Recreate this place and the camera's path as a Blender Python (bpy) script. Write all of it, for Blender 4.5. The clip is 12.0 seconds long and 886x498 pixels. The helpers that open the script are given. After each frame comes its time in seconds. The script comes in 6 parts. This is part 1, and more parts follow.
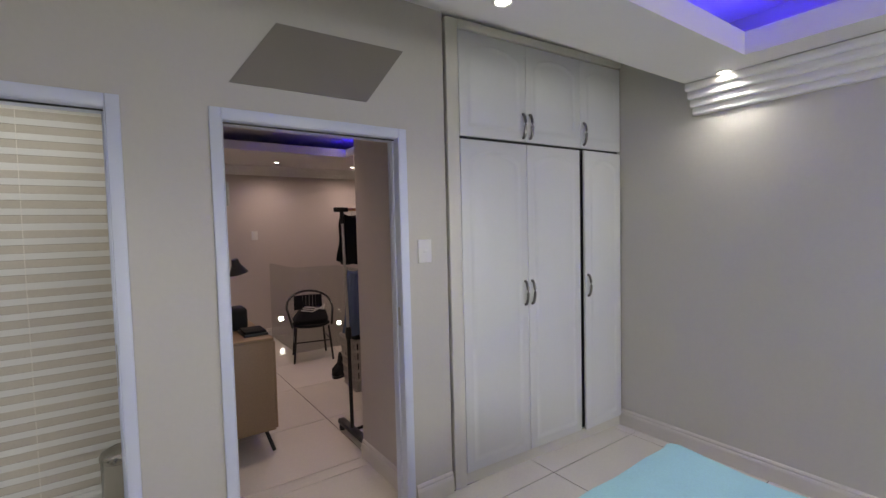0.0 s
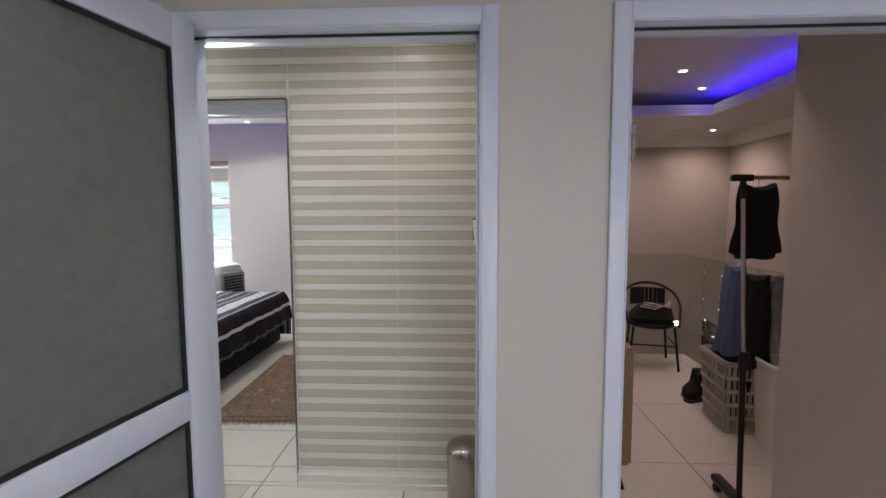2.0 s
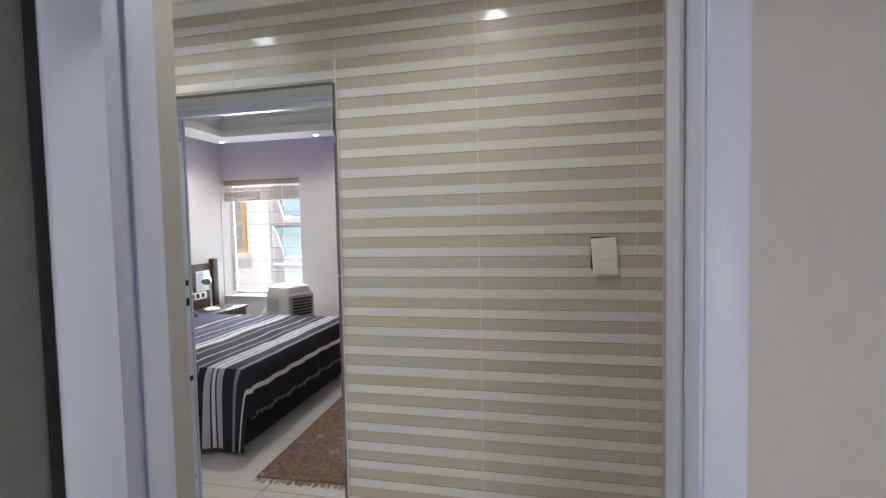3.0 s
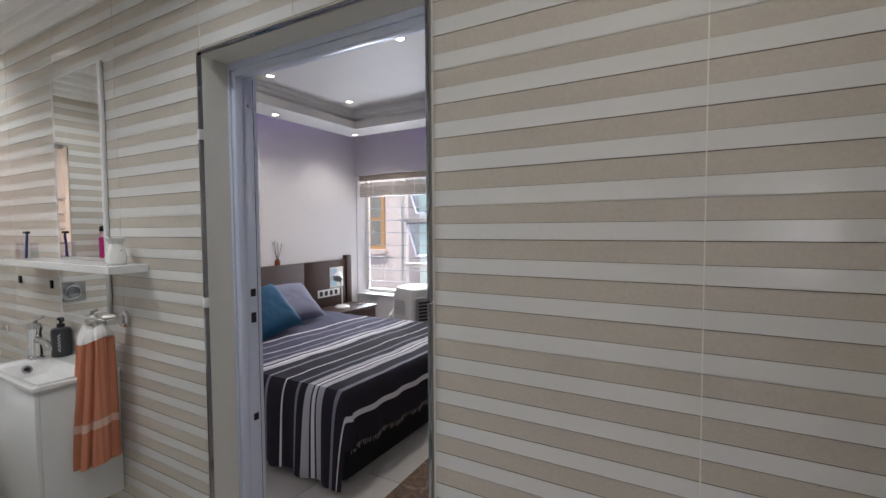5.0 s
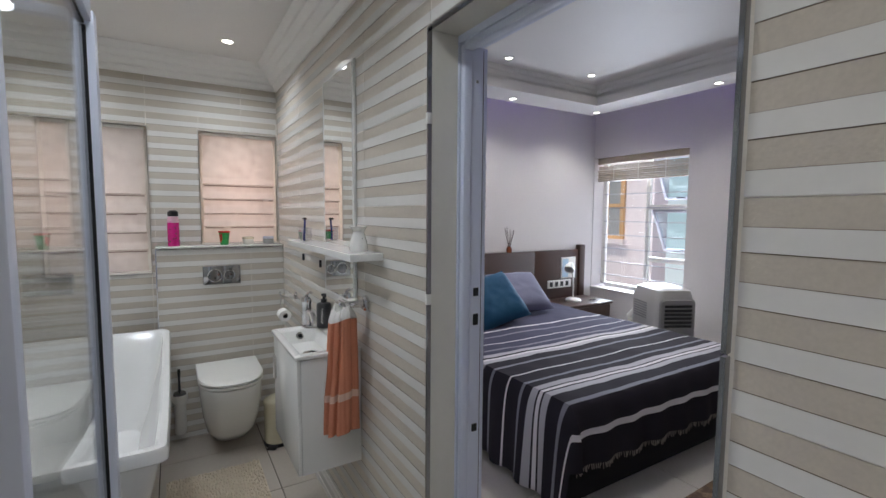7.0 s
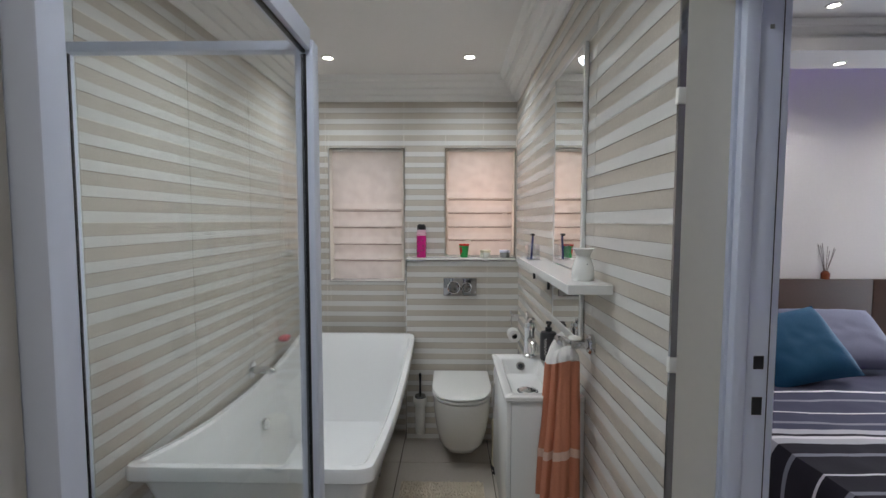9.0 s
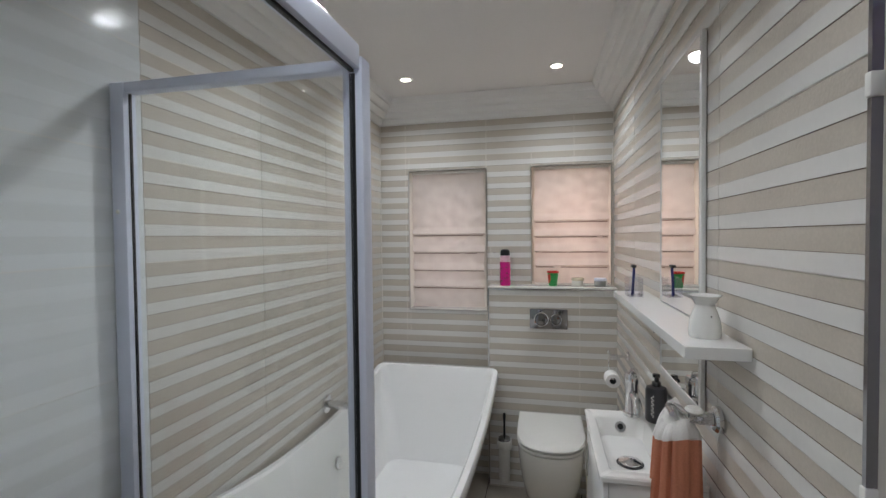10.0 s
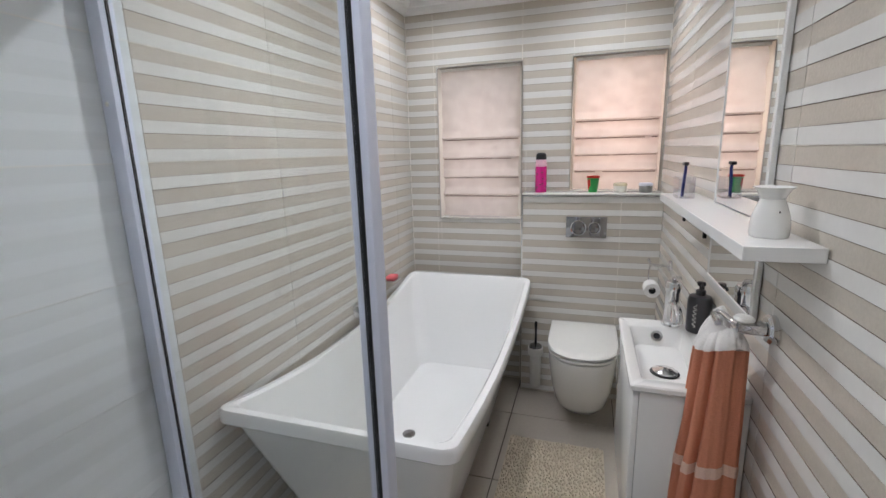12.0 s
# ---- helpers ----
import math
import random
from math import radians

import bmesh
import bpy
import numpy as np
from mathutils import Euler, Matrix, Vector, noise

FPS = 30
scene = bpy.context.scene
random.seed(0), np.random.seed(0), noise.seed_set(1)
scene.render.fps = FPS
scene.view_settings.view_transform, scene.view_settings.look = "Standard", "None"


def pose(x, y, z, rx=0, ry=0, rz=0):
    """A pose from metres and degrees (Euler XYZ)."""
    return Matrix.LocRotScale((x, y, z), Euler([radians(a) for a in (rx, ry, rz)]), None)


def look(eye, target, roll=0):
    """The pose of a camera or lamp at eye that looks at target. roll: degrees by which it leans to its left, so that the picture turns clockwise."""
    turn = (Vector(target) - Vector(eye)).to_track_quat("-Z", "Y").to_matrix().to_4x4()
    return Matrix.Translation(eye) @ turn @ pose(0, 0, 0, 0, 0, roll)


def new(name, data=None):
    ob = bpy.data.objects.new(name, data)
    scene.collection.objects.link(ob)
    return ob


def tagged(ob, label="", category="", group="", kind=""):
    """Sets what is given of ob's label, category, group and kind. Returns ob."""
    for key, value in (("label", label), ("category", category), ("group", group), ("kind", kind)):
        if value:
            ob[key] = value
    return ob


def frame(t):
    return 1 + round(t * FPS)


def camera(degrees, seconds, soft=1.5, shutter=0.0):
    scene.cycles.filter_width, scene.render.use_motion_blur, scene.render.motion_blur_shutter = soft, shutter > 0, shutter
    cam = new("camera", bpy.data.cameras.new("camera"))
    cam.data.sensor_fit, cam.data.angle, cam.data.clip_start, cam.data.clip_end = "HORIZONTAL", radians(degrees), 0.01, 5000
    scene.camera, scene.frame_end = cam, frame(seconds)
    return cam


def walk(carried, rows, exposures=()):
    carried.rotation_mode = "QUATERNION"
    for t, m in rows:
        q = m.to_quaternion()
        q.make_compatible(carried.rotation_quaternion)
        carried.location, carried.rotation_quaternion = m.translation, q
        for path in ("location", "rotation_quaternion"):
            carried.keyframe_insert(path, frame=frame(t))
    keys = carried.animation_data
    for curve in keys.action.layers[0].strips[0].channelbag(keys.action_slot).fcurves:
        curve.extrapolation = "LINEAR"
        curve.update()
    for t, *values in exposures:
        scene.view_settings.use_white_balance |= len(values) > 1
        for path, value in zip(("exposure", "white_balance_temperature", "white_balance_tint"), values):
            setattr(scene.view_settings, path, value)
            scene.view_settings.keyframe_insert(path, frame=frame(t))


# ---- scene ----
cam = camera(89.2, 12.0)
PATH = [
    (0, (-0.004, 0.007, 1.557), (1.147, 1.64, 1.46), -1.4),
    (0.5, (-0.05, 0.074, 1.554), (0.816, 1.872, 1.433), -1.1),
    (1, (-0.061, 0.222, 1.539), (0.48, 2.143, 1.407), -0.7),
    (1.5, (-0.041, 0.505, 1.549), (0.154, 2.49, 1.393), -0.3),
    (2, (-0.094, 0.856, 1.536), (-0.184, 2.847, 1.374), -0.2),
    (2.5, (-0.187, 1.206, 1.56), (-0.478, 3.18, 1.42), -0.8),
    (2.7, (-0.201, 1.346, 1.548), (-0.554, 3.312, 1.432), -1.0),
    (4.3, (-0.383, 2.156, 1.560), (-1.058, 4.038, 1.500), -0.5),
    (4.5, (-0.404, 2.226, 1.559), (-1.164, 4.075, 1.498), -0.2),
    (5, (-0.452, 2.309, 1.542), (-1.451, 4.039, 1.449), -0.4),
    (5.5, (-0.486, 2.352, 1.547), (-1.688, 3.945, 1.413), 0.2),
    (6, (-0.528, 2.399, 1.545), (-1.901, 3.846, 1.389), 0.1),
    (6.5, (-0.6, 2.464, 1.554), (-2.135, 3.737, 1.397), 0.1),
    (7, (-0.678, 2.534, 1.568), (-2.387, 3.561, 1.41), 0.4),
    (8.8, (-0.909, 2.74, 1.593), (-2.904, 2.792, 1.452), 0.1),
    (9, (-0.959, 2.749, 1.603), (-2.954, 2.714, 1.476), 0.1),
    (9.5, (-1.068, 2.765, 1.632), (-3.05, 2.512, 1.542), -0.5),
    (10, (-1.196, 2.791, 1.662), (-3.146, 2.351, 1.609), -0.6),
    (10.5, (-1.283, 2.816, 1.672), (-3.204, 2.263, 1.608), -0.8),
    (11, (-1.307, 2.821, 1.659), (-3.21, 2.226, 1.506), -0.9),
    (11.5, (-1.312, 2.81, 1.636), (-3.199, 2.211, 1.349), -1.1),
    (12, (-1.329, 2.812, 1.602), (-3.189, 2.211, 1.177), -1.6),
]
EXPOSURES = [(0, 0.50, 6700, 7), (1.0, 0.54, 6700, 7), (1.5, 0.76, 6700, 7), (2.0, 0.58, 6700, 7), (2.7, 0.54, 6700, 7), (4.3, 0.12, 6650, 11), (5.5, 0.0, 6550, 11), (7.0, -0.02, 6400, 10), (8.8, -0.10, 6400, 9),
             (9.5, -0.12, 6500, 10), (10.5, -0.07, 6500, 11), (11.0, -0.06, 6500, 12), (11.5, 0.22, 6500, 13), (12.0, 0.34, 6500, 13)]
walk(cam, [(t, look(eye, target, roll)) for t, eye, target, roll in PATH], EXPOSURES)


# ---- world, sun and lamps ----
world = bpy.data.worlds.new("world")
scene.world = world
world.use_nodes = True
wn = world.node_tree
sky = wn.nodes.new("ShaderNodeTexSky")
sky.sky_type = "NISHITA"
sky.sun_disc = False
sky.sun_elevation, sky.sun_rotation = radians(50), radians(20)
wn.links.new(sky.outputs[0], wn.nodes["Background"].inputs[0])
wn.nodes["Background"].inputs[1].default_value = 0.09

sun = new("sun", bpy.data.lights.new("sun", "SUN"))
sun.data.energy, sun.data.angle, sun.data.color = 3.2, radians(0.6), (1, 0.95, 0.88)
sun.matrix_world = look((-6, 4, 12), (-4.5, 10.5, 0))


def window_light(name, loc, target, sx, sy, watts, colour):
    lamp = new(name, bpy.data.lights.new(name, "AREA"))
    lamp.data.shape, lamp.data.size, lamp.data.size_y = "RECTANGLE", sx, sy
    lamp.data.energy, lamp.data.color = watts, colour
    lamp.matrix_world = look(loc, target)
    return lamp


def spot_lamp(x, y, z, watts, colour=(1.0, 0.965, 0.93), size=130, blend=0.9):
    lamp = new("downlight_lamp", bpy.data.lights.new("downlight_lamp", "SPOT"))
    lamp.data.energy, lamp.data.color = watts, colour
    lamp.data.spot_size, lamp.data.spot_blend, lamp.data.shadow_soft_size = radians(size), blend, 0.04
    lamp.matrix_world = pose(x, y, z)
    return lamp


window_light("bedroom_window_light", (-5.2, 8.5, 1.45), (-2.9, 5.6, 1.9), 2.0, 2.0, 375, (0.78, 0.86, 1.0))
window_light("blind_light_a", (-4.52, 2.12, 1.60), (-3, 2.12, 1.5), 0.42, 0.80, 1.25, (1.0, 0.80, 0.74))
window_light("blind_light_b", (-4.52, 2.97, 1.70), (-3, 2.97, 1.5), 0.42, 0.68, 1.95, (1.0, 0.70, 0.60))
# Fill lamp added behind the camera; no window is known on that side.
window_light("main_bedroom_fill_light", (1.25, -2.97, 1.5), (1.0, 0, 1.2), 1.9, 1.2, 28, (0.95, 0.95, 1.0))

# ---- materials ----
MATS = {}


def mat(name, base, rough=0.5, metal=0.0, vary=0.06, scale=6.0, bump=0.0, bump_scale=80.0, coat=0.0, spec=0.5, emit=0.0, trans=0.0, ior=1.45, subs=0.0):
    """Painted, moulded or woven surface: two scales of tone and a fine relief."""
    m = bpy.data.materials.new(name)
    m.use_nodes = True
    nt = m.node_tree
    b = nt.nodes["Principled BSDF"]
    b.inputs["Roughness"].default_value = rough
    b.inputs["Metallic"].default_value = metal
    b.inputs["Coat Weight"].default_value = coat
    b.inputs["Specular IOR Level"].default_value = spec
    b.inputs["Transmission Weight"].default_value = trans
    b.inputs["IOR"].default_value = ior
    if subs:
        b.inputs["Subsurface Weight"].default_value = subs
        b.inputs["Subsurface Radius"].default_value = (0.02, 0.015, 0.01)
    geo = nt.nodes.new("ShaderNodeNewGeometry")
    if vary:
        n1, n2 = nt.nodes.new("ShaderNodeTexNoise"), nt.nodes.new("ShaderNodeTexNoise")
        n1.inputs["Scale"].default_value, n1.inputs["Detail"].default_value = scale * 0.25, 3
        n2.inputs["Scale"].default_value, n2.inputs["Detail"].default_value = scale * 8, 4
        add = nt.nodes.new("ShaderNodeMath")
        mixn = nt.nodes.new("ShaderNodeMix")
        mixn.data_type = "RGBA"
        for n in (n1, n2):
            nt.links.new(geo.outputs["Position"], n.inputs["Vector"])
        nt.links.new(n1.outputs["Fac"], add.inputs[0])
        nt.links.new(n2.outputs["Fac"], add.inputs[1])
        half = nt.nodes.new("ShaderNodeMath")
        half.operation, half.inputs[1].default_value = "MULTIPLY", 0.5
        nt.links.new(add.outputs[0], half.inputs[0])
        nt.links.new(half.outputs[0], mixn.inputs[0])
        mixn.inputs[6].default_value = (*[c * (1 - 2 * vary) for c in base], 1)
        mixn.inputs[7].default_value = (*[min(1, c * (1 + 2 * vary)) for c in base], 1)
        nt.links.new(mixn.outputs[2], b.inputs["Base Color"])
    else:
        b.inputs["Base Color"].default_value = (*base, 1)
    if bump:
        nb, bp = nt.nodes.new("ShaderNodeTexNoise"), nt.nodes.new("ShaderNodeBump")
        nb.inputs["Scale"].default_value, nb.inputs["Detail"].default_value = bump_scale, 4
        nt.links.new(geo.outputs["Position"], nb.inputs["Vector"])
        bp.inputs["Strength"].default_value, bp.inputs["Distance"].default_value = bump, 0.004
        nt.links.new(nb.outputs["Fac"], bp.inputs["Height"])
        nt.links.new(bp.outputs[0], b.inputs["Normal"])
    if emit:
        b.inputs["Emission Color"].default_value = (*base, 1)
        b.inputs["Emission Strength"].default_value = emit
    MATS[name] = m
    return m


def glass(name, colour, rough=0.0):
    m = bpy.data.materials.new(name)
    m.use_nodes = True
    nt = m.node_tree
    nt.nodes.remove(nt.nodes["Principled BSDF"])
    tr, gl, mx, lw, pw, sc = (nt.nodes.new(k) for k in ("ShaderNodeBsdfTransparent", "ShaderNodeBsdfGlossy", "ShaderNodeMixShader", "ShaderNodeLayerWeight", "ShaderNodeMath", "ShaderNodeMath"))
    tr.inputs[0].default_value = (*colour, 1)
    gl.inputs["Roughness"].default_value = rough
    lw.inputs[0].default_value = 0.5
    pw.operation, pw.inputs[1].default_value = "POWER", 5.0
    sc.operation, sc.inputs[1].default_value, sc.inputs[2].default_value = "MULTIPLY_ADD", 0.8, 0.035
    nt.links.new(lw.outputs["Facing"], pw.inputs[0])
    nt.links.new(pw.outputs[0], sc.inputs[0])
    nt.links.new(sc.outputs[0], mx.inputs[0])
    nt.links.new(tr.outputs[0], mx.inputs[1])
    nt.links.new(gl.outputs[0], mx.inputs[2])
    nt.links.new(mx.outputs[0], nt.nodes["Material Output"].inputs[0])
    MATS[name] = m
    return m


WALL = mat("wall_paint", (0.578, 0.553, 0.505), 0.55, vary=0.03, bump=0.12, bump_scale=60)
# Greige wall paint again, warmed and darkened for the landing's warm, dim light.
WALL_LANDING = mat("warm_lit_wall_paint", (0.55, 0.485, 0.455), 0.55, vary=0.03, bump=0.12, bump_scale=60)
WALL_PALE = mat("pale_wall_paint", (0.72, 0.69, 0.69), 0.55, vary=0.03, bump=0.12, bump_scale=60)
CEIL = mat("ceiling_paint", (0.78, 0.76, 0.74), 0.6, vary=0.02, bump=0.06)
CORNICE = mat("cornice_paint", (0.82, 0.81, 0.79), 0.35, vary=0.02)
GROUT = mat("grout", (0.80, 0.76, 0.69), 0.8, vary=0.08, scale=30)
TILE_W = mat("tile_white_stripe", (0.725, 0.712, 0.68), 0.16, vary=0.03, scale=10, bump=0.05, bump_scale=40)
TILE_B = mat("tile_beige_stripe", (0.54, 0.488, 0.415), 0.34, vary=0.11, scale=18, bump=0.2, bump_scale=170)
# Dark groove lines: relief shade between the stripes, put into the colour.
TILE_G = mat("tile_groove_shade", (0.20, 0.16, 0.12), 0.8, vary=0.2, scale=30)
TILE_S2 = mat("tile_shower_shade", (0.72, 0.75, 0.755), 0.2, vary=0.03, scale=12)
TILE_S = mat("tile_shower_white", (0.76, 0.79, 0.80), 0.12, vary=0.02, scale=10)
FLOOR = mat("porcelain_floor", (0.70, 0.66, 0.60), 0.09, vary=0.06, scale=7)
FLOOR_B = mat("matt_floor_tile", (0.50, 0.45, 0.39), 0.38, vary=0.07, scale=7, bump=0.05)
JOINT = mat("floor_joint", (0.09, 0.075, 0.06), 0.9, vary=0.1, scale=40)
FRAME = mat("powder_coat_white", (0.68, 0.72, 0.84), 0.32, vary=0.015)
SKIRT = mat("skirting_paint", (0.66, 0.62, 0.57), 0.4, vary=0.03)
CUPB = mat("cupboard_white", (0.76, 0.77, 0.76), 0.42, vary=0.02, bump=0.04)
TRIM = mat("cream_trim", (0.72, 0.70, 0.63), 0.45, vary=0.03)
CHROME = mat("chrome", (0.75, 0.75, 0.76), 0.08, metal=1.0, vary=0.02)
HANDLE = mat("dark_satin_handle", (0.22, 0.21, 0.20), 0.32, metal=1.0, vary=0.06, scale=40)
STEEL = mat("brushed_steel", (0.50, 0.48, 0.45), 0.28, metal=1.0, vary=0.06, scale=40)
MIRROR = mat("mirror_silver", (0.88, 0.89, 0.88), 0.01, metal=1.0, vary=0)
CERAMIC = mat("white_ceramic", (0.80, 0.79, 0.76), 0.10, vary=0.01, coat=0.3)
ACRYLIC = mat("white_acrylic", (0.82, 0.82, 0.81), 0.14, vary=0.01)
WHITE = mat("white_plastic", (0.78, 0.77, 0.73), 0.3, vary=0.02)
LACQ = mat("white_lacquer", (0.80, 0.80, 0.78), 0.14, vary=0.015)
BLACK = mat("black_plastic", (0.015, 0.015, 0.017), 0.35, vary=0.1)
BLACKM = mat("black_metal", (0.02, 0.019, 0.018), 0.4, metal=0.3, vary=0.1)
TAUPE = mat("taupe_panel", (0.24, 0.215, 0.185), 0.6, vary=0.05, scale=20)
DARKWOOD = mat("dark_wood", (0.055, 0.028, 0.020), 0.4, vary=0.25, scale=10)
OAK = mat("brown_oak", (0.27, 0.18, 0.105), 0.45, vary=0.14, scale=12)
GLASS = glass("clear_glass", (0.99, 0.995, 0.99))
LAMP = mat("lamp_lens", (1.0, 0.95, 0.88), 0.4, vary=0, emit=14)
BLUE_LED = mat("blue_led", (0.03, 0.005, 1.0), 0.4, vary=0, emit=13)
BLUE_LED_B = mat("landing_blue_led", (0.03, 0.005, 1.0), 0.4, vary=0, emit=14)
VIOLET_LED = mat("violet_led", (0.26, 0.10, 1.0), 0.4, vary=0, emit=3.8)
FROST = mat("frosted_glass", (0.205, 0.222, 0.208), 0.26, vary=0.16, scale=3.5, trans=0.25, bump=0.15, bump_scale=25)


# ---- building helpers ----
def box(bm, x0, x1, y0, y1, z0, z1, bevel=0.0, segs=2):
    g = bmesh.ops.create_cube(bm, size=1, matrix=Matrix.LocRotScale(((x0 + x1) / 2, (y0 + y1) / 2, (z0 + z1) / 2), None, (abs(x1 - x0), abs(y1 - y0), abs(z1 - z0))))
    if bevel:
        es = list({e for v in g["verts"] for e in v.link_edges})
        bmesh.ops.bevel(bm, geom=es, offset=bevel, segments=segs, affect="EDGES", profile=0.5)
    return bm


def bx(*a, **k):
    return box(bmesh.new(), *a, **k)


def mesh_of(name, bm, material, smooth=False):
    me = bpy.data.meshes.new(name)
    bmesh.ops.recalc_face_normals(bm, faces=bm.faces)
    bm.to_mesh(me)
    bm.free()
    for m in material if isinstance(material, (list, tuple)) else [material]:
        me.materials.append(m)
    if smooth:
        me.polygons.foreach_set("use_smooth", [True] * len(me.polygons))
        me.set_sharp_from_angle(angle=radians(38))
    return me


def part(name, bm, material, parent=None, label="", smooth=True):
    ob = new(name, mesh_of(name, bm, material, smooth))
    ob.parent = parent
    return tagged(ob, label)


def thing(name, x, y, z, label, category, rz=0, group=""):
    ob = new(name)
    ob.empty_display_size = 0.05
    ob.matrix_basis = pose(x, y, z, 0, 0, rz)
    return tagged(ob, label, category, group)


def fixed(name, bm, material, label="", category="", smooth=False, parent=None):
    ob = part(name, bm, material, parent, label, smooth)
    return tagged(ob, label, category, "", "structure")


def lathe(bm, profile, segs=28, cx=0, cy=0, sx=1, sy=1):
    """Turn (radius, height) pairs about the upright axis; the ends close where the radius is nought."""
    rings = []
    for r, z in profile:
        if r <= 1e-6:
            rings.append([bm.verts.new((cx, cy, z))])
        else:
            rings.append([bm.verts.new((cx + sx * r * math.cos(2 * math.pi * i / segs), cy + sy * r * math.sin(2 * math.pi * i / segs), z)) for i in range(segs)])
    for a, b in zip(rings, rings[1:]):
        for i in range(segs):
            j = (i + 1) % segs
            if len(a) == 1 and len(b) == 1:
                continue
            if len(a) == 1:
                bm.faces.new((a[0], b[i], b[j]))
            elif len(b) == 1:
                bm.faces.new((a[i], a[j], b[0]))
            else:
                bm.faces.new((a[i], a[j], b[j], b[i]))
    return bm


def tube(bm, pts, r, segs=10, closed=False):
    """A round bar along points."""
    pts = [Vector(p) for p in pts]
    n = len(pts)
    rings, up = [], Vector((0, 0, 1))
    for i, p in enumerate(pts):
        d = (pts[(i + 1) % n] if closed or i < n - 1 else p) - (pts[i - 1] if closed or i > 0 else p)
        d.normalize()
        side = d.cross(up)
        if side.length < 0.05:
            side = d.cross(Vector((0, 1, 0.02)))
        side.normalize()
        top = side.cross(d)
        rings.append([bm.verts.new(p + r * (side * math.cos(2 * math.pi * k / segs) + top * math.sin(2 * math.pi * k / segs))) for k in range(segs)])
    pairs = list(zip(rings, rings[1:])) + ([(rings[-1], rings[0])] if closed else [])
    for a, b in pairs:
        for k in range(segs):
            l = (k + 1) % segs
            bm.faces.new((a[k], a[l], b[l], b[k]))
    if not closed:
        bm.faces.new(rings[0])
        bm.faces.new(list(reversed(rings[-1])))
    return bm


def arc(cx, cy, r, a0, a1, n):
    return [(cx + r * math.cos(radians(a0 + (a1 - a0) * i / n)), cy + r * math.sin(radians(a0 + (a1 - a0) * i / n))) for i in range(n + 1)]


def wall(name, x0, x1, y0, y1, z0, z1, holes=(), mats=(WALL,), alt=None, label="greige painted plaster wall"):
    """A wall with openings (a, b, low, high) along its longer side; alt = normal that takes the second material."""
    bm = bmesh.new()
    along_x = (x1 - x0) > (y1 - y0)
    a, b = (x0, x1) if along_x else (y0, y1)
    cuts = sorted({a, b, *[h[0] for h in holes], *[h[1] for h in holes]})
    for p, q in zip(cuts, cuts[1:]):
        spans, low = [], z0
        for h in sorted(holes, key=lambda h: h[2]):
            if h[0] <= p + 1e-6 and h[1] >= q - 1e-6:
                spans.append((low, h[2]))
                low = h[3]
        spans.append((low, z1))
        for lo, hi in spans:
            if hi - lo > 1e-4:
                box(bm, *((p, q, y0, y1) if along_x else (x0, x1, p, q)), lo, hi)
    bmesh.ops.remove_doubles(bm, verts=bm.verts, dist=1e-5)
    if alt:
        for f in bm.faces:
            f.normal_update()
            if f.normal.dot(Vector(alt)) > 0.9:
                f.material_index = 1
    return fixed(name, bm, list(mats), label, "wall")


def extrude_profile(bm, profile, p0, p1, inward):
    """A moulding: (out, z) pairs run from p0 to p1, out along inward."""
    inward = Vector((*inward, 0))
    ends = [[bm.verts.new(Vector((*p, 0)) + inward * o + Vector((0, 0, z))) for o, z in profile] for p in (p0, p1)]
    n = len(profile)
    for i in range(n):
        j = (i + 1) % n
        bm.faces.new((ends[0][i], ends[0][j], ends[1][j], ends[1][i]))
    bm.faces.new(ends[0])
    bm.faces.new(list(reversed(ends[1])))
    return bm


def stepped(z0, z1, depth, steps=4):
    """Profile of a stepped cove cornice that grows outwards as it rises."""
    pts = [(0.0, z0)]
    dz, dd = (z1 - z0) / steps, depth / steps
    for i in range(steps):
        o, z = dd * i, z0 + dz * i
        pts += [(o + dd * 0.72, z), (o + dd * 0.95, z + dz * 0.16), (o + dd, z + dz * 0.45), (o + dd * 0.9, z + dz * 0.72), (o + dd * 0.78, z + dz)]
    pts += [(depth, z1), (0.0, z1)]
    return pts


def ribbed(z0, z1, depth, steps=4):
    """Profile of a shallow ribbed cove, all ribs facing into the room."""
    pts = [(0.0, z0)]
    dz, dd = (z1 - z0) / steps, depth / steps
    for i in range(steps):
        o, z = dd * i, z0 + dz * i
        pts += [(o + dd * 0.30, z + dz * 0.04), (o + dd * 0.55, z + dz * 0.30), (o + dd * 0.78, z + dz * 0.72), (o + dd * 0.92, z + dz * 0.98)]
    pts += [(depth, z1), (0.0, z1)]
    return pts


# ---- structure: walls ----
D1 = (-0.868, -0.045, -0.1, 2.035)
D2 = (0.345, 1.195, -0.1, 2.035)
wall("wall_entry", -0.95, 1.50, 2.10, 2.20, -0.1, 2.95, [D1, D2], (WALL, GROUT), None)
wall("wall_pier", -1.25, -0.95, 2.10, 2.34, -0.1, 2.95, (), (WALL, GROUT), None, "short thick wall between door and shower")
wall("wall_main_east", 3.07, 3.25, -3.1, 2.80, -0.1, 2.95)
wall("wall_main_west", -1.37, -1.25, -3.1, 2.34, -0.1, 2.95, (), (WALL, GROUT), (-1, 0, 0))
# The opening is made up, next to the fill lamp, and stays unseen.
wall("wall_main_south", -1.25, 3.07, -3.22, -3.0, -0.1, 2.95, [(0.3, 2.2, 0.9, 2.1)])
wall("wall_passage", 1.26, 1.50, 2.20, 2.80, -0.1, 2.95, (), (WALL_LANDING,), None, "greige plaster wall, tinted for the warm landing light")
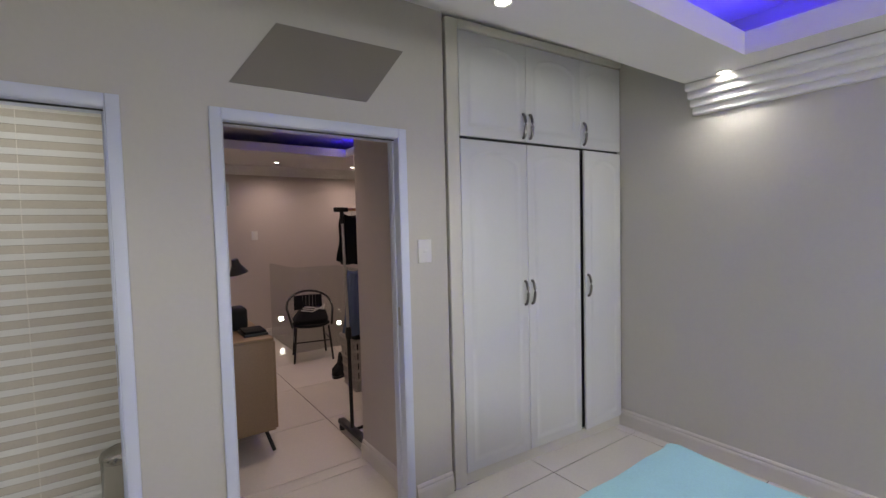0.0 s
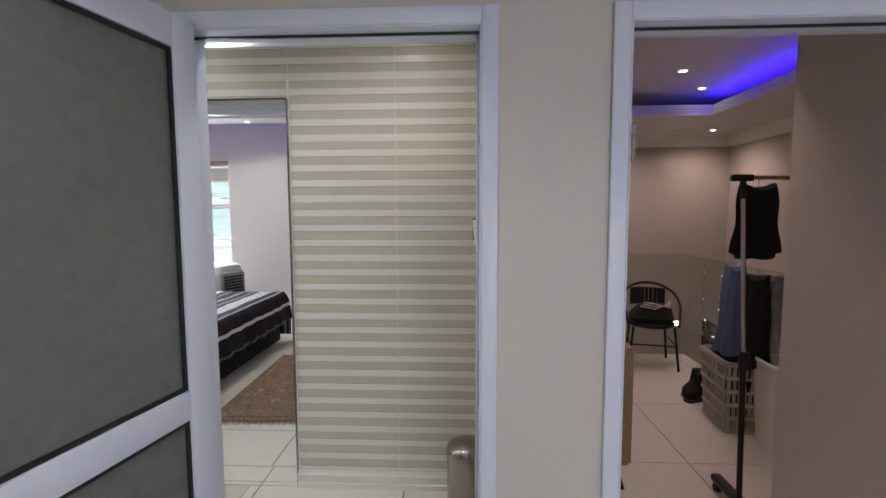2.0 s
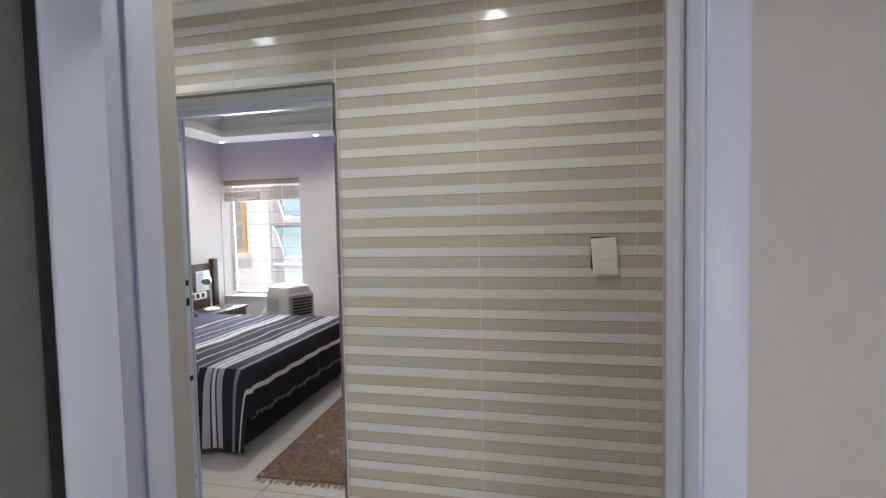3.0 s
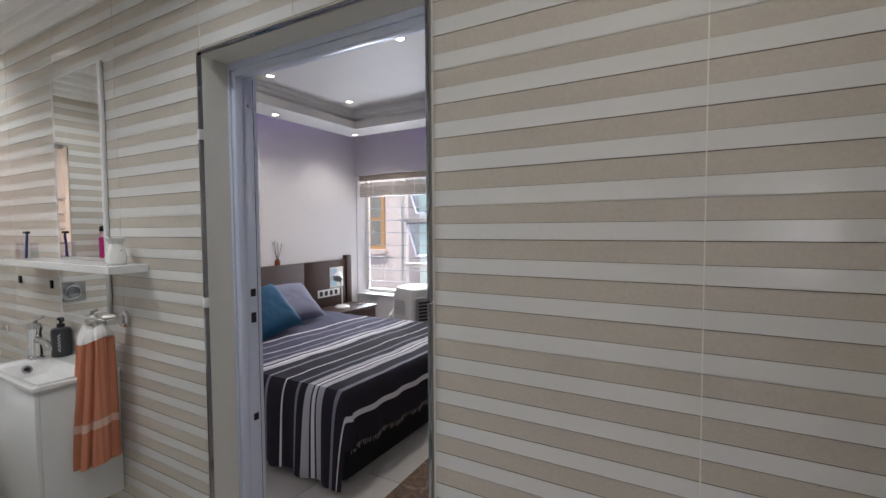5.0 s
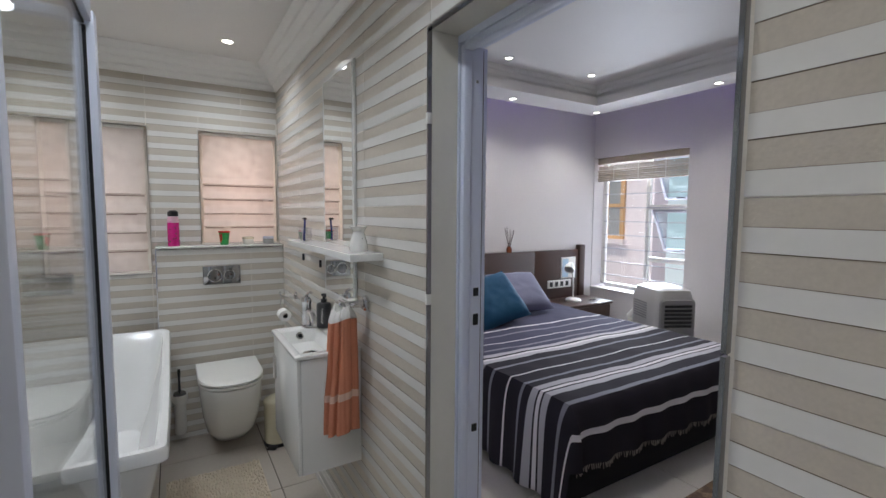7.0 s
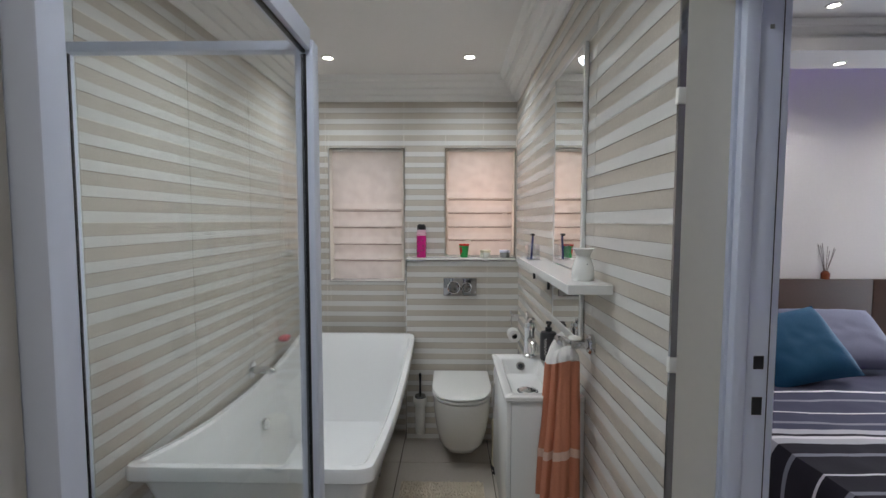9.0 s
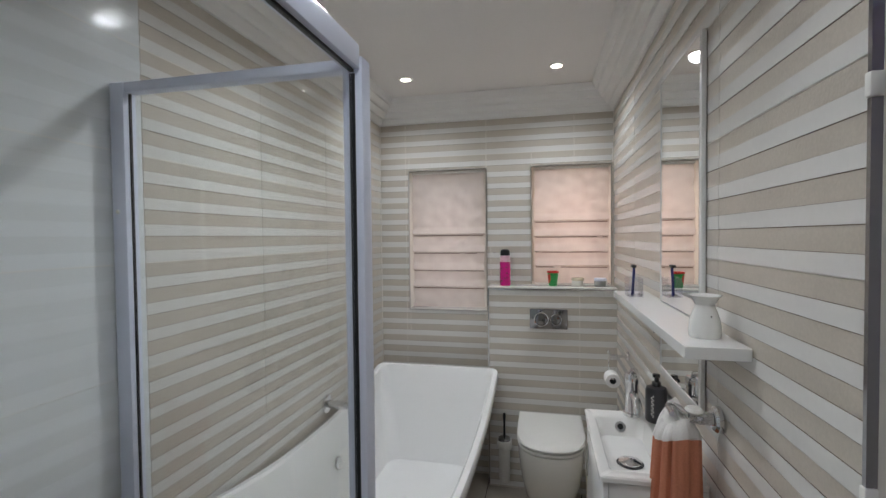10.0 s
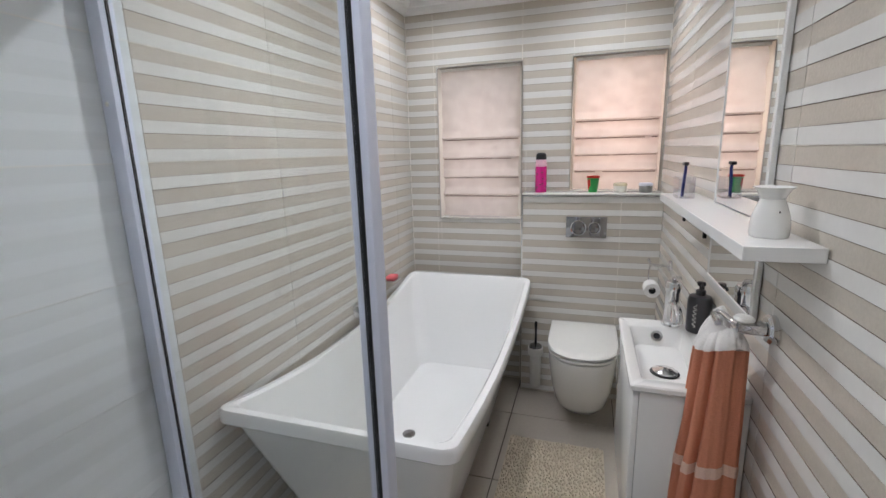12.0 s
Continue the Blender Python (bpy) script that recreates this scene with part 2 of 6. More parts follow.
wall("wall_closet_back", 1.50, 3.07, 2.70, 2.80, -0.1, 2.95)
wall("wall_bath_south", -4.50, -1.37, 1.45, 1.63, -0.1, 2.95, (), (WALL, GROUT), (0, 1, 0), "plaster wall behind beige and white striped tiles")
wall("wall_bath_west", -4.50, -4.30, 1.63, 3.235, -0.1, 2.95, [(1.848, 2.40, 1.148, 2.13), (2.708, 3.215, 1.336, 2.13)], (TRIM, GROUT), (1, 0, 0), "outer wall with two small windows behind striped tiles")
wall("wall_bath_north", -4.95, 0.20, 3.235, 3.425, -0.1, 2.95, [(-1.922, -1.02, -0.1, 2.133)], (WALL_PALE, GROUT), (0, -1, 0), "wall with a doorway, tiled towards the bathroom")
wall("wall_bath_east", 0.20, 0.31, 2.20, 7.30, -0.1, 2.95)
wall("wall_bedroom_west", -4.95, -4.77, 3.425, 7.55, -0.1, 3.05, (), (WALL_PALE,), None, "pale painted plaster wall behind the bed")
wall("wall_bedroom_north", -4.77, 0.31, 7.30, 7.55, -0.1, 3.05, [(-4.76, -3.50, 0.62, 2.295)], (WALL_PALE,), None, "pale painted outer wall with a window")
wall("wall_landing_north", 0.31, 3.50, 6.90, 7.10, -1.7, 2.95, (), (WALL_LANDING,), None, "greige plaster wall, tinted for the warm landing light")
wall("wall_landing_east", 3.35, 3.50, 2.80, 6.90, -1.7, 2.95, (), (WALL_LANDING,), None, "greige plaster wall, tinted for the warm landing light")
wall("wall_landing_south", 3.25, 3.35, 2.70, 2.80, -0.1, 2.95)

# ---- structure: ceilings ----
fixed("ceiling_main", bx(-1.25, 3.07, -3.0, 2.7, 2.76, 2.86), CEIL, "white painted ceiling above the raised tray", "ceiling")
fixed("ceiling_bath", bx(-4.3, 0.2, 1.63, 3.235, 2.62, 2.72), CEIL, "white painted bathroom ceiling", "ceiling")
fixed("ceiling_bedroom", bx(-4.77, 0.2, 3.425, 7.3, 2.90, 3.0), CEIL, "white painted bedroom ceiling", "ceiling")
fixed("ceiling_landing", bx(0.31, 3.35, 2.20, 6.9, 2.72, 2.82), CEIL, "white painted ceiling", "ceiling")


def ring(name, ox0, ox1, oy0, oy1, ix0, ix1, iy0, iy1, z0, z1, label):
    bm = bmesh.new()
    box(bm, ox0, ix0, oy0, oy1, z0, z1)
    box(bm, ix1, ox1, oy0, oy1, z0, z1)
    box(bm, ix0, ix1, oy0, iy0, z0, z1)
    box(bm, ix0, ix1, iy1, oy1, z0, z1)
    bmesh.ops.remove_doubles(bm, verts=bm.verts, dist=1e-4)
    return fixed(name, bm, CEIL, label, "ceiling")


ring("ceiling_band_main", -0.75, 3.07, -2.4, 1.48, 0.10, 2.72, -1.6, 1.055, 2.43, 2.55, "dropped white ceiling band round a blue-lit tray")
ring("ceiling_band_bedroom", -4.32, -0.3, 3.95, 6.72, -3.97, -0.65, 4.30, 6.38, 2.70, 2.78, "dropped white ceiling band with a violet glow behind")
ring("ceiling_band_landing", 0.31, 3.35, 2.20, 6.90, 0.80, 2.40, 3.2, 5.56, 2.50, 2.60, "dropped white ceiling band round a blue-lit tray")


def led_loop(name, x0, x1, y0, y1, z, material, label, w=0.02):
    bm = bmesh.new()
    box(bm, x0, x1, y0, y0 + w, z, z + 0.012)
    box(bm, x0, x1, y1 - w, y1, z, z + 0.012)
    box(bm, x0, x0 + w, y0 + w, y1 - w, z, z + 0.012)
    box(bm, x1 - w, x1, y0 + w, y1 - w, z, z + 0.012)
    return tagged(part(name, bm, material, None, label, False), "", "light strip")


led_loop("led_strip", 0.0, 2.82, -1.7, 1.155, 2.552, BLUE_LED, "blue glowing strip hidden on the ceiling band")
tagged(part("led_strip", bx(2.46, 2.48, 3.1, 5.6, 2.602, 2.614), BLUE_LED_B, None, "blue glowing strip hidden on the landing ceiling band", False), "", "light strip")
led_loop("led_strip", -4.24, -0.38, 4.03, 6.64, 2.782, VIOLET_LED, "violet glowing strip hidden on the bedroom ceiling band")

# Boards added out of view so the blue strip light stays off the walls.
up = bmesh.new()
box(up, -0.75, 3.07, 1.44, 1.478, 2.551, 2.759)
box(up, -0.75, -0.71, -2.4, 1.439, 2.551, 2.759)
fixed("led_spill_stop", up, CEIL, "unseen white board that keeps blue strip light off the wall", "ceiling")

for name, prof, a, b, inward in (
    ("cornice_main", stepped(2.24, 2.428, 0.13), (3.07, -2.4), (3.07, 1.478), (-1, 0)),
    ("cornice_bath_north", ribbed(2.465, 2.618, 0.15), (-4.298, 3.2335), (0.198, 3.2335), (0, -1)),
    ("cornice_bath_west", ribbed(2.465, 2.618, 0.15), (-4.298, 1.633), (-4.298, 3.233), (1, 0)),
    ("cornice_bath_south", ribbed(2.465, 2.618, 0.15), (-4.297, 1.632), (-1.37, 1.632), (0, 1)),
    ("cornice_landing_north", ribbed(2.37, 2.498, 0.11), (0.31, 6.90), (3.348, 6.90), (0, -1)),
    ("cornice_landing_east", ribbed(2.37, 2.498, 0.11), (3.35, 2.8), (3.35, 6.898), (-1, 0)),
    ("cornice_tray_west", ribbed(2.78, 2.898, 0.11, 3), (-4.06, 4.25), (-4.06, 6.46), (1, 0)),
    ("cornice_tray_north", ribbed(2.78, 2.898, 0.11, 3), (-4.06, 6.46), (-0.6, 6.46), (0, -1)),
    ("cornice_tray_south", ribbed(2.78, 2.898, 0.11, 3), (-4.06, 4.25), (-0.6, 4.25), (0, 1)),
    ("cornice_tray_east", ribbed(2.78, 2.898, 0.11, 3), (-0.6, 4.25), (-0.6, 6.46), (-1, 0)),
):
    fixed(name, extrude_profile(bmesh.new(), prof, a, b, inward), CORNICE, "white stepped plaster cornice", "cornice")

# ---- structure: skirtings ----
SK = [(0, 0), (0.018, 0), (0.018, 0.085), (0.014, 0.097), (0.010, 0.10), (0.012, 0.112), (0.006, 0.122), (0, 0.124)]
for a, b, inward in (((3.07, -3.0), (3.07, 2.04), (-1, 0)), ((-0.0 + 0.012, 2.10), (0.30, 2.10), (0, -1)), ((1.252, 2.10), (1.50, 2.10), (0, -1)),
                     ((1.26, 2.21), (1.26, 2.80), (-1, 0)), ((0.31, 6.90), (1.70, 6.90), (0, -1)), ((0.31, 2.21), (0.31, 6.88), (1, 0)),
                     ((-4.77, 3.425), (-4.77, 7.29), (1, 0)), ((-4.75, 7.30), (0.2, 7.30), (0, -1))):
    fixed("skirting", extrude_profile(bmesh.new(), SK, a, b, inward), SKIRT, "moulded painted skirting board", "skirting")

# ---- downlights ----


def downlight(x, y, z, watts, colour=(1.0, 0.965, 0.93), label="small round white recessed downlight, lit", size=130, blend=0.9):
    d = thing("downlight", x, y, z, label, "downlight", group="recessed downlights")
    part("bezel", lathe(bmesh.new(), [(0.030, 0.0), (0.030, -0.004), (0.036, -0.007), (0.043, -0.004), (0.045, 0.0), (0.030, 0.0)], 24), WHITE, d)
    part("lens", lathe(bmesh.new(), [(0.0, -0.0015), (0.029, -0.0015), (0.029, 0.002), (0.0, 0.002)], 20), LAMP, d, "glowing frosted lens")
    if watts:
        spot_lamp(x, y, z - 0.012, watts, colour, size, blend)


# The last three are added out of view to fill the room with light.
for x, y in ((2.917, 1.238), (1.24, 1.326), (2.90, -0.6), (-0.35, 1.3), (-0.3, -0.8)):
    downlight(x, y, 2.43, 10 if x > 2.91 else 40 if x > 2.8 else 21, size=160 if x > 2.91 else 128, blend=1.0)
for x, y, watts in ((-3.833, 1.975, 22), (-3.828, 2.863, 24), (-2.75, 2.25, 44), (-1.69, 2.66, 25)):
    downlight(x, y, 2.62, watts, (0.88, 0.935, 1.0), size=150, blend=0.9)
downlight(-0.43, 2.60, 2.62, 15, (0.95, 0.955, 0.94), size=154, blend=0.75)
for x, y in ((-4.21, 5.45), (-4.18, 6.62), (-2.85, 6.58)):
    downlight(x, y, 2.70, 30, size=150, blend=0.9)
for x, y in ((-3.79, 5.05), (-3.75, 6.03), (-2.35, 5.0)):
    downlight(x, y, 2.90, 46, size=98, blend=1.0)
for x, y in ((2.86, 6.41), (1.73, 6.37)):
    downlight(x, y, 2.50, 20, (1.0, 0.78, 0.70), size=158, blend=1.0)
# The one at x 0.95 is added, unseen, to light the passage wall.
for x, y, watts in ((2.20, 5.40, 19), (1.756, 4.84, 22), (0.95, 3.35, 26)):
    downlight(x, y, 2.72, watts, (1.0, 0.74, 0.66), size=84 if x > 2 else 140, blend=0.8)

# ---- structure: floors ----
sub = bmesh.new()
box(sub, -5.0, 0.2, 1.4, 7.6, -0.1, -0.006)
box(sub, -1.4, 3.25, -3.2, 2.8, -0.1, -0.006)
box(sub, 0.2, 1.71, 2.8, 7.1, -0.1, -0.006)
box(sub, 1.71, 2.30, 2.8, 5.72, -0.1, -0.006)
FLOOR_OB = fixed("floor", sub, JOINT, "floor of cream polished porcelain tiles with dark joints", "floor")
# Unseen near-black sheet in the joint colour, added to close the stairwell.
fixed("stairwell_dark_sheet", bx(1.70, 3.36, 2.80, 6.92, -1.75, -1.65), JOINT, "near-black sheet closing the unseen bottom of the stairwell", "floor")

# ---- more materials ----
BATHRUG = mat("cotton_bath_mat", (0.66, 0.58, 0.46), 0.95, vary=0.12, scale=30, bump=0.6, bump_scale=220)
TURQ = mat("turquoise_cover", (0.40, 0.70, 0.75), 0.85, vary=0.08, scale=14, bump=0.4, bump_scale=260)
TEAL = mat("teal_cushion_cloth", (0.004, 0.060, 0.130), 0.8, vary=0.15, scale=14, bump=0.4, bump_scale=200)
LILAC = mat("lilac_pillow_cloth", (0.15, 0.155, 0.23), 0.85, vary=0.1, scale=14, bump=0.3, bump_scale=200)
ORANGE = mat("orange_towelling", (0.60, 0.23, 0.135), 0.95, vary=0.1, scale=20, bump=0.7, bump_scale=300)
LACE = mat("white_towel_top", (0.72, 0.69, 0.66), 0.9, vary=0.08, scale=30, bump=0.5, bump_scale=250)
CREAM = mat("cream_enamel", (0.72, 0.66, 0.48), 0.25, vary=0.03)
GREYP = mat("grey_plastic", (0.30, 0.30, 0.29), 0.4, vary=0.05)
PINK = mat("magenta_can", (0.62, 0.02, 0.22), 0.25, vary=0.05)
GREEN = mat("green_cup", (0.03, 0.32, 0.08), 0.3, vary=0.05)
RED = mat("red_rim", (0.60, 0.03, 0.02), 0.3, vary=0.05)
BLUEP = mat("blue_handle", (0.02, 0.03, 0.16), 0.3, vary=0.05)
DENIM = mat("denim_cloth", (0.10, 0.14, 0.24), 0.9, vary=0.2, scale=20, bump=0.3, bump_scale=200)
BLACKC = mat("black_cloth", (0.012, 0.012, 0.014), 0.95, vary=0.2, scale=20, bump=0.3, bump_scale=120)
BASKETG = mat("taupe_basket_plastic", (0.40, 0.37, 0.34), 0.45, vary=0.05)
COPPER = mat("copper_bar", (0.60, 0.30, 0.16), 0.3, metal=0.9, vary=0.05)
PAPER = mat("tissue_paper", (0.80, 0.79, 0.77), 0.9, vary=0.03)
STONEW = mat("neighbour_plaster", (0.74, 0.65, 0.64), 0.85, vary=0.06, scale=3, bump=0.3, bump_scale=30)
# White steel greyed down, as the bars stand dark against the daylight.
WINMETAL = mat("backlit_white_steel", (0.46, 0.45, 0.50), 0.4, vary=0.04)
TIMBER = mat("orange_timber", (0.58, 0.34, 0.16), 0.5, vary=0.12, scale=10)
BAMBOO = mat("bamboo_slat", (0.44, 0.37, 0.29), 0.6, vary=0.2, scale=20)
DARKCHROME = mat("dark_chrome", (0.34, 0.34, 0.35), 0.10, metal=1.0, vary=0.04)
BINSTEEL = mat("dull_bin_steel", (0.34, 0.325, 0.30), 0.18, metal=1.0, vary=0.08, scale=30)
FLUSH = mat("flush_plate_chrome", (0.42, 0.42, 0.43), 0.05, metal=1.0, vary=0.05)
PEACH = mat("peach_woven_band", (0.72, 0.49, 0.39), 0.9, vary=0.15, scale=40, bump=0.6, bump_scale=200)
# Bluish tint stands in for the sky reflected in the open sashes.
TINTED = glass("sky_tint_glass", (0.86, 0.94, 0.96))
SEQUIN = mat("silver_sequin_cloth", (0.40, 0.45, 0.50), 0.22, metal=1.0, vary=0.4, scale=60, bump=1.0, bump_scale=110)
SMOKE = glass("clear_acrylic", (0.96, 0.965, 0.985))
BALUS = glass("balustrade_glass", (0.93, 0.945, 0.93))


def blind_cloth():
    m = bpy.data.materials.new("blind_cloth")
    m.use_nodes = True
    nt = m.node_tree
    b = nt.nodes["Principled BSDF"]
    b.inputs["Roughness"].default_value = 0.9
    tl, mx = nt.nodes.new("ShaderNodeBsdfTranslucent"), nt.nodes.new("ShaderNodeMixShader")
    geo, no, rp = nt.nodes.new("ShaderNodeNewGeometry"), nt.nodes.new("ShaderNodeTexNoise"), nt.nodes.new("ShaderNodeValToRGB")
    no.inputs["Scale"].default_value, no.inputs["Detail"].default_value = 9, 6
    rp.color_ramp.elements[0].color, rp.color_ramp.elements[1].color = (0.62, 0.56, 0.52, 1), (0.80, 0.74, 0.69, 1)
    nt.links.new(geo.outputs["Position"], no.inputs["Vector"])
    nt.links.new(no.outputs["Fac"], rp.inputs["Fac"])
    nt.links.new(rp.outputs[0], b.inputs["Base Color"])
    nt.links.new(rp.outputs[0], tl.inputs[0])
    mx.inputs[0].default_value = 0.5
    nt.links.new(b.outputs[0], mx.inputs[1])
    nt.links.new(tl.outputs[0], mx.inputs[2])
    nt.links.new(mx.outputs[0], nt.nodes["Material Output"].inputs[0])
    return m


BLIND = blind_cloth()


def striped_cloth():
    """Woven bedspread: bands across the bed by distance along the cloth from the foot hem."""
    m = bpy.data.materials.new("striped_bedspread")
    m.use_nodes = True
    nt = m.node_tree
    b = nt.nodes["Principled BSDF"]
    b.inputs["Roughness"].default_value = 0.9
    b.inputs["Specular IOR Level"].default_value = 0.12
    uv, sep, rp = nt.nodes.new("ShaderNodeUVMap"), nt.nodes.new("ShaderNodeSeparateXYZ"), nt.nodes.new("ShaderNodeValToRGB")
    rp.color_ramp.interpolation = "CONSTANT"
    dark, grey, white, blue, pale = (0.030, 0.027, 0.035), (0.23, 0.23, 0.27), (0.72, 0.70, 0.72), (0.066, 0.066, 0.105), (0.45, 0.44, 0.48)
    # metres up the bed from the foot edge
    marks = [(-0.5, dark), (-0.185, white), (-0.160, dark), (-0.015, grey), (0.025, dark)]
    # The far half's bluer, lighter ground paints in the sheen from the window.
    for k, ground in enumerate((dark, blue)):
        o = 0.585 * k
        marks += [(o + 0.120, pale), (o + 0.158, dark), (o + 0.168, white), (o + 0.192, dark), (o + 0.214, pale), (o + 0.252, ground), (o + 0.320, grey), (o + 0.336, ground),
                  (o + 0.440, white), (o + 0.458, ground), (o + 0.600, grey), (o + 0.617, ground)]
    marks += [(1.31, white), (1.335, blue)]
    bands = [((p + 0.5) / 3.0, c) for p, c in marks]
    els = rp.color_ramp.elements
    els[0].position, els[0].color = 0, (*dark, 1)
    els[1].position, els[1].color = bands[1][0], (*bands[1][1], 1)
    for p, c in bands[2:]:
        els.new(p).color = (*c, 1)
    no = nt.nodes.new("ShaderNodeTexNoise")
    no.inputs["Scale"].default_value = 40
    bp = nt.nodes.new("ShaderNodeBump")
    bp.inputs["Strength"].default_value, bp.inputs["Distance"].default_value = 0.4, 0.003
    nt.links.new(uv.outputs[0], sep.inputs[0])
    nt.links.new(sep.outputs[0], rp.inputs[0])
    nt.links.new(rp.outputs[0], b.inputs["Base Color"])
    nt.links.new(no.outputs["Fac"], bp.inputs["Height"])
    nt.links.new(bp.outputs[0], b.inputs["Normal"])
    return m


def carpet():
    m = bpy.data.materials.new("worn_persian_carpet")
    m.use_nodes = True
    nt = m.node_tree
    b = nt.nodes["Principled BSDF"]
    b.inputs["Roughness"].default_value = 0.98
    geo = nt.nodes.new("ShaderNodeNewGeometry")
    vo, no, rp = nt.nodes.new("ShaderNodeTexVoronoi"), nt.nodes.new("ShaderNodeTexNoise"), nt.nodes.new("ShaderNodeValToRGB")
    vo.inputs["Scale"].default_value, no.inputs["Scale"].default_value, no.inputs["Detail"].default_value = 11, 30, 6
    mul = nt.nodes.new("ShaderNodeMath")
    for n in (vo, no):
        nt.links.new(geo.outputs["Position"], n.inputs["Vector"])
    mul.operation = "MULTIPLY"
    nt.links.new(vo.outputs["Distance"], mul.inputs[0])
    nt.links.new(no.outputs["Fac"], mul.inputs[1])
    e = rp.color_ramp.elements
    e[0].color, e[1].color = (0.13, 0.075, 0.05, 1), (0.36, 0.26, 0.17, 1)
    e.new(0.18).color = (0.26, 0.17, 0.105, 1)
    e.new(0.3).color = (0.15, 0.10, 0.08, 1)
    e[3].position = 0.5
    nt.links.new(mul.outputs[0], rp.inputs[0])
    nt.links.new(rp.outputs[0], b.inputs["Base Color"])
    return m


CARPET = carpet()
SPREAD = striped_cloth()


# ---- door frames and doors ----
def door_frame(name, x0, x1, label):
    """Pressed steel frame lining an opening in the entry wall, 45 mm face."""
    f = tagged(new(name), label, "door frame", "", "structure")
    for nm, a, b in (("jamb", x0 - 0.046, x0), ("jamb", x1, x1 + 0.046)):
        bm = bmesh.new()
        box(bm, a, b, 2.086, 2.10, 0, 2.081, 0.004)
        part(nm, bm, FRAME, f)
        inner = (b, b + 0.005) if a < x0 else (a - 0.005, a)
        part("lining", box(bmesh.new(), inner[0], inner[1], 2.086, 2.20, 0, 2.035, 0.002), FRAME, f)
        stop = (b + 0.0055, b + 0.012) if a < x0 else (a - 0.012, a - 0.0055)
        part("door_stop", box(bmesh.new(), stop[0], stop[1], 2.14, 2.195, 0, 2.0295, 0.002), FRAME, f)
        part("architrave", box(bmesh.new(), a, b, 2.2005, 2.208, 0, 2.081, 0.003), FRAME, f)
    part("head", box(bmesh.new(), x0, x1, 2.086, 2.10, 2.035, 2.081, 0.004), FRAME, f)
    part("head_lining", box(bmesh.new(), x0 + 0.005, x1 - 0.005, 2.086, 2.20, 2.030, 2.035, 0.002), FRAME, f)
    part("head_stop", box(bmesh.new(), x0 + 0.0125, x1 - 0.0125, 2.14, 2.195, 2.0235, 2.0295, 0.002), FRAME, f)
    part("head_seal", bx(x0 + 0.006, x1 - 0.006, 2.130, 2.139, 2.0235, 2.0295), BLACK, f, "dark rubber seal under the head", False)
    part("head_architrave", box(bmesh.new(), x0, x1, 2.2005, 2.208, 2.035, 2.081, 0.003), FRAME, f)
    return f


df1 = door_frame("door_1", -0.868, -0.045, "bluish white pressed steel door frame of the bathroom")
df2 = door_frame("door_2", 0.345, 1.195, "bluish white pressed steel door frame of the landing")
for z in (0.35, 1.72):
    hb = bmesh.new()
    box(hb, 0.3505, 0.354, 2.10, 2.135, z - 0.05, z + 0.05, 0.001)
    for k in range(3):
        tube(hb, [(0.358, 2.092, z - 0.05 + k * 0.034), (0.358, 2.092, z - 0.02 + k * 0.034)], 0.006, 8)
    part("hinge", hb, STEEL, df2, "brushed steel hinge")
part("strike_plate", bx(1.187, 1.1895, 2.112, 2.136, 1.03, 1.13, bevel=0.001), STEEL, df2, "steel strike plate")
part("strike_plate", bx(-0.0535, -0.0505, 2.105, 2.135, 0.98, 1.14, bevel=0.001), STEEL, df1, "steel strike plate")

leaf = thing("glass_door", -0.824, 2.060, 0.031, "open white aluminium door with dark frosted glass panes", "door", rz=-100)
LW, LH = 0.80, 2.005
part("stile", bx(0.0, 0.072, -0.02, 0.02, 0, LH, bevel=0.004), FRAME, leaf)
part("stile", bx(LW - 0.085, LW, -0.02, 0.02, 0, LH, bevel=0.004), FRAME, leaf)
for a, b in ((0.0, 0.10), (0.955, 1.035), (LH - 0.085, LH)):
    part("rail", bx(0.073, LW - 0.086, -0.019, 0.019, a, b, bevel=0.004), FRAME, leaf)
for a, b in ((0.10, 0.955), (1.035, LH - 0.085)):
    pn = part("pane", bx(0.074, LW - 0.087, -0.004, 0.004, a + 0.001, b - 0.001), FROST, leaf, "dark green-grey frosted glass pane")
    gk = bmesh.new()
    for s in (-1, 1):
        y0, y1 = sorted((s * 0.006, s * 0.013))
        box(gk, 0.074, 0.084, y0, y1, a + 0.001, b - 0.001)
        box(gk, LW - 0.097, LW - 0.087, y0, y1, a + 0.001, b - 0.001)
        box(gk, 0.084, LW - 0.097, y0, y1, a + 0.001, a + 0.011)
        box(gk, 0.084, LW - 0.097, y0, y1, b - 0.011, b - 0.001)
    part("gasket", gk, BLACK, pn, "black rubber gasket", False)
for s in (-1, 1):
    part("handle", tube(bmesh.new(), [(LW - 0.045, s * 0.021, 1.0), (LW - 0.045, s * 0.06, 1.0), (LW - 0.06, s * 0.062, 1.0), (LW - 0.17, s * 0.062, 1.0)], 0.009), STEEL, leaf, "brushed metal lever handle")


# ---- switches ----
def switch_plate(x, y, z, label, w=0.086, h=0.128, tilt=0.0):
    s = thing("light_switch", x, y, z, label, "light switch")
    part("plate", bx(-w / 2, w / 2, -0.010, 0, -h / 2, h / 2, bevel=0.003), WHITE, s)
    part("rocker", bx(-0.012, 0.012, -0.014, -0.0105, -0.009, 0.009, bevel=0.002), WHITE, s)
    return s


switch_plate(1.343, 2.0995, 1.427, "white plastic light switch on the greige wall")
switch_plate(1.52, 6.899, 1.50, "white plastic light switch on the landing wall")
ts = thing("light_switch", 0.003, 3.2335, 1.434, "white light switch hanging crooked over its wall box on striped tiles", "light switch")
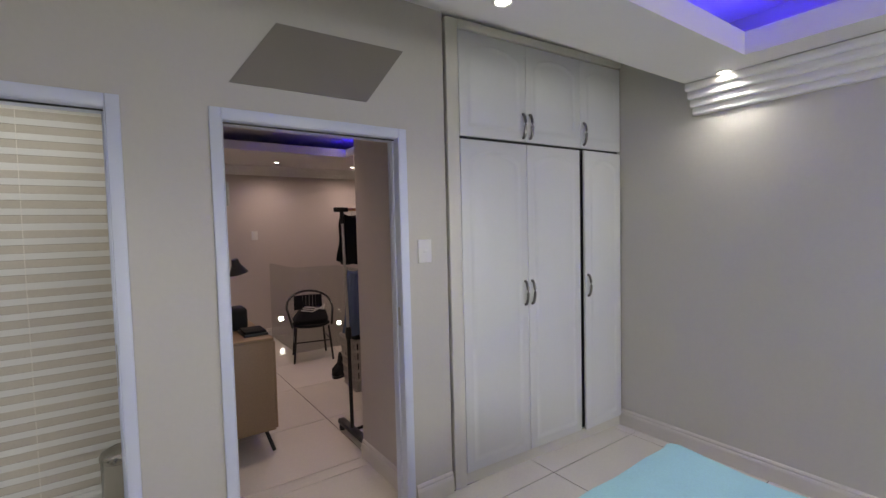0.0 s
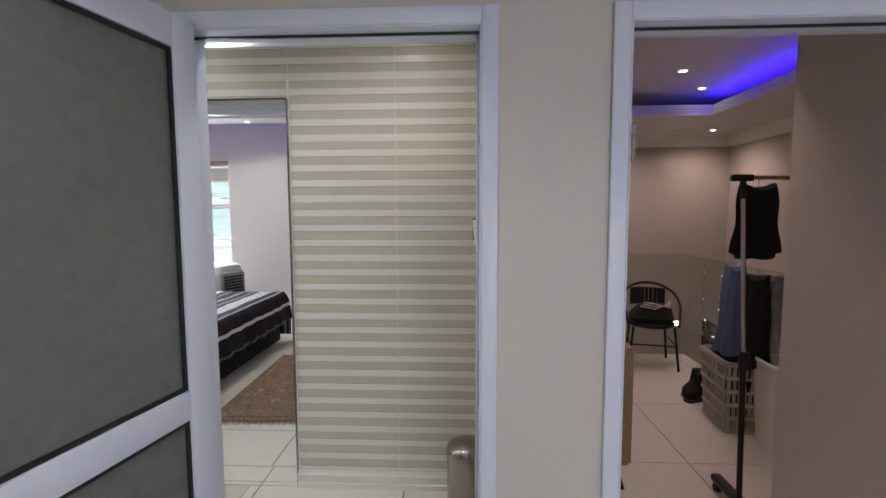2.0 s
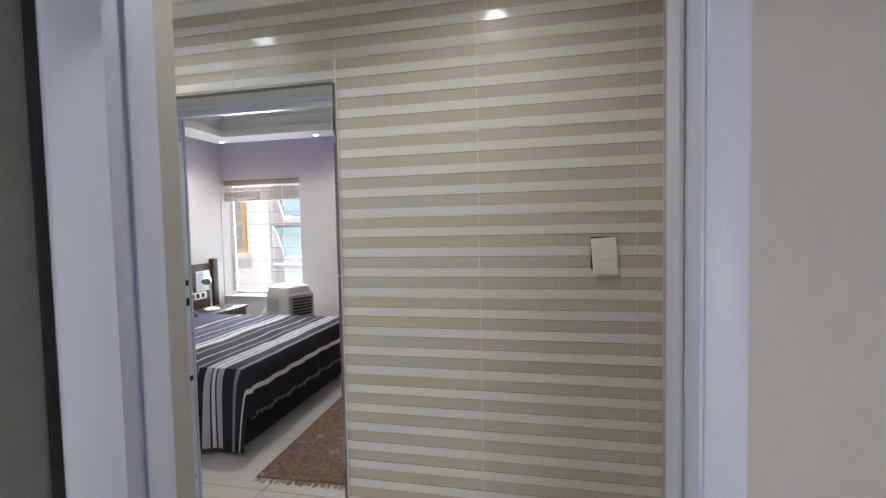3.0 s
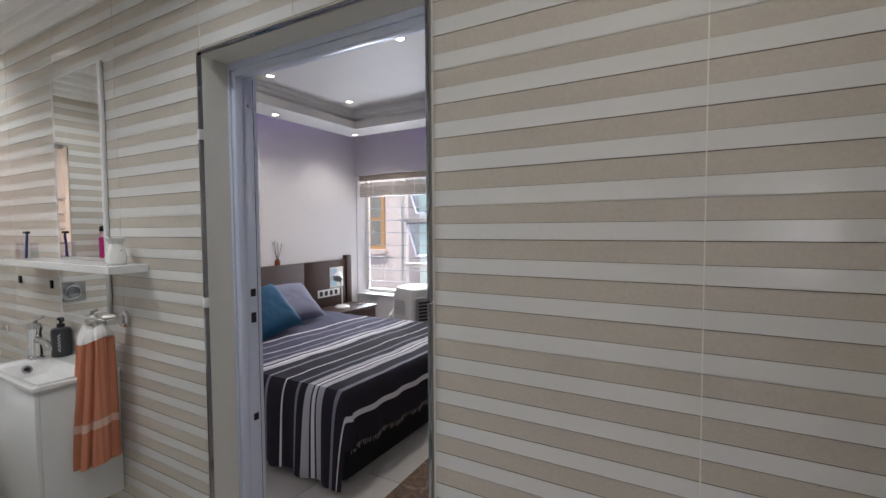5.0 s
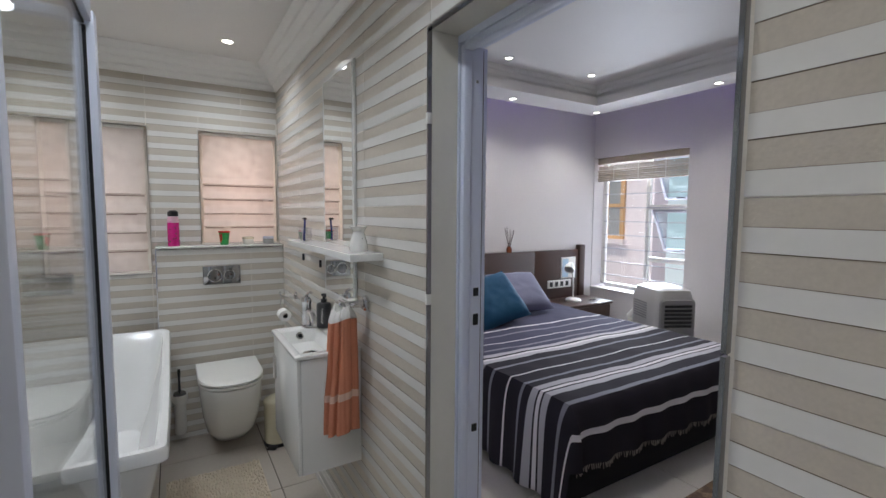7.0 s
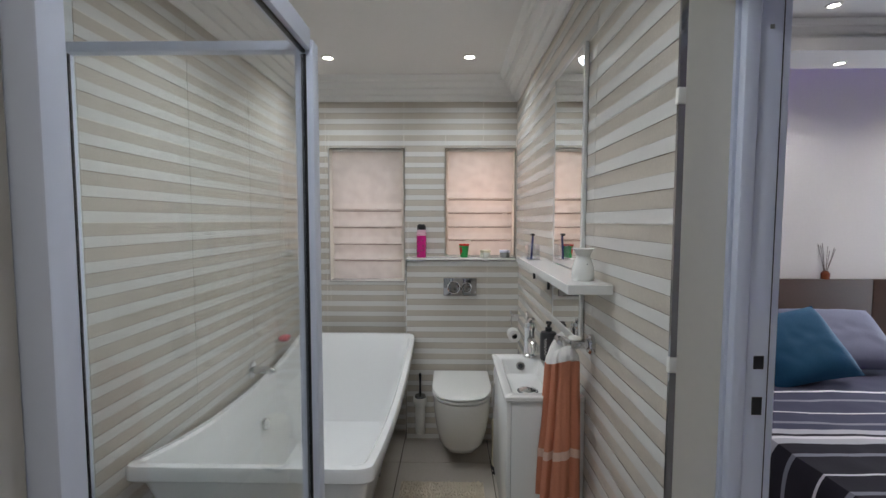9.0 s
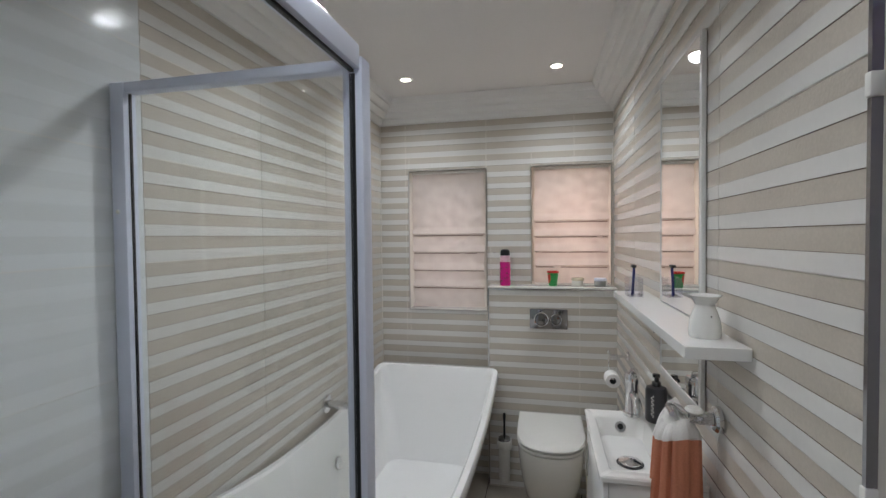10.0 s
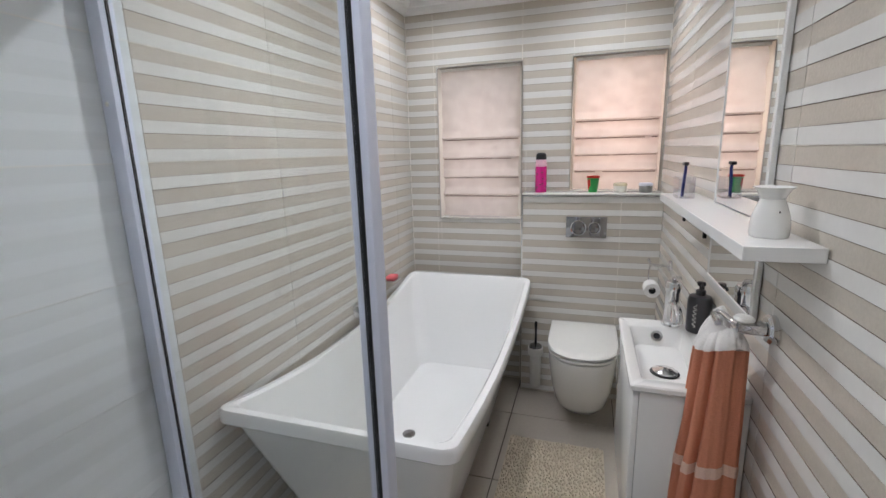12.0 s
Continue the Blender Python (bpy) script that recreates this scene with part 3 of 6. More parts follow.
part("wall_box", bx(-0.047, 0.026, -0.003, 0.003, -0.046, 0.070, bevel=0.001), BLACK, ts, "open black wall box")
lp = bx(-0.043, 0.043, -0.016, -0.004, -0.066, 0.066, bevel=0.004)
box(lp, -0.032, 0.032, -0.0168, -0.0162, -0.040, 0.040)
bmesh.ops.transform(lp, matrix=pose(0.0, -0.004, 0, -3, -4, -4), verts=lp.verts)
part("plate", lp, WHITE, ts)
lp = lathe(bmesh.new(), [(0, 0.008), (0.009, 0.0075), (0.0105, 0.005), (0.0105, 0)], 16)
bmesh.ops.transform(lp, matrix=pose(0.0, -0.0205, 0, 87, 0, -4), verts=lp.verts)
part("rocker", lp, WHITE, ts, "round white push button")

# ---- wall panel above the landing door ----
pb = bmesh.new()
for y in (2.0945, 2.0995):
    vs = [pb.verts.new((x, y, z)) for x, z in ((0.382, 2.192), (1.020, 2.196), (1.240, 2.490), (0.588, 2.484))]
    pb.faces.new(vs)
pb.verts.ensure_lookup_table()
for i in range(4):
    j = (i + 1) % 4
    pb.faces.new((pb.verts[i], pb.verts[j], pb.verts[4 + j], pb.verts[4 + i]))
tagged(part("wall_panel", pb, TAUPE, None, "slanted dark taupe flat panel on the wall above the door", False), "", "wall panel")

# ---- built-in wardrobe ----
WY = 2.085
ward = thing("wardrobe", 0, 0, 0, "white built-in wardrobe with arched panel doors, one ajar", "wardrobe")
part("carcass", bx(1.60, 3.066, WY + 0.03, 2.66, 0.07, 2.69), CUPB, ward)
part("plinth", bx(1.60, 3.066, WY + 0.02, WY + 0.05, 0.0, 0.07), TRIM, ward, "cream plinth")
part("side_trim", bx(1.515, 1.599, WY + 0.002, WY + 0.05, 0, 2.745, bevel=0.008), TRIM, ward, "cream painted side trim")
part("top_trim", bx(1.6, 3.066, WY - 0.002, WY + 0.05, 2.695, 2.745, bevel=0.006), TRIM, ward, "cream top trim")


def cupboard_door(x0, x1, z0, z1, handle_left, hz, ajar=0.0):
    """Routed door: flat slab, sunk groove following an arched top, proud field inside."""
    w, h = x1 - x0, z1 - z0
    d = part("door", bx(0, w, -0.020, 0, 0, h, bevel=0.0035), CUPB, ward)
    d.matrix_basis = pose(x0, WY + 0.028, z0, 0, 0, -ajar) if ajar >= 0 else pose(x0, WY + 0.028, z0) @ pose(w, 0, 0, 0, 0, -ajar) @ pose(-w, 0, 0)
    m = 0.056
    arch = [(m, m), (w - m, m), (w - m, h - m - 0.07)]
    for i in range(1, 12):
        t = i / 12
        arch.append((w - m - (w - 2 * m) * t, h - m - 0.07 + 0.060 * math.sin(math.pi * t) ** 0.7))
    arch.append((m, h - m - 0.07))
    bm = bmesh.new()
    cx, cz = w / 2, h / 2

    def loop(off, y):
        out = []
        for x, z in arch:
            sx = 1 - off / (w / 2 - m)
            sz = 1 - off / (h / 2 - m)
            out.append(bm.verts.new((cx + (x - cx) * sx, y, cz + (z - cz) * sz)))
        return out

    loops = [loop(-0.012, -0.0202), loop(-0.004, -0.0238), loop(0.004, -0.0238), loop(0.012, -0.0212), loop(0.030, -0.0218), loop(0.037, -0.0250)]
    for a, b in zip(loops, loops[1:]):
        for i in range(len(a)):
            j = (i + 1) % len(a)
            bm.faces.new((a[i], a[j], b[j], b[i]))
    bm.faces.new(loops[-1])
    part("raised_panel", bm, CUPB, d)
    hx = 0.028 if handle_left else w - 0.028
    hs = 0.075
    pts = [(hx, -0.020, hz - z0 - hs)] + [(hx, -0.024 - 0.024 * math.sin(math.pi * i / 10), hz - z0 - hs * math.cos(math.pi * i / 10)) for i in range(11)] + [(hx, -0.020, hz - z0 + hs)]
    part("handle", tube(bmesh.new(), pts, 0.0085, 8), HANDLE, d, "curved dark steel bow handle")
    return d


X = (1.603, 2.120, 2.628, 3.062)
for k in range(3):
    cupboard_door(X[k] + 0.002, X[k + 1] - 0.002, 2.087, 2.690, k > 0, 2.185)
cupboard_door(X[0] + 0.002, X[1] - 0.002, 0.075, 2.070, False, 1.12)
cupboard_door(X[1] + 0.002, X[2] - 0.012, 0.075, 2.070, True, 1.12)
cupboard_door(X[2] + 0.014, X[3] - 0.002, 0.075, 2.070, True, 1.12, -2.6)
# Black strips behind the doors paint the shade in their gaps.
part("gap_shade", bx(X[0] + 0.004, X[3] - 0.004, WY + 0.0284, WY + 0.0297, 2.066, 2.09), BLACK, ward, "black strip for the shade between upper and lower doors")
part("gap_shade", bx(X[2] - 0.030, X[2] + 0.060, WY + 0.0282, WY + 0.0295, 0.08, 2.065), BLACK, ward, "black strip for the shade inside the ajar door")

ward.matrix_basis = pose(1.55, 2.085, 0, 0, 0, -3.0) @ pose(-1.55, -2.085, 0)

# ---- bed with the turquoise cover ----
bed1 = thing("bed", 1.44, -0.02, 0, "bed with a turquoise throw beside the east wall", "bed")
for sx in (-0.40, 0.36):
    for sy in (-0.9, 0.95):
        part("leg", bx(sx, sx + 0.05, sy, sy + 0.05, 0, 0.12), DARKWOOD, bed1)
part("base", bx(-0.45, 0.44, -1.0, 1.04, 0.12, 0.32, bevel=0.02), BLACKC, bed1)
part("mattress", bx(-0.45, 0.44, -1.0, 1.04, 0.322, 0.57, bevel=0.05, segs=4), LACE, bed1)


def draped(x0, x1, y0, y1, z, drop, hem, waves, uvx, n=60, seed=3, round_=0.05, foot=None, puff=0.010):
    """A cloth over a box, falling on all four sides to its hem."""
    bm = bmesh.new()
    uvl = bm.loops.layers.uv.new("UVMap")
    rx, ry = (x1 - x0) / 2, (y1 - y0) / 2
    cx, cy = (x0 + x1) / 2, (y0 + y1) / 2
    L, M = rx + drop, ry + drop
    grid, uvs = [], {}
    for i in range(n + 1):
        row = []
        for j in range(n + 1):
            u, v = -L + (L + rx + (foot or drop)) * i / n, -M + 2 * M * j / n
            ex, ey = max(0, abs(u) - rx), max(0, abs(v) - ry)
            d = min(max(ex, ey), drop)
            px, py = max(-rx, min(rx, u)), max(-ry, min(ry, v))
            sx, sy = (1 if u > 0 else -1), (1 if v > 0 else -1)
            out = round_ * (1 - math.exp(-d / round_)) + 0.05 * (d / max(drop, 1e-3)) * (0.5 + 0.5 * math.sin(waves * (py if ex > ey else px) * 9 + seed)) * (d > 0.03)
            if ex > 0 and ey > 0:
                k = math.hypot(ex, ey)
                px, py = px + sx * out * 1.25 * ex / k, py + sy * out * 1.25 * ey / k
            elif ex > 0:
                px += sx * out
            elif ey > 0:
                py += sy * out
            zz = z - max(0, d - round_ * 0.35) if d > 0 else z
            zz += puff * noise.noise(Vector((u * 2.5, v * 2.5, seed))) + 0.004 * noise.noise(Vector((u * 9, v * 9, seed)))
            vert = bm.verts.new((cx + px, cy + py, max(zz, hem)))
            uvs[vert] = ((rx - u + 0.5) / 3.0 if uvx else v, v)
            row.append(vert)
        grid.append(row)
    for i in range(n):
        for j in range(n):
            f = bm.faces.new((grid[i][j], grid[i + 1][j], grid[i + 1][j + 1], grid[i][j + 1]))
            for lo in f.loops:
                lo[uvl].uv = uvs[lo.vert]
    return bm


part("bedcover", draped(-0.455, 0.43, -1.0, 1.0, 0.588, 0.30, 0.2, 2, False, 60, 3, 0.09, puff=0.022), TURQ, bed1, "turquoise throw hanging over the edge")

# ---- bathroom: doorway to the bedroom ----
dwf = tagged(new("door_3"), "white steel door frame in a tiled doorway", "door frame", "", "structure")
part("jamb", bx(-1.922, -1.910, 3.331, 3.424, 0, 2.133), FRAME, dwf)
part("jamb_stop", bx(-1.9095, -1.888, 3.336, 3.366, 0, 2.10, bevel=0.004), FRAME, dwf)
part("jamb_face", bx(-1.9095, -1.893, 3.368, 3.430, 0, 2.10, bevel=0.005), FRAME, dwf)
part("jamb", bx(-1.032, -1.02, 3.331, 3.424, 0, 2.133), FRAME, dwf)
part("jamb_stop", bx(-1.054, -1.0325, 3.336, 3.366, 0, 2.10, bevel=0.004), FRAME, dwf)
part("head", bx(-1.9095, -1.0325, 3.331, 3.424, 2.105, 2.133), FRAME, dwf)
part("head_stop", bx(-1.8875, -1.0545, 3.336, 3.366, 2.080, 2.1045, bevel=0.003), FRAME, dwf)
part("seal", bx(-1.8928, -1.8922, 3.4115, 3.4135, 0, 2.09), BLACK, dwf, "dark rubber seal line", False)
# Solid black blocks paint the shade of the latch holes on the jamb.
for z, h in ((0.84, 0.013), (1.215, 0.019), (1.308, 0.014)):
    part("latch_hole_shade", bx(-1.8928, -1.8905, 3.382, 3.402, z - h, z + h), BLACK, dwf, "black block for the shade in a latch hole")
for z in (0.35, 1.99):
    part("screw", bx(-1.8928, -1.8912, 3.385, 3.393, z - 0.004, z + 0.004), GREYP, dwf, "grey screw head")
for z0, z1 in ((0.0, 1.275), (1.31, 1.845), (1.88, 2.133)):
    part("edge_trim", bx(-1.927, -1.919, 3.222, 3.236, z0, z1), DARKCHROME, dwf, "narrow dull metal tile edge", False)
for z in (1.2925, 1.8625):
    part("trim_clip", bx(-1.929, -1.916, 3.219, 3.236, z - 0.017, z + 0.017, bevel=0.002), WHITE, dwf, "small pale joint in the tile edge")
part("edge_trim", bx(-1.024, -1.016, 3.222, 3.236, 0, 1.36), DARKCHROME, dwf, "narrow dull metal tile edge", False)
part("edge_trim", bx(-1.024, -1.016, 3.222, 3.236, 1.365, 2.133), DARKCHROME, dwf, "narrow dull metal tile edge", False)
part("edge_trim", bx(-1.919, -1.024, 3.222, 3.236, 2.130, 2.137), DARKCHROME, dwf, "narrow dull metal tile edge", False)
part("reveal", bx(-1.921, -1.9185, 3.236, 3.330, 0, 2.13), TRIM, dwf)
part("reveal", bx(-1.918, -1.0235, 3.236, 3.330, 2.1275, 2.1295), TRIM, dwf)

# skirting of profiled tiles
for a, b in ((-1.02, 0.198), (-4.14, -1.927)):
    fixed("tile_skirting", extrude_profile(bmesh.new(), [(0, 0), (0.018, 0), (0.018, 0.03), (0.014, 0.033), (0.014, 0.06), (0.018, 0.063), (0.018, 0.078), (0.012, 0.088), (0.010, 0.0985), (0, 0.0985)], (a, 3.235), (b, 3.235), (0, -1)), TILE_W, "profiled cream skirting tile", "skirting")


# ---- bins ----
def pedal_bin(x, y, r, h, body, lid, label, rz=0):
    b = thing("pedal_bin", x, y, 0, label, "bin", rz)
    part("body", lathe(bmesh.new(), [(0, 0.012), (r * 0.93, 0.012), (r * 0.95, 0.03), (r * 0.96, h * 0.84), (r * 0.93, h * 0.845), (0, h * 0.845)], 36), body, b)
    part("base_ring", lathe(bmesh.new(), [(0, 0), (r, 0), (r * 1.01, 0.012), (r * 0.97, 0.022), (0, 0.022)], 36), BLACK, b, "black plastic base ring")
    part("lid", lathe(bmesh.new(), [(0, h * 0.85), (r, h * 0.85), (r, h * 0.90), (r * 0.93, h * 0.94), (r * 0.6, h * 0.985), (0, h)], 36), lid, b)
    part("pedal", bx(-0.03, 0.03, -r - 0.04, -r * 0.9, 0.006, 0.018, bevel=0.004), BLACK, b, "black pedal")
    part("hinge", bx(-0.03, 0.03, r * 0.9, r + 0.012, h * 0.78, h * 0.9, bevel=0.004), BLACK, b)
    return b


pedal_bin(-0.075, 3.02, 0.105, 0.40, BINSTEEL, BINSTEEL, "small brushed steel pedal bin by the striped wall", -60)
pedal_bin(-3.80, 3.10, 0.088, 0.33, CREAM, CREAM, "small cream enamel pedal bin beside the vanity", 60)

# ---- toilet corner ----
cw = tagged(new("toilet_cistern_wall"), "boxed-in cistern wall with striped tiles and a ledge", "wall", "", "structure")
part("core", bx(-4.2975, -4.155, 2.433, 3.232, 0.0, 1.322), GROUT, cw)
part("ledge_top", bx(-4.2972, -4.142, 2.428, 3.232, 1.3225, 1.334, bevel=0.003), TILE_W, cw)
part("edge_trim", bx(-4.1445, -4.1415, 2.428, 3.232, 1.314, 1.3215), CHROME, cw, "metal tile edge", False)
part("corner_trim", bx(-4.150, -4.1425, 2.427, 2.4325, 0.0, 1.3215), CHROME, cw, "metal tile edge", False)
part("side_tile", bx(-4.2972, -4.151, 2.425, 2.4326, 0.0, 1.3215), TILE_B, cw)

fp = thing("flush_plate", -4.1445, 2.815, 1.13, "chrome dual flush plate with two round buttons", "flush plate")
# Plate and button faces are darkened for the dark reflection in the chrome.
part("plate", bx(0, 0.012, -0.118, 0.118, -0.064, 0.064, bevel=0.004), FLUSH, fp)
for y, r in ((-0.045, 0.046), (0.046, 0.036)):
    bm = lathe(bmesh.new(), [(0, 0), (r * 0.8, 0), (r * 0.86, 0.006), (r, 0.007), (r, 0), (r * 0.98, -0.002)], 28)
    bmesh.ops.transform(bm, matrix=pose(0.013, y, -0.002, 0, 90, 0), verts=bm.verts)
    part("button", bm, CHROME, fp)
    bm = lathe(bmesh.new(), [(r * 0.80, 0.002), (r * 0.80, 0.0062), (r * 0.62, 0.0075), (0, 0.0078), (0, 0.002)], 28)
    bmesh.ops.transform(bm, matrix=pose(0.013, y, -0.002, 0, 90, 0), verts=bm.verts)
    part("button_face", bm, DARKCHROME, fp, "chrome button face darkened for a dark reflection")


def dring(xb, xf, w, z, cy, n=40):
    """A D-shaped outline: straight at the wall, round in front."""
    pts = []
    rx = min(xf - xb, w / 2 * 1.25)
    for i in range(n):
        a = -math.pi / 2 + math.pi * i / (n - 1)
        pts.append((xf - rx + rx * max(0, math.cos(a)) ** 0.85, cy + w / 2 * (1 if math.sin(a) > 0 else -1) * abs(math.sin(a)) ** 0.8, z))
    return pts + [(xb, cy + w / 2, z), (xb, cy - w / 2, z)]


def loft(bm, rings, cap0=True, cap1=True):
    vs = [[bm.verts.new(p) for p in r] for r in rings]
    for a, b in zip(vs, vs[1:]):
        for i in range(len(a)):
            j = (i + 1) % len(a)
            bm.faces.new((a[i], a[j], b[j], b[i]))
    if cap0:
        bm.faces.new(list(reversed(vs[0])))
    if cap1:
        bm.faces.new(vs[-1])
    return bm


wc = thing("toilet", -4.144, 2.822, 0, "white wall-hung toilet with its lid closed", "toilet")
part("bowl", loft(bmesh.new(), [dring(0, 0.31, 0.17, 0.085, 0), dring(0, 0.37, 0.23, 0.10, 0), dring(0, 0.44, 0.295, 0.165, 0), dring(0, 0.49, 0.335, 0.27, 0), dring(0, 0.535, 0.362, 0.40, 0),
                                dring(0, 0.545, 0.368, 0.455, 0), dring(0, 0.545, 0.368, 0.482, 0), dring(0, 0.535, 0.36, 0.488, 0)]), CERAMIC, wc)
part("seat", loft(bmesh.new(), [dring(0.045, 0.548, 0.374, 0.492, 0), dring(0.043, 0.552, 0.38, 0.497, 0), dring(0.043, 0.552, 0.38, 0.503, 0), dring(0.045, 0.548, 0.376, 0.506, 0)]), WHITE, wc).location.z = 0.002
part("lid", loft(bmesh.new(), [dring(0.045, 0.548, 0.376, 0.510, 0), dring(0.042, 0.555, 0.384, 0.515, 0), dring(0.042, 0.555, 0.384, 0.521, 0), dring(0.047, 0.545, 0.374, 0.529, 0), dring(0.06, 0.50, 0.33, 0.533, 0)]), WHITE, wc).location.z = 0.006
for y in (-0.07, 0.07):
    part("hinge", lathe(bmesh.new(), [(0, 0.488), (0.016, 0.488), (0.016, 0.512), (0, 0.512)], 14, 0.030, y), CHROME, wc, "chrome hinge cap")

tb = thing("toilet_brush", -4.09, 2.533, 0.078, "white wall-hung toilet brush holder with steel handle", "toilet brush")
part("cup", lathe(bmesh.new(), [(0, 0), (0.031, 0), (0.035, 0.008), (0.036, 0.20), (0.033, 0.205), (0, 0.205)], 24), WHITE, tb)
part("collar", lathe(bmesh.new(), [(0.0365, 0.196), (0.046, 0.196), (0.049, 0.204), (0.049, 0.236), (0.046, 0.243), (0.0365, 0.243), (0.0365, 0.196)], 24), WHITE, tb, "white collar of the holder")
part("cap", lathe(bmesh.new(), [(0, 0.2435), (0.041, 0.2435), (0.036, 0.256), (0.013, 0.266), (0, 0.266)], 24), DARKCHROME, tb)
part("handle", lathe(bmesh.new(), [(0, 0.267), (0.008, 0.267), (0.0065, 0.34), (0.010, 0.385), (0.008, 0.40), (0, 0.402)], 12), BLACK, tb, "black handle")
part("bracket", bx(-0.0525, -0.038, -0.012, 0.012, 0.205, 0.235, bevel=0.003), CHROME, tb)
tb.scale = (1, 1, 1.10)

tp = thing("toilet_roll_holder", -3.75, 3.2315, 1.010, "chrome toilet roll holder with a small white roll", "toilet roll holder")
bm = lathe(bmesh.new(), [(0, 0), (0.026, 0), (0.026, 0.008), (0.020, 0.013), (0, 0.013)], 20)
bmesh.ops.transform(bm, matrix=pose(0, 0, 0, 90, 0, 0), verts=bm.verts)
part("rosette", bm, CHROME, tp)
part("arm", tube(bmesh.new(), [(0, -0.012, 0), (0, -0.06, 0), (0, -0.098, 0.002), (0, -0.108, 0.028), (0, -0.106, 0.034)], 0.0075, 10), CHROME, tp)
part("hook", tube(bmesh.new(), [(0, -0.098, 0.0), (0.0, -0.104, -0.03), (0.0, -0.102, -0.075), (0.005, -0.095, -0.098), (0.05, -0.092, -0.10), (0.085, -0.092, -0.10)], 0.004, 10), CHROME, tp)
bm = lathe(bmesh.new(), [(0.017, -0.04), (0.036, -0.04), (0.0375, -0.037), (0.0375, 0.037), (0.036, 0.04), (0.017, 0.04), (0.017, -0.04)], 28)
bmesh.ops.transform(bm, matrix=pose(0.04, -0.092, -0.113, 0, 90, 0), verts=bm.verts)
part("paper_roll", bm, PAPER, tp, "white paper roll")
bm = lathe(bmesh.new(), [(0.0155, -0.039), (0.0165, -0.039), (0.0165, 0.039), (0.0155, 0.039), (0.0155, -0.039)], 20)
bmesh.ops.transform(bm, matrix=pose(0.04, -0.092, -0.113, 0, 90, 0), verts=bm.verts)
part("core", bm, BLACKC, tp, "dark cardboard core")

# ---- ledge items ----
can = thing("spray_can", -4.215, 2.535, 1.3342, "magenta and pink spotted aerosol can with black cap", "aerosol can")
part("body", lathe(bmesh.new(), [(0, 0), (0.029, 0), (0.031, 0.004), (0.031, 0.13), (0.029, 0.155)], 28), PINK, can)
part("upper_wrap", lathe(bmesh.new(), [(0.0315, 0.145), (0.0305, 0.158), (0.027, 0.182), (0, 0.182)], 28), mat("pale_pink_wrap", (0.72, 0.42, 0.52), 0.3, vary=0.1), can, "pale pink upper wrap")
part("cap", lathe(bmesh.new(), [(0.0, 0.183), (0.028, 0.183), (0.029, 0.19), (0.027, 0.212), (0.018, 0.220), (0, 0.220)], 24), BLACK, can)
rs = random.Random(4)
for k in range(34):
    a, z = rs.uniform(0, 6.28), rs.uniform(0.015, 0.17)
    bm = lathe(bmesh.new(), [(0, 0.0009), (0.0042, 0.0006), (0.0042, -0.0012)], 8)
    r = 0.0312 if z < 0.13 else 0.0312 - (z - 0.13) * 0.05
    bmesh.ops.transform(bm, matrix=pose(r * math.cos(a), r * math.sin(a), z, 0, 90, math.degrees(a)), verts=bm.verts)
    part("spot", bm, BLACK if z < 0.12 else PINK, can)
can.scale = (1.12, 1.12, 1.10)
cup = thing("cup", -4.225, 2.845, 1.3342, "green and red tapered plastic cup", "cup")
part("body", lathe(bmesh.new(), [(0, 0), (0.026, 0), (0.036, 0.088), (0.033, 0.088), (0.024, 0.004), (0, 0.004)], 28), GREEN, cup)
part("rim", lathe(bmesh.new(), [(0.0362, 0.086), (0.0385, 0.089), (0.0385, 0.098), (0.033, 0.098), (0.033, 0.0885), (0.0362, 0.086)], 28), RED, cup, "red rim")
bm = bmesh.new()
for a0, a1, z0, z1 in ((-1.3, -0.8, 0.02, 0.075), (-0.78, -0.5, 0.035, 0.08)):
    n = 6
    lo = [bm.verts.new((((0.0268 + z0 * 0.1135)) * math.cos(a0 + (a1 - a0) * i / n), ((0.0268 + z0 * 0.1135)) * math.sin(a0 + (a1 - a0) * i / n), z0)) for i in range(n + 1)]
    hi = [bm.verts.new((((0.0268 + z1 * 0.1135)) * math.cos(a0 + (a1 - a0) * i / n), ((0.0268 + z1 * 0.1135)) * math.sin(a0 + (a1 - a0) * i / n), z1)) for i in range(n + 1)]
    for i in range(n):
        bm.faces.new((lo[i], lo[i + 1], hi[i + 1], hi[i]))
part("print", bm, RED, cup, "red printed patch")
for y, body, lid, lb in ((3.0, TRIM, CREAM, "small glass jar with a beige lid"), (3.14, GREYP, FRAME, "small grey-blue cosmetic jar")):
    j = thing("jar", -4.22, y, 1.3342, lb + " on the ledge", "jar")
    part("body", lathe(bmesh.new(), [(0, 0), (0.034, 0), (0.037, 0.005), (0.037, 0.034), (0.034, 0.038), (0, 0.038)], 28), body, j)
    part("lid", lathe(bmesh.new(), [(0, 0.0385), (0.038, 0.0385), (0.039, 0.042), (0.039, 0.046), (0.036, 0.055), (0, 0.055)], 28), lid, j)


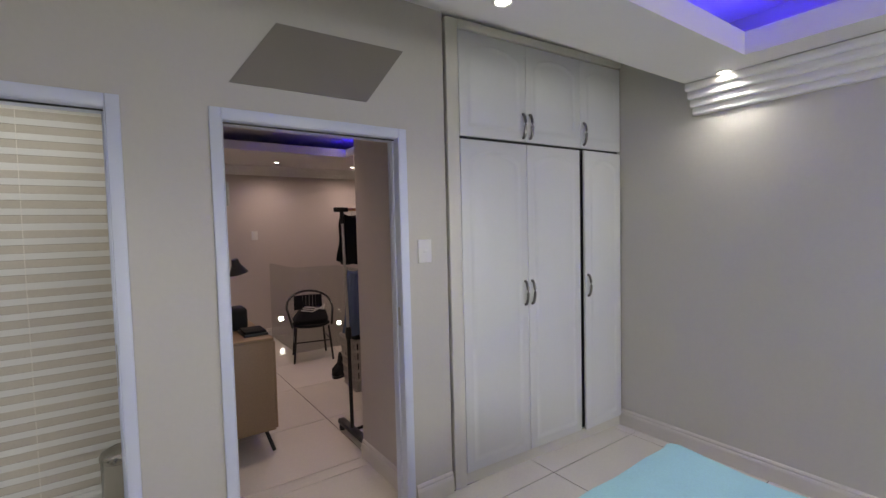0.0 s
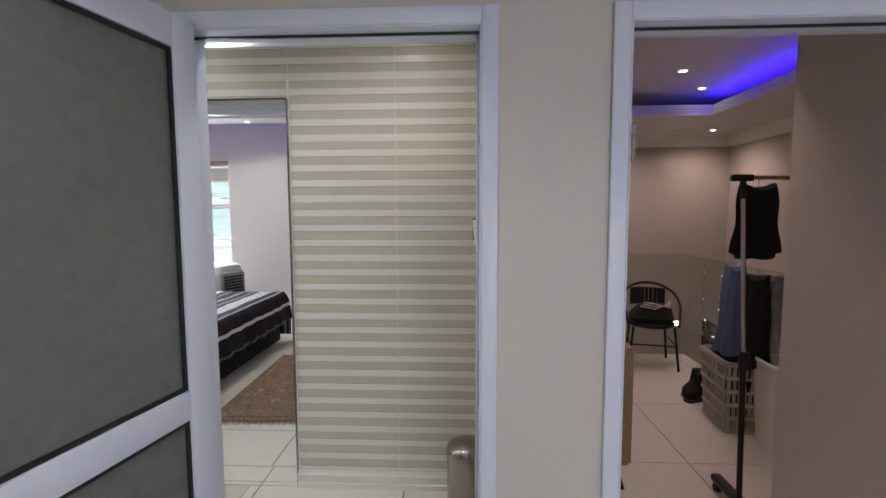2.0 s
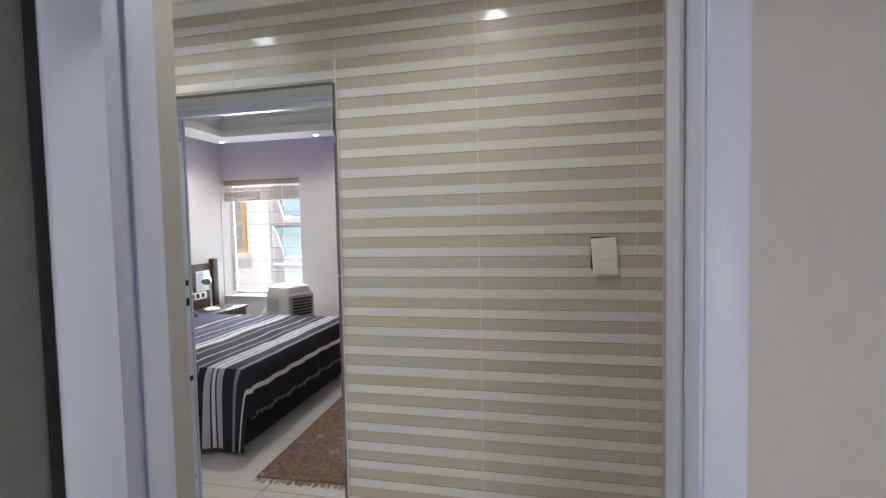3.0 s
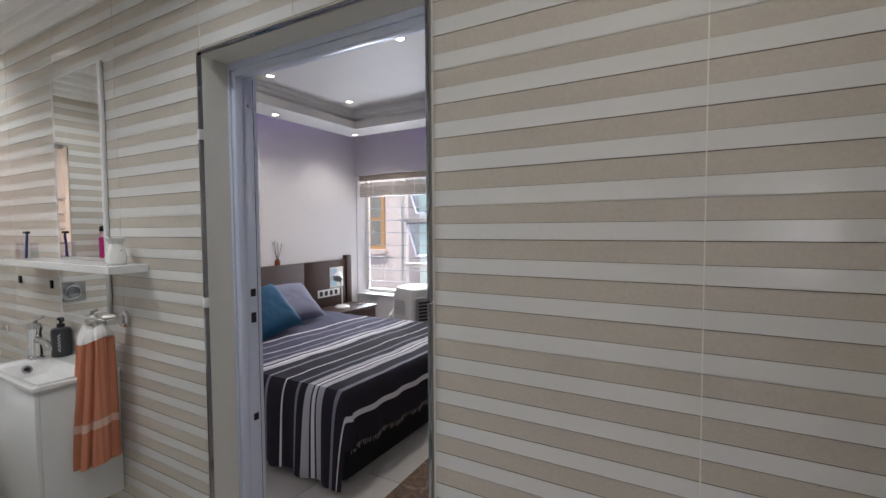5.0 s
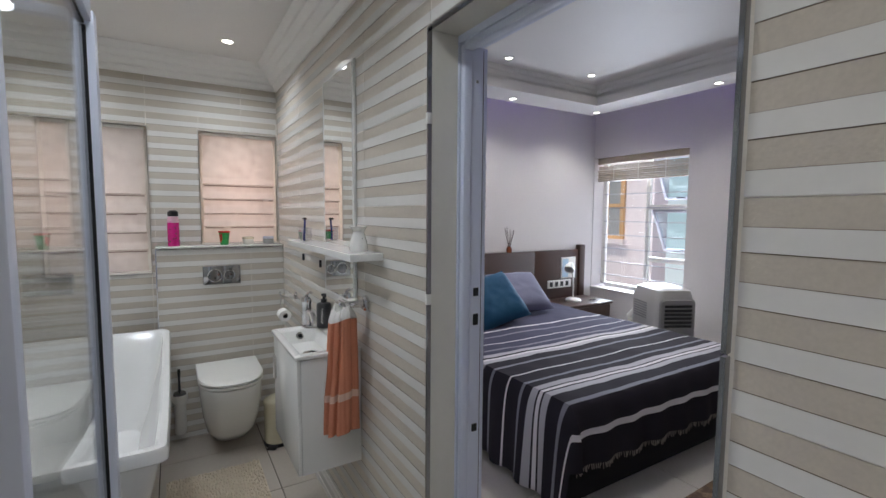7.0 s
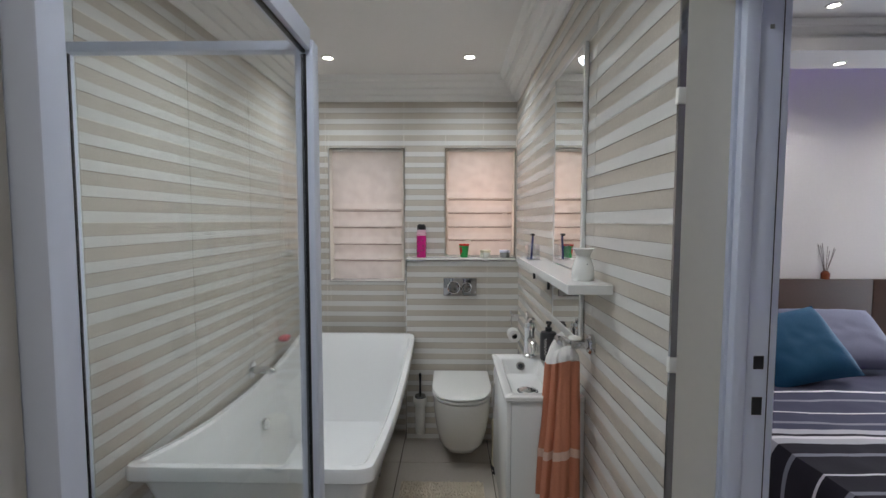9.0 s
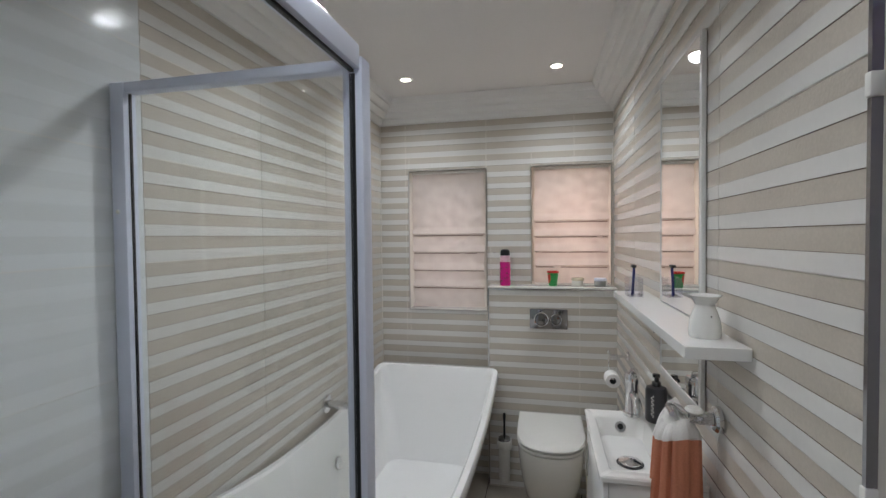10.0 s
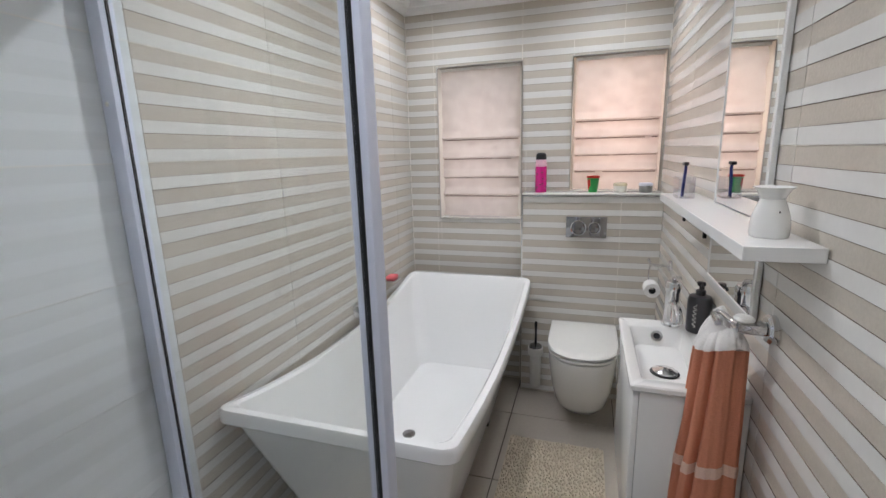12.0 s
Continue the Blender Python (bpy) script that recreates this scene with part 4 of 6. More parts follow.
# ---- bathroom windows with cloth blinds ----
def bath_window(name, y0, y1, z0, z1, label):
    w = tagged(new(name), label, "window", "", "structure")
    for a, b, c, d in ((y0, y0 + 0.04, z0, z1), (y1 - 0.04, y1, z0, z1), (y0 + 0.04, y1 - 0.04, z0, z0 + 0.04), (y0 + 0.04, y1 - 0.04, z1 - 0.04, z1)):
        part("window_frame", bx(-4.46, -4.42, a, b, c, d, bevel=0.003), WHITE, w)
    p = part("pane", bx(-4.444, -4.438, y0 + 0.04, y1 - 0.04, z0 + 0.04, z1 - 0.04), GLASS, w)
    p.visible_shadow = False
    part("sill", bx(-4.42, -4.295, y0, y1, z0, z0 + 0.006), TILE_W, w)
    for a, b, c, d in ((y0 - 0.006, y0, z0, z1), (y1, y1 + 0.006, z0, z1), (y0 - 0.006, y1 + 0.006, z1, z1 + 0.006), (y0 - 0.006, y1 + 0.006, z0 - 0.006, z0)):
        part("edge_trim", bx(-4.302, -4.290, a, b, c, d), STEEL, w, "narrow metal tile edge", False)


BATTEN = mat("blind_batten", (0.30, 0.24, 0.21), 0.8, vary=0.1)


def cloth_blind(y0, y1, z0, z1, seed, label):
    b = thing("cloth_blind", -4.325, (y0 + y1) / 2, z0, label, "blind", group="bathroom blinds")
    w, h = y1 - y0, z1 - z0
    bm = bmesh.new()
    nz, ny = 90, 24
    folds = [0.145, 0.275, 0.405, 0.535]
    rows = []
    for i in range(nz + 1):
        z = h * i / nz
        row = []
        for j in range(ny + 1):
            y = -w / 2 + w * j / ny
            x = 0.012 * noise.noise(Vector((y * 7, z * 4, seed))) + 0.009 * noise.noise(Vector((y * 19, z * 15, seed))) + 0.007 * max(0.0, 1 - abs(z - 0.42 - 0.7 * (y - 0.05) - 0.05 * seed / 7) / 0.012) * (0.04 < y < 0.16)
            for f in folds:
                d = (z / h - f) * h
                if 0 <= d < 0.05:
                    x += 0.024 * (1 - d / 0.05)
            row.append(bm.verts.new((x, y * (1 - 0.07 * abs(noise.noise(Vector((z * 7, seed, y))))), z)))
        rows.append(row)
    for a, c in zip(rows, rows[1:]):
        for j in range(ny):
            bm.faces.new((a[j], a[j + 1], c[j + 1], c[j]))
    part("cloth", bm, BLIND, b, "sheer off-white creased cloth")
    for f in folds[:]:
        part("batten", tube(bmesh.new(), [(0.004, -w / 2 + 0.012, h * f - 0.005), (0.003, w / 2 - 0.012, h * f - 0.006)], 0.004, 6), BATTEN, b)
    part("head_rail", bx(-0.012, 0.012, -w / 2, w / 2, h - 0.012, h + 0.004), WHITE, b)


bath_window("window_1", 1.848, 2.40, 1.148, 2.13, "small bathroom window over the bath")
bath_window("window_2", 2.708, 3.215, 1.336, 2.13, "small bathroom window above the cistern ledge")
cloth_blind(1.862, 2.388, 1.165, 2.122, 1.0, "off-white pleated cloth blind over the bath, back-lit")
cloth_blind(2.722, 3.208, 1.345, 2.122, 7.0, "off-white pleated cloth blind above the ledge, back-lit")

# ---- vanity ----
van = thing("vanity", -2.786, 3.231, 0.453, "white gloss wall-hung vanity cabinet", "vanity")
part("body", bx(-0.228, 0.228, -0.262, 0, 0, 0.38, bevel=0.003), LACQ, van)
part("side_panel", bx(-0.246, -0.229, -0.262, 0, 0, 0.5015, bevel=0.002), LACQ, van)
part("side_panel", bx(0.229, 0.246, -0.262, 0, 0, 0.5015, bevel=0.002), LACQ, van)
part("door", bx(-0.247, 0.247, -0.279, -0.263, 0.002, 0.5015, bevel=0.003), LACQ, van)
part("handle", bx(-0.245, -0.20, -0.286, -0.2795, 0.28, 0.40, bevel=0.002), STEEL, van, "slim metal edge pull")
basin = thing("basin", -2.788, 3.231, 0.939, "white ceramic basin with rectangular bowl", "basin")


def rrect(x0, x1, y0, y1, r, z, n=6):
    pts = []
    for cx, cy, a in ((x1 - r, y1 - r, 0), (x0 + r, y1 - r, 90), (x0 + r, y0 + r, 180), (x1 - r, y0 + r, 270)):
        pts += [(px, py, z) for px, py in arc(cx, cy, r, a, a + 90, n)]
    return pts


part("bowl", loft(bmesh.new(), [rrect(-0.255, 0.255, -0.284, 0, 0.010, 0.016), rrect(-0.260, 0.260, -0.288, 0, 0.012, 0.020), rrect(-0.260, 0.260, -0.288, 0, 0.012, 0.032), rrect(-0.256, 0.256, -0.284, -0.003, 0.012, 0.036),
                                rrect(-0.200, 0.215, -0.258, -0.075, 0.02, 0.034), rrect(-0.193, 0.208, -0.252, -0.081, 0.02, 0.028), rrect(-0.165, 0.19, -0.238, -0.095, 0.03, -0.026), rrect(-0.11, 0.15, -0.215, -0.12, 0.03, -0.036)], False, True), CERAMIC, basin)
bm = lathe(bmesh.new(), [(0, 0.012), (0.012, 0.011), (0.026, 0.006), (0.036, 0.003), (0.036, -0.004)], 28)
part("drain", bm, CHROME, basin, "chrome domed drain").location = (0.02, -0.165, -0.030)
# Flat black ring paints the shade in the gap round the drain.
bm = lathe(bmesh.new(), [(0.037, -0.034), (0.037, -0.0335), (0.043, -0.0335), (0.043, -0.034)], 28)
part("drain_gap_shade", bm, BLACK, basin, "black ring for the shade in the gap round the drain").location = (0.02, -0.165, 0)
bm = lathe(bmesh.new(), [(0.0, 0.001), (0.010, 0.001), (0.011, 0.004), (0.019, 0.004), (0.019, -0.004)], 20)
bmesh.ops.transform(bm, matrix=pose(-0.180, -0.165, 0.004, 0, 52, 0), verts=bm.verts)
part("overflow", bm, CHROME, basin)
# Solid black disc in place of the shaded overflow opening.
bm = lathe(bmesh.new(), [(0, 0.0025), (0.0105, 0.0025), (0.0105, 0.001)], 16)
bmesh.ops.transform(bm, matrix=pose(-0.180, -0.165, 0.004, 0, 52, 0), verts=bm.verts)
part("overflow_shade", bm, BLACK, basin, "black disc for the shade in the overflow hole")
tap = thing("mixer_tap", -3.015, 3.115, 0.9752, "chrome single lever basin mixer tap", "tap", 0)
part("body", lathe(bmesh.new(), [(0, 0), (0.026, 0), (0.026, 0.008), (0.021, 0.014), (0.020, 0.11), (0.022, 0.115), (0.022, 0.135), (0.018, 0.145), (0, 0.146)], 24), CHROME, tap)
part("spout", tube(bmesh.new(), [(0.012, 0, 0.075), (0.05, 0, 0.082), (0.085, 0, 0.072), (0.10, 0, 0.055), (0.102, 0, 0.045)], 0.012, 12), CHROME, tap)
part("lever", tube(bmesh.new(), [(0, 0, 0.143), (0.006, 0, 0.158), (0.03, 0, 0.166), (0.07, 0, 0.176)], 0.007, 10), CHROME, tap)
tap.scale = (1.25, 1.25, 1.10)
soap = thing("soap_bottle", -2.972, 3.192, 0.9752, "dark grey pump soap bottle with white lettering", "soap bottle")
part("body", lathe(bmesh.new(), [(0, 0), (0.030, 0), (0.032, 0.004), (0.032, 0.108), (0.028, 0.118), (0.013, 0.122), (0, 0.122)], 28), mat("charcoal_bottle", (0.05, 0.05, 0.055), 0.3, vary=0.05), soap)
part("pump", lathe(bmesh.new(), [(0, 0.1225), (0.013, 0.1225), (0.013, 0.137), (0.006, 0.139), (0.005, 0.152), (0.011, 0.153), (0.011, 0.163), (0, 0.165)], 18), BLACK, soap)
part("nozzle", tube(bmesh.new(), [(0.008, 0, 0.158), (0.034, -0.004, 0.157), (0.038, -0.004, 0.153)], 0.004, 8), BLACK, soap)
bm = bmesh.new()
prev = None
for i in range(30):
    t = i / 29
    a = radians(-32 + 8 * math.sin(t * 34))
    z = 0.022 + 0.075 * t
    tube_pt = (0.0325 * math.cos(a), 0.0325 * math.sin(a), z)
    if prev:
        tube(bm, [prev, tube_pt], 0.0010, 5)
    prev = tube_pt
part("lettering", bm, WHITE, soap, "white handwritten mark")
soap.scale = (1.18, 1.18, 1.06)

# ---- mirror, shelf and what stands on it ----
mir = thing("wall_mirror", -2.80, 3.2315, 1.165, "tall narrow wall mirror with a white side frame", "mirror")
part("backing", bx(-0.232, 0.20, -0.005, 0, 0, 1.06), GREYP, mir)
part("glass", bx(-0.232, 0.20, -0.0095, -0.0055, 0.0, 1.06), MIRROR, mir, "silvered mirror glass", False)
part("side_frame", bx(0.201, 0.222, -0.014, 0, -0.004, 1.065, bevel=0.003), LACQ, mir, "white side frame")
part("edge", bx(-0.240, -0.2325, -0.012, 0, 0, 1.06), LACQ, mir, "thin bright edge")
part("bottom_edge", bx(-0.240, 0.20, -0.012, 0, -0.008, -0.0003), LACQ, mir)
part("top_edge", bx(-0.240, 0.20, -0.012, 0, 1.0603, 1.067), LACQ, mir)
shf = thing("wall_shelf", -2.815, 3.1935, 1.383, "white wooden wall shelf across the mirror", "shelf")
sb = bmesh.new()
loft(sb, [[(x, y, z) for x, y in ((-0.53, -0.097), (0.527, -0.097), (0.527, 0.038), (0.240, 0.038), (0.240, 0.022), (-0.224, 0.022), (-0.224, 0.038), (-0.53, 0.038))] for z in (0, 0.029)])
bmesh.ops.bevel(sb, geom=list(sb.edges), offset=0.0015, segments=1, affect="EDGES")
part("board", sb, LACQ, shf)
part("wall_plug", bx(-0.72, -0.70, 0.026, 0.0385, -0.112, -0.072, bevel=0.003), BLACK, shf, "dark wall bracket")
part("wall_plug", bx(-0.34, -0.325, 0.026, 0.0385, -0.117, -0.077, bevel=0.003), BLACK, shf, "dark wall bracket")
bur = thing("oil_burner", -2.40, 3.172, 1.4125, "white glazed ceramic oil burner with a dish top", "oil burner")
part("body", lathe(bmesh.new(), [(0, 0), (0.052, 0), (0.055, 0.006), (0.056, 0.03), (0.052, 0.055), (0.043, 0.078), (0.036, 0.092), (0.034, 0.10), (0.030, 0.10), (0.04, 0.05), (0.046, 0.008), (0, 0.008)], 32), CERAMIC, bur)
part("dish", lathe(bmesh.new(), [(0, 0.101), (0.034, 0.101), (0.046, 0.122), (0.058, 0.130), (0.055, 0.131), (0.03, 0.112), (0, 0.110)], 32), CERAMIC, bur)
part("opening", bx(-0.072, -0.050, -0.022, 0.022, 0.0, 0.010, bevel=0.003), CERAMIC, bur)
# Small black block paints the shade in the burner's vent.
part("vent_hole_shade", bx(0.0435, 0.0475, 0.006, 0.010, 0.066, 0.071, bevel=0.001), BLACKC, bur)
bur.scale = (0.64, 0.64, 0.78)
rz_ = thing("razor_stand", -3.17, 3.150, 1.4125, "dark blue razor standing in a clear plastic box", "razor stand")
for a, b, c, d, e, f in ((-0.045, 0.045, -0.028, 0.028, 0, 0.003), (-0.045, -0.0425, -0.028, 0.028, 0.003, 0.075), (0.0425, 0.045, -0.028, 0.028, 0.003, 0.075), (-0.0425, 0.0425, -0.028, -0.0255, 0.003, 0.075), (-0.0425, 0.0425, 0.0255, 0.028, 0.003, 0.075)):
    part("clear_wall", bx(a, b, c, d, e, f), SMOKE, rz_, "", False)
part("handle", tube(bmesh.new(), [(0.0, -0.005, 0.004), (0.004, -0.003, 0.06), (0.002, 0.0, 0.105), (0.004, 0.0, 0.118)], 0.0055, 10), BLUEP, rz_, "dark blue razor handle")
part("head", bx(-0.020, 0.026, -0.010, 0.006, 0.116, 0.128, bevel=0.003), BLACK, rz_)

# ---- towel ring and towel ----
tr = thing("towel_rail", -2.47, 3.2315, 1.184, "chrome wall-mounted towel ring bar", "towel rail")
bm = lathe(bmesh.new(), [(0, 0), (0.034, 0), (0.034, 0.012), (0.028, 0.018), (0, 0.018)], 24)
bmesh.ops.transform(bm, matrix=pose(0, 0, 0, 90, 0, 0), verts=bm.verts)
part("rosette", bm, CHROME, tr)
part("arm", tube(bmesh.new(), [(0, -0.018, 0), (-0.002, -0.045, 0), (-0.006, -0.072, 0)], 0.017, 14), CHROME, tr, "thick chrome arm")
part("bar", tube(bmesh.new(), [(-0.006, -0.070, 0.004), (-0.03, -0.082, 0.006), (-0.07, -0.086, 0.006), (-0.082, -0.096, 0.005), (-0.07, -0.108, 0.004), (-0.01, -0.112, 0.003)], 0.007, 12), CHROME, tr)
part("cover_disc", lathe(bmesh.new(), [(0, 0.026), (0.022, 0.024), (0.027, 0.019), (0.024, 0.015), (0, 0.014)], 20, -0.006, -0.060, 1, 0.8), WHITE, tr, "white plastic disc on the arm")
tw = thing("hand_towel", -2.525, 3.146, 0.62, "orange hand towel with a white gathered top", "towel")


def towel(z0, z1, a, b, grow=0.0, n=168, m=30, lean=0.0, peak=0.0, depth=1.0):
    """Gathered cloth: an oval that spreads as it hangs, creased by a few deep uneven folds."""
    bm = bmesh.new()
    creases = [(0.35, 0.30, 0.16), (1.25, 0.22, 0.12), (2.2, 0.28, 0.16), (3.3, 0.20, 0.12), (4.15, 0.16, 0.26), (4.62, 0.10, 0.16), (5.05, 0.18, 0.30), (5.62, 0.12, 0.20)]
    rings = []
    for k in range(m + 1):
        t = k / m
        z = z0 + (z1 - z0) * t
        low = 1 - z / 0.54
        ring_ = []
        for i in range(n):
            an = 2 * math.pi * i / n
            f = 1.0
            for c, w, d in creases:
                q = (an - c - 0.10 * math.sin(z * 5 + c) + math.pi) % (2 * math.pi) - math.pi
                f -= depth * d * 1.5 * (0.6 + 0.4 * low) * math.exp(-(q / (0.75 * w)) ** 2)
            f += 0.012 * math.sin(23 * an + 9 * z) + 0.02 * noise.noise(Vector((math.cos(an) * 3, math.sin(an) * 3, z * 9)))
            w_ = 1 + grow * low - lean * t * t
            up = peak * t * max(0.0, math.cos(an - 3.6)) ** 2
            ring_.append((a * w_ * f * math.cos(an) - 0.022 * low, b * w_ * f * math.sin(an) - 0.010 * low, z + up + 0.010 * math.sin(an * 2 + 1) + 0.014 * math.cos(an)))
        rings.append(ring_)
    return loft(bm, rings)


part("body", towel(0.0, 0.488, 0.082, 0.062, 0.42), ORANGE, tw)
part("lace_band", towel(0.145, 0.176, 0.0835, 0.0635, 0.42, 168, 5), PEACH, tw, "pale peach lace band")
part("lace_top", towel(0.4885, 0.532, 0.083, 0.062, 0.42, 168, 14, 0.36, 0.03, 0.5), LACE, tw, "white gathered cotton top")
tw.scale = (0.85, 0.92, 1.0)
part("loop", tube(bmesh.new(), [(-0.055, -0.02, 0.530), (-0.05, -0.01, 0.565), (-0.035, 0.0, 0.578), (-0.015, 0.008, 0.562), (-0.005, 0.01, 0.530)], 0.009, 8), LACE, tw, "white cotton loop over the bar")

# ---- bath ----
bath = thing("bathtub", -3.262, 2.075, 0, "white freestanding boat-shaped acrylic bathtub", "bathtub")


def tubring(hx, hy, r, z, dip, n=72, ox=0.0):
    """Rounded rectangle whose rim sinks towards the middle."""
    out = []
    per = 4 * (hx - r) + 4 * (hy - r) + 2 * math.pi * r
    base = rrect(-hx, hx, -hy, hy, r, 0, 8)
    dense = []
    for i in range(len(base)):
        a, b = Vector(base[i]), Vector(base[(i + 1) % len(base)])
        k = max(1, int((b - a).length / 0.055))
        steps = 22 if (b - a).length > 0.9 * (2 * hx - 2 * r) else (10 if (b - a).length > 0.2 else 1)
        for q in range(steps):
            dense.append(a.lerp(b, q / steps))
    for p in dense:
        s = p.x / hx
        out.append((p.x + ox, p.y, z - dip * (1 - s * s) ** 1.0))
    return out


HX, HY = 0.896, 0.420
shell = [tubring(0.60, 0.24, 0.06, 0.075, 0), tubring(0.62, 0.25, 0.06, 0.085, 0), tubring(0.72, 0.315, 0.06, 0.36, 0.02), tubring(0.82, 0.372, 0.06, 0.62, 0.06), tubring(0.86, 0.393, 0.055, 0.735, 0.095),
         tubring(0.890, 0.417, 0.055, 0.738, 0.10), tubring(HX, HY, 0.055, 0.745, 0.10), tubring(HX, HY, 0.055, 0.778, 0.10), tubring(HX - 0.006, HY - 0.006, 0.053, 0.790, 0.10), tubring(HX - 0.03, HY - 0.030, 0.05, 0.791, 0.10),
         tubring(HX - 0.042, HY - 0.042, 0.05, 0.780, 0.10), tubring(0.785, 0.35, 0.07, 0.60, 0.07), tubring(0.69, 0.29, 0.08, 0.36, 0.02), tubring(0.63, 0.25, 0.08, 0.25, 0), tubring(0.55, 0.20, 0.08, 0.232, 0)]
part("shell", loft(bmesh.new(), shell), ACRYLIC, bath)
for x in (-0.45, 0.38):
    part("foot", bx(x, x + 0.05, 0.20, 0.235, 0.0, 0.22, bevel=0.004), BLACKM, bath, "dark metal support foot")
    part("foot", bx(x, x + 0.05, -0.235, -0.20, 0.0, 0.22, bevel=0.004), BLACKM, bath, "dark metal support foot")
bm = lathe(bmesh.new(), [(0, 0.004), (0.02, 0.005), (0.032, 0.002), (0.032, -0.003)], 24)
part("drain", bm, DARKCHROME, bath, "chrome drain").location = (0.10, -0.06, 0.235)
bm = lathe(bmesh.new(), [(0, 0.010), (0.028, 0.009), (0.034, 0.0), (0.034, -0.004)], 24)
bmesh.ops.transform(bm, matrix=pose(-0.05, -0.326, 0.50, -78, 0, 0), verts=bm.verts)
part("overflow", bm, CHROME, bath, "chrome overflow cover")
sp = thing("bath_spout", -3.41, 1.634, 0.765, "chrome wall-mounted bath spout", "bath spout")
bm = lathe(bmesh.new(), [(0, 0), (0.048, 0), (0.048, 0.008), (0.034, 0.014), (0, 0.014)], 24)
bmesh.ops.transform(bm, matrix=pose(0, 0, 0, -90, 0, 0), verts=bm.verts)
part("rosette", bm, CHROME, sp)
part("nozzle", tube(bmesh.new(), [(0, 0.014, 0), (0, 0.05, 0.0), (0.0, 0.10, 0.0), (0, 0.118, -0.005), (0, 0.124, -0.016)], 0.021, 16), CHROME, sp)
sd = thing("soap_dish", -3.79, 1.634, 0.83, "chrome wall soap dish with pink soap", "soap dish")
part("plate", bx(-0.055, 0.055, 0.0, 0.085, 0, 0.008, bevel=0.003), CHROME, sd)
part("soap", bx(-0.038, 0.038, 0.018, 0.075, 0.0085, 0.032, bevel=0.010, segs=3), mat("pink_soap", (0.75, 0.16, 0.18), 0.4, vary=0.05), sd, "pink soap bar")

bmm = thing("bath_mat", -3.24, 2.70, 0.0, "beige knotted cotton bath mat on the floor", "bath mat")
part("backing", bx(-0.37, 0.37, -0.25, 0.25, 0.0005, 0.008, bevel=0.003), BATHRUG, bmm)
verts, faces = [], []
rr = random.Random(8)
for i in range(52):
    for j in range(34):
        x, y = -0.36 + 0.72 * (i + rr.uniform(0.1, 0.9)) / 52, -0.245 + 0.49 * (j + rr.uniform(0.1, 0.9)) / 34
        s, h, a = rr.uniform(0.006, 0.011), rr.uniform(0.008, 0.016), rr.uniform(0, 3.1)
        n = len(verts)
        for k in range(4):
            verts.append((x + s * math.cos(a + k * 1.571), y + s * 0.7 * math.sin(a + k * 1.571), 0.0075))
        for k in range(4):
            verts.append((x + 0.6 * s * math.cos(a + k * 1.571), y + 0.42 * s * math.sin(a + k * 1.571), 0.0075 + h))
        faces += [(n + k, n + (k + 1) % 4, n + 4 + (k + 1) % 4, n + 4 + k) for k in range(4)] + [(n + 4, n + 5, n + 6, n + 7)]
tm = bpy.data.meshes.new("tufts")
tm.from_pydata(verts, [], faces)
tm.materials.append(BATHRUG)
tufts = new("pile", tm)
tufts.parent = bmm
tagged(tufts, kind="stuff")

# ---- shower enclosure ----
shw = thing("shower_enclosure", 0, 0, 0, "framed clear glass shower enclosure with bluish white profiles", "shower enclosure")
part("tray", bx(-2.2200, -1.385, 1.640, 2.34, 0.0005, 0.06, bevel=0.01), ACRYLIC, shw, "low white shower tray")
T = 2.09
part("corner_post", bx(-2.2450, -2.1950, 2.325, 2.375, 0.0005, T, bevel=0.003), FRAME, shw)
part("post_gasket", bx(-2.1945, -2.1920, 2.343, 2.357, 0.05, T - 0.04), BLACK, shw, "dark seal", False)
part("wall_post", bx(-2.2400, -2.2000, 1.637, 1.683, 0.0605, T, bevel=0.003), FRAME, shw)
part("top_rail", bx(-2.2380, -2.2020, 1.6815, 2.3245, T - 0.027, T, bevel=0.003), FRAME, shw)
part("bottom_rail", bx(-2.2380, -2.2020, 1.6815, 2.3245, 0.0605, 0.10, bevel=0.003), FRAME, shw)
part("pane", bx(-2.2230, -2.2170, 1.6815, 2.3245, 0.10, T - 0.027), GLASS, shw, "clear glass", False).visible_shadow = False
part("gasket", bx(-2.2235, -2.2165, 1.6815, 1.6865, 0.10, T - 0.027), BLACK, shw, "dark seal", False)
part("front_top_rail", bx(-2.1945, -1.372, 2.330, 2.370, T - 0.03, T + 0.025, bevel=0.003), FRAME, shw)
part("front_bottom_rail", bx(-2.1945, -1.372, 2.330, 2.370, 0.0605, 0.10, bevel=0.003), FRAME, shw)
part("front_wall_post", bx(-1.405, -1.372, 2.332, 2.372, 0.1005, T - 0.0305, bevel=0.003), FRAME, shw)
part("front_pane", bx(-2.1925, -1.4055, 2.347, 2.353, 0.10, T - 0.03), GLASS, shw, "clear glass", False).visible_shadow = False
part("top_seal", bx(-2.1925, -1.4055, 2.345, 2.355, T - 0.037, T - 0.0305), BLACK, shw, "dark seal", False)
part("screw_cap", lathe(bmesh.new(), [(0, 0.004), (0.005, 0.003), (0.006, 0)], 10), WHITE, shw).matrix_basis = pose(-2.1997, 1.656, 1.74, 0, 90, 0)

# ---- second bedroom ----
bed = thing("double_bed", -3.45, 5.15, 0, "double bed on a black base with a dark striped bedspread", "bed")
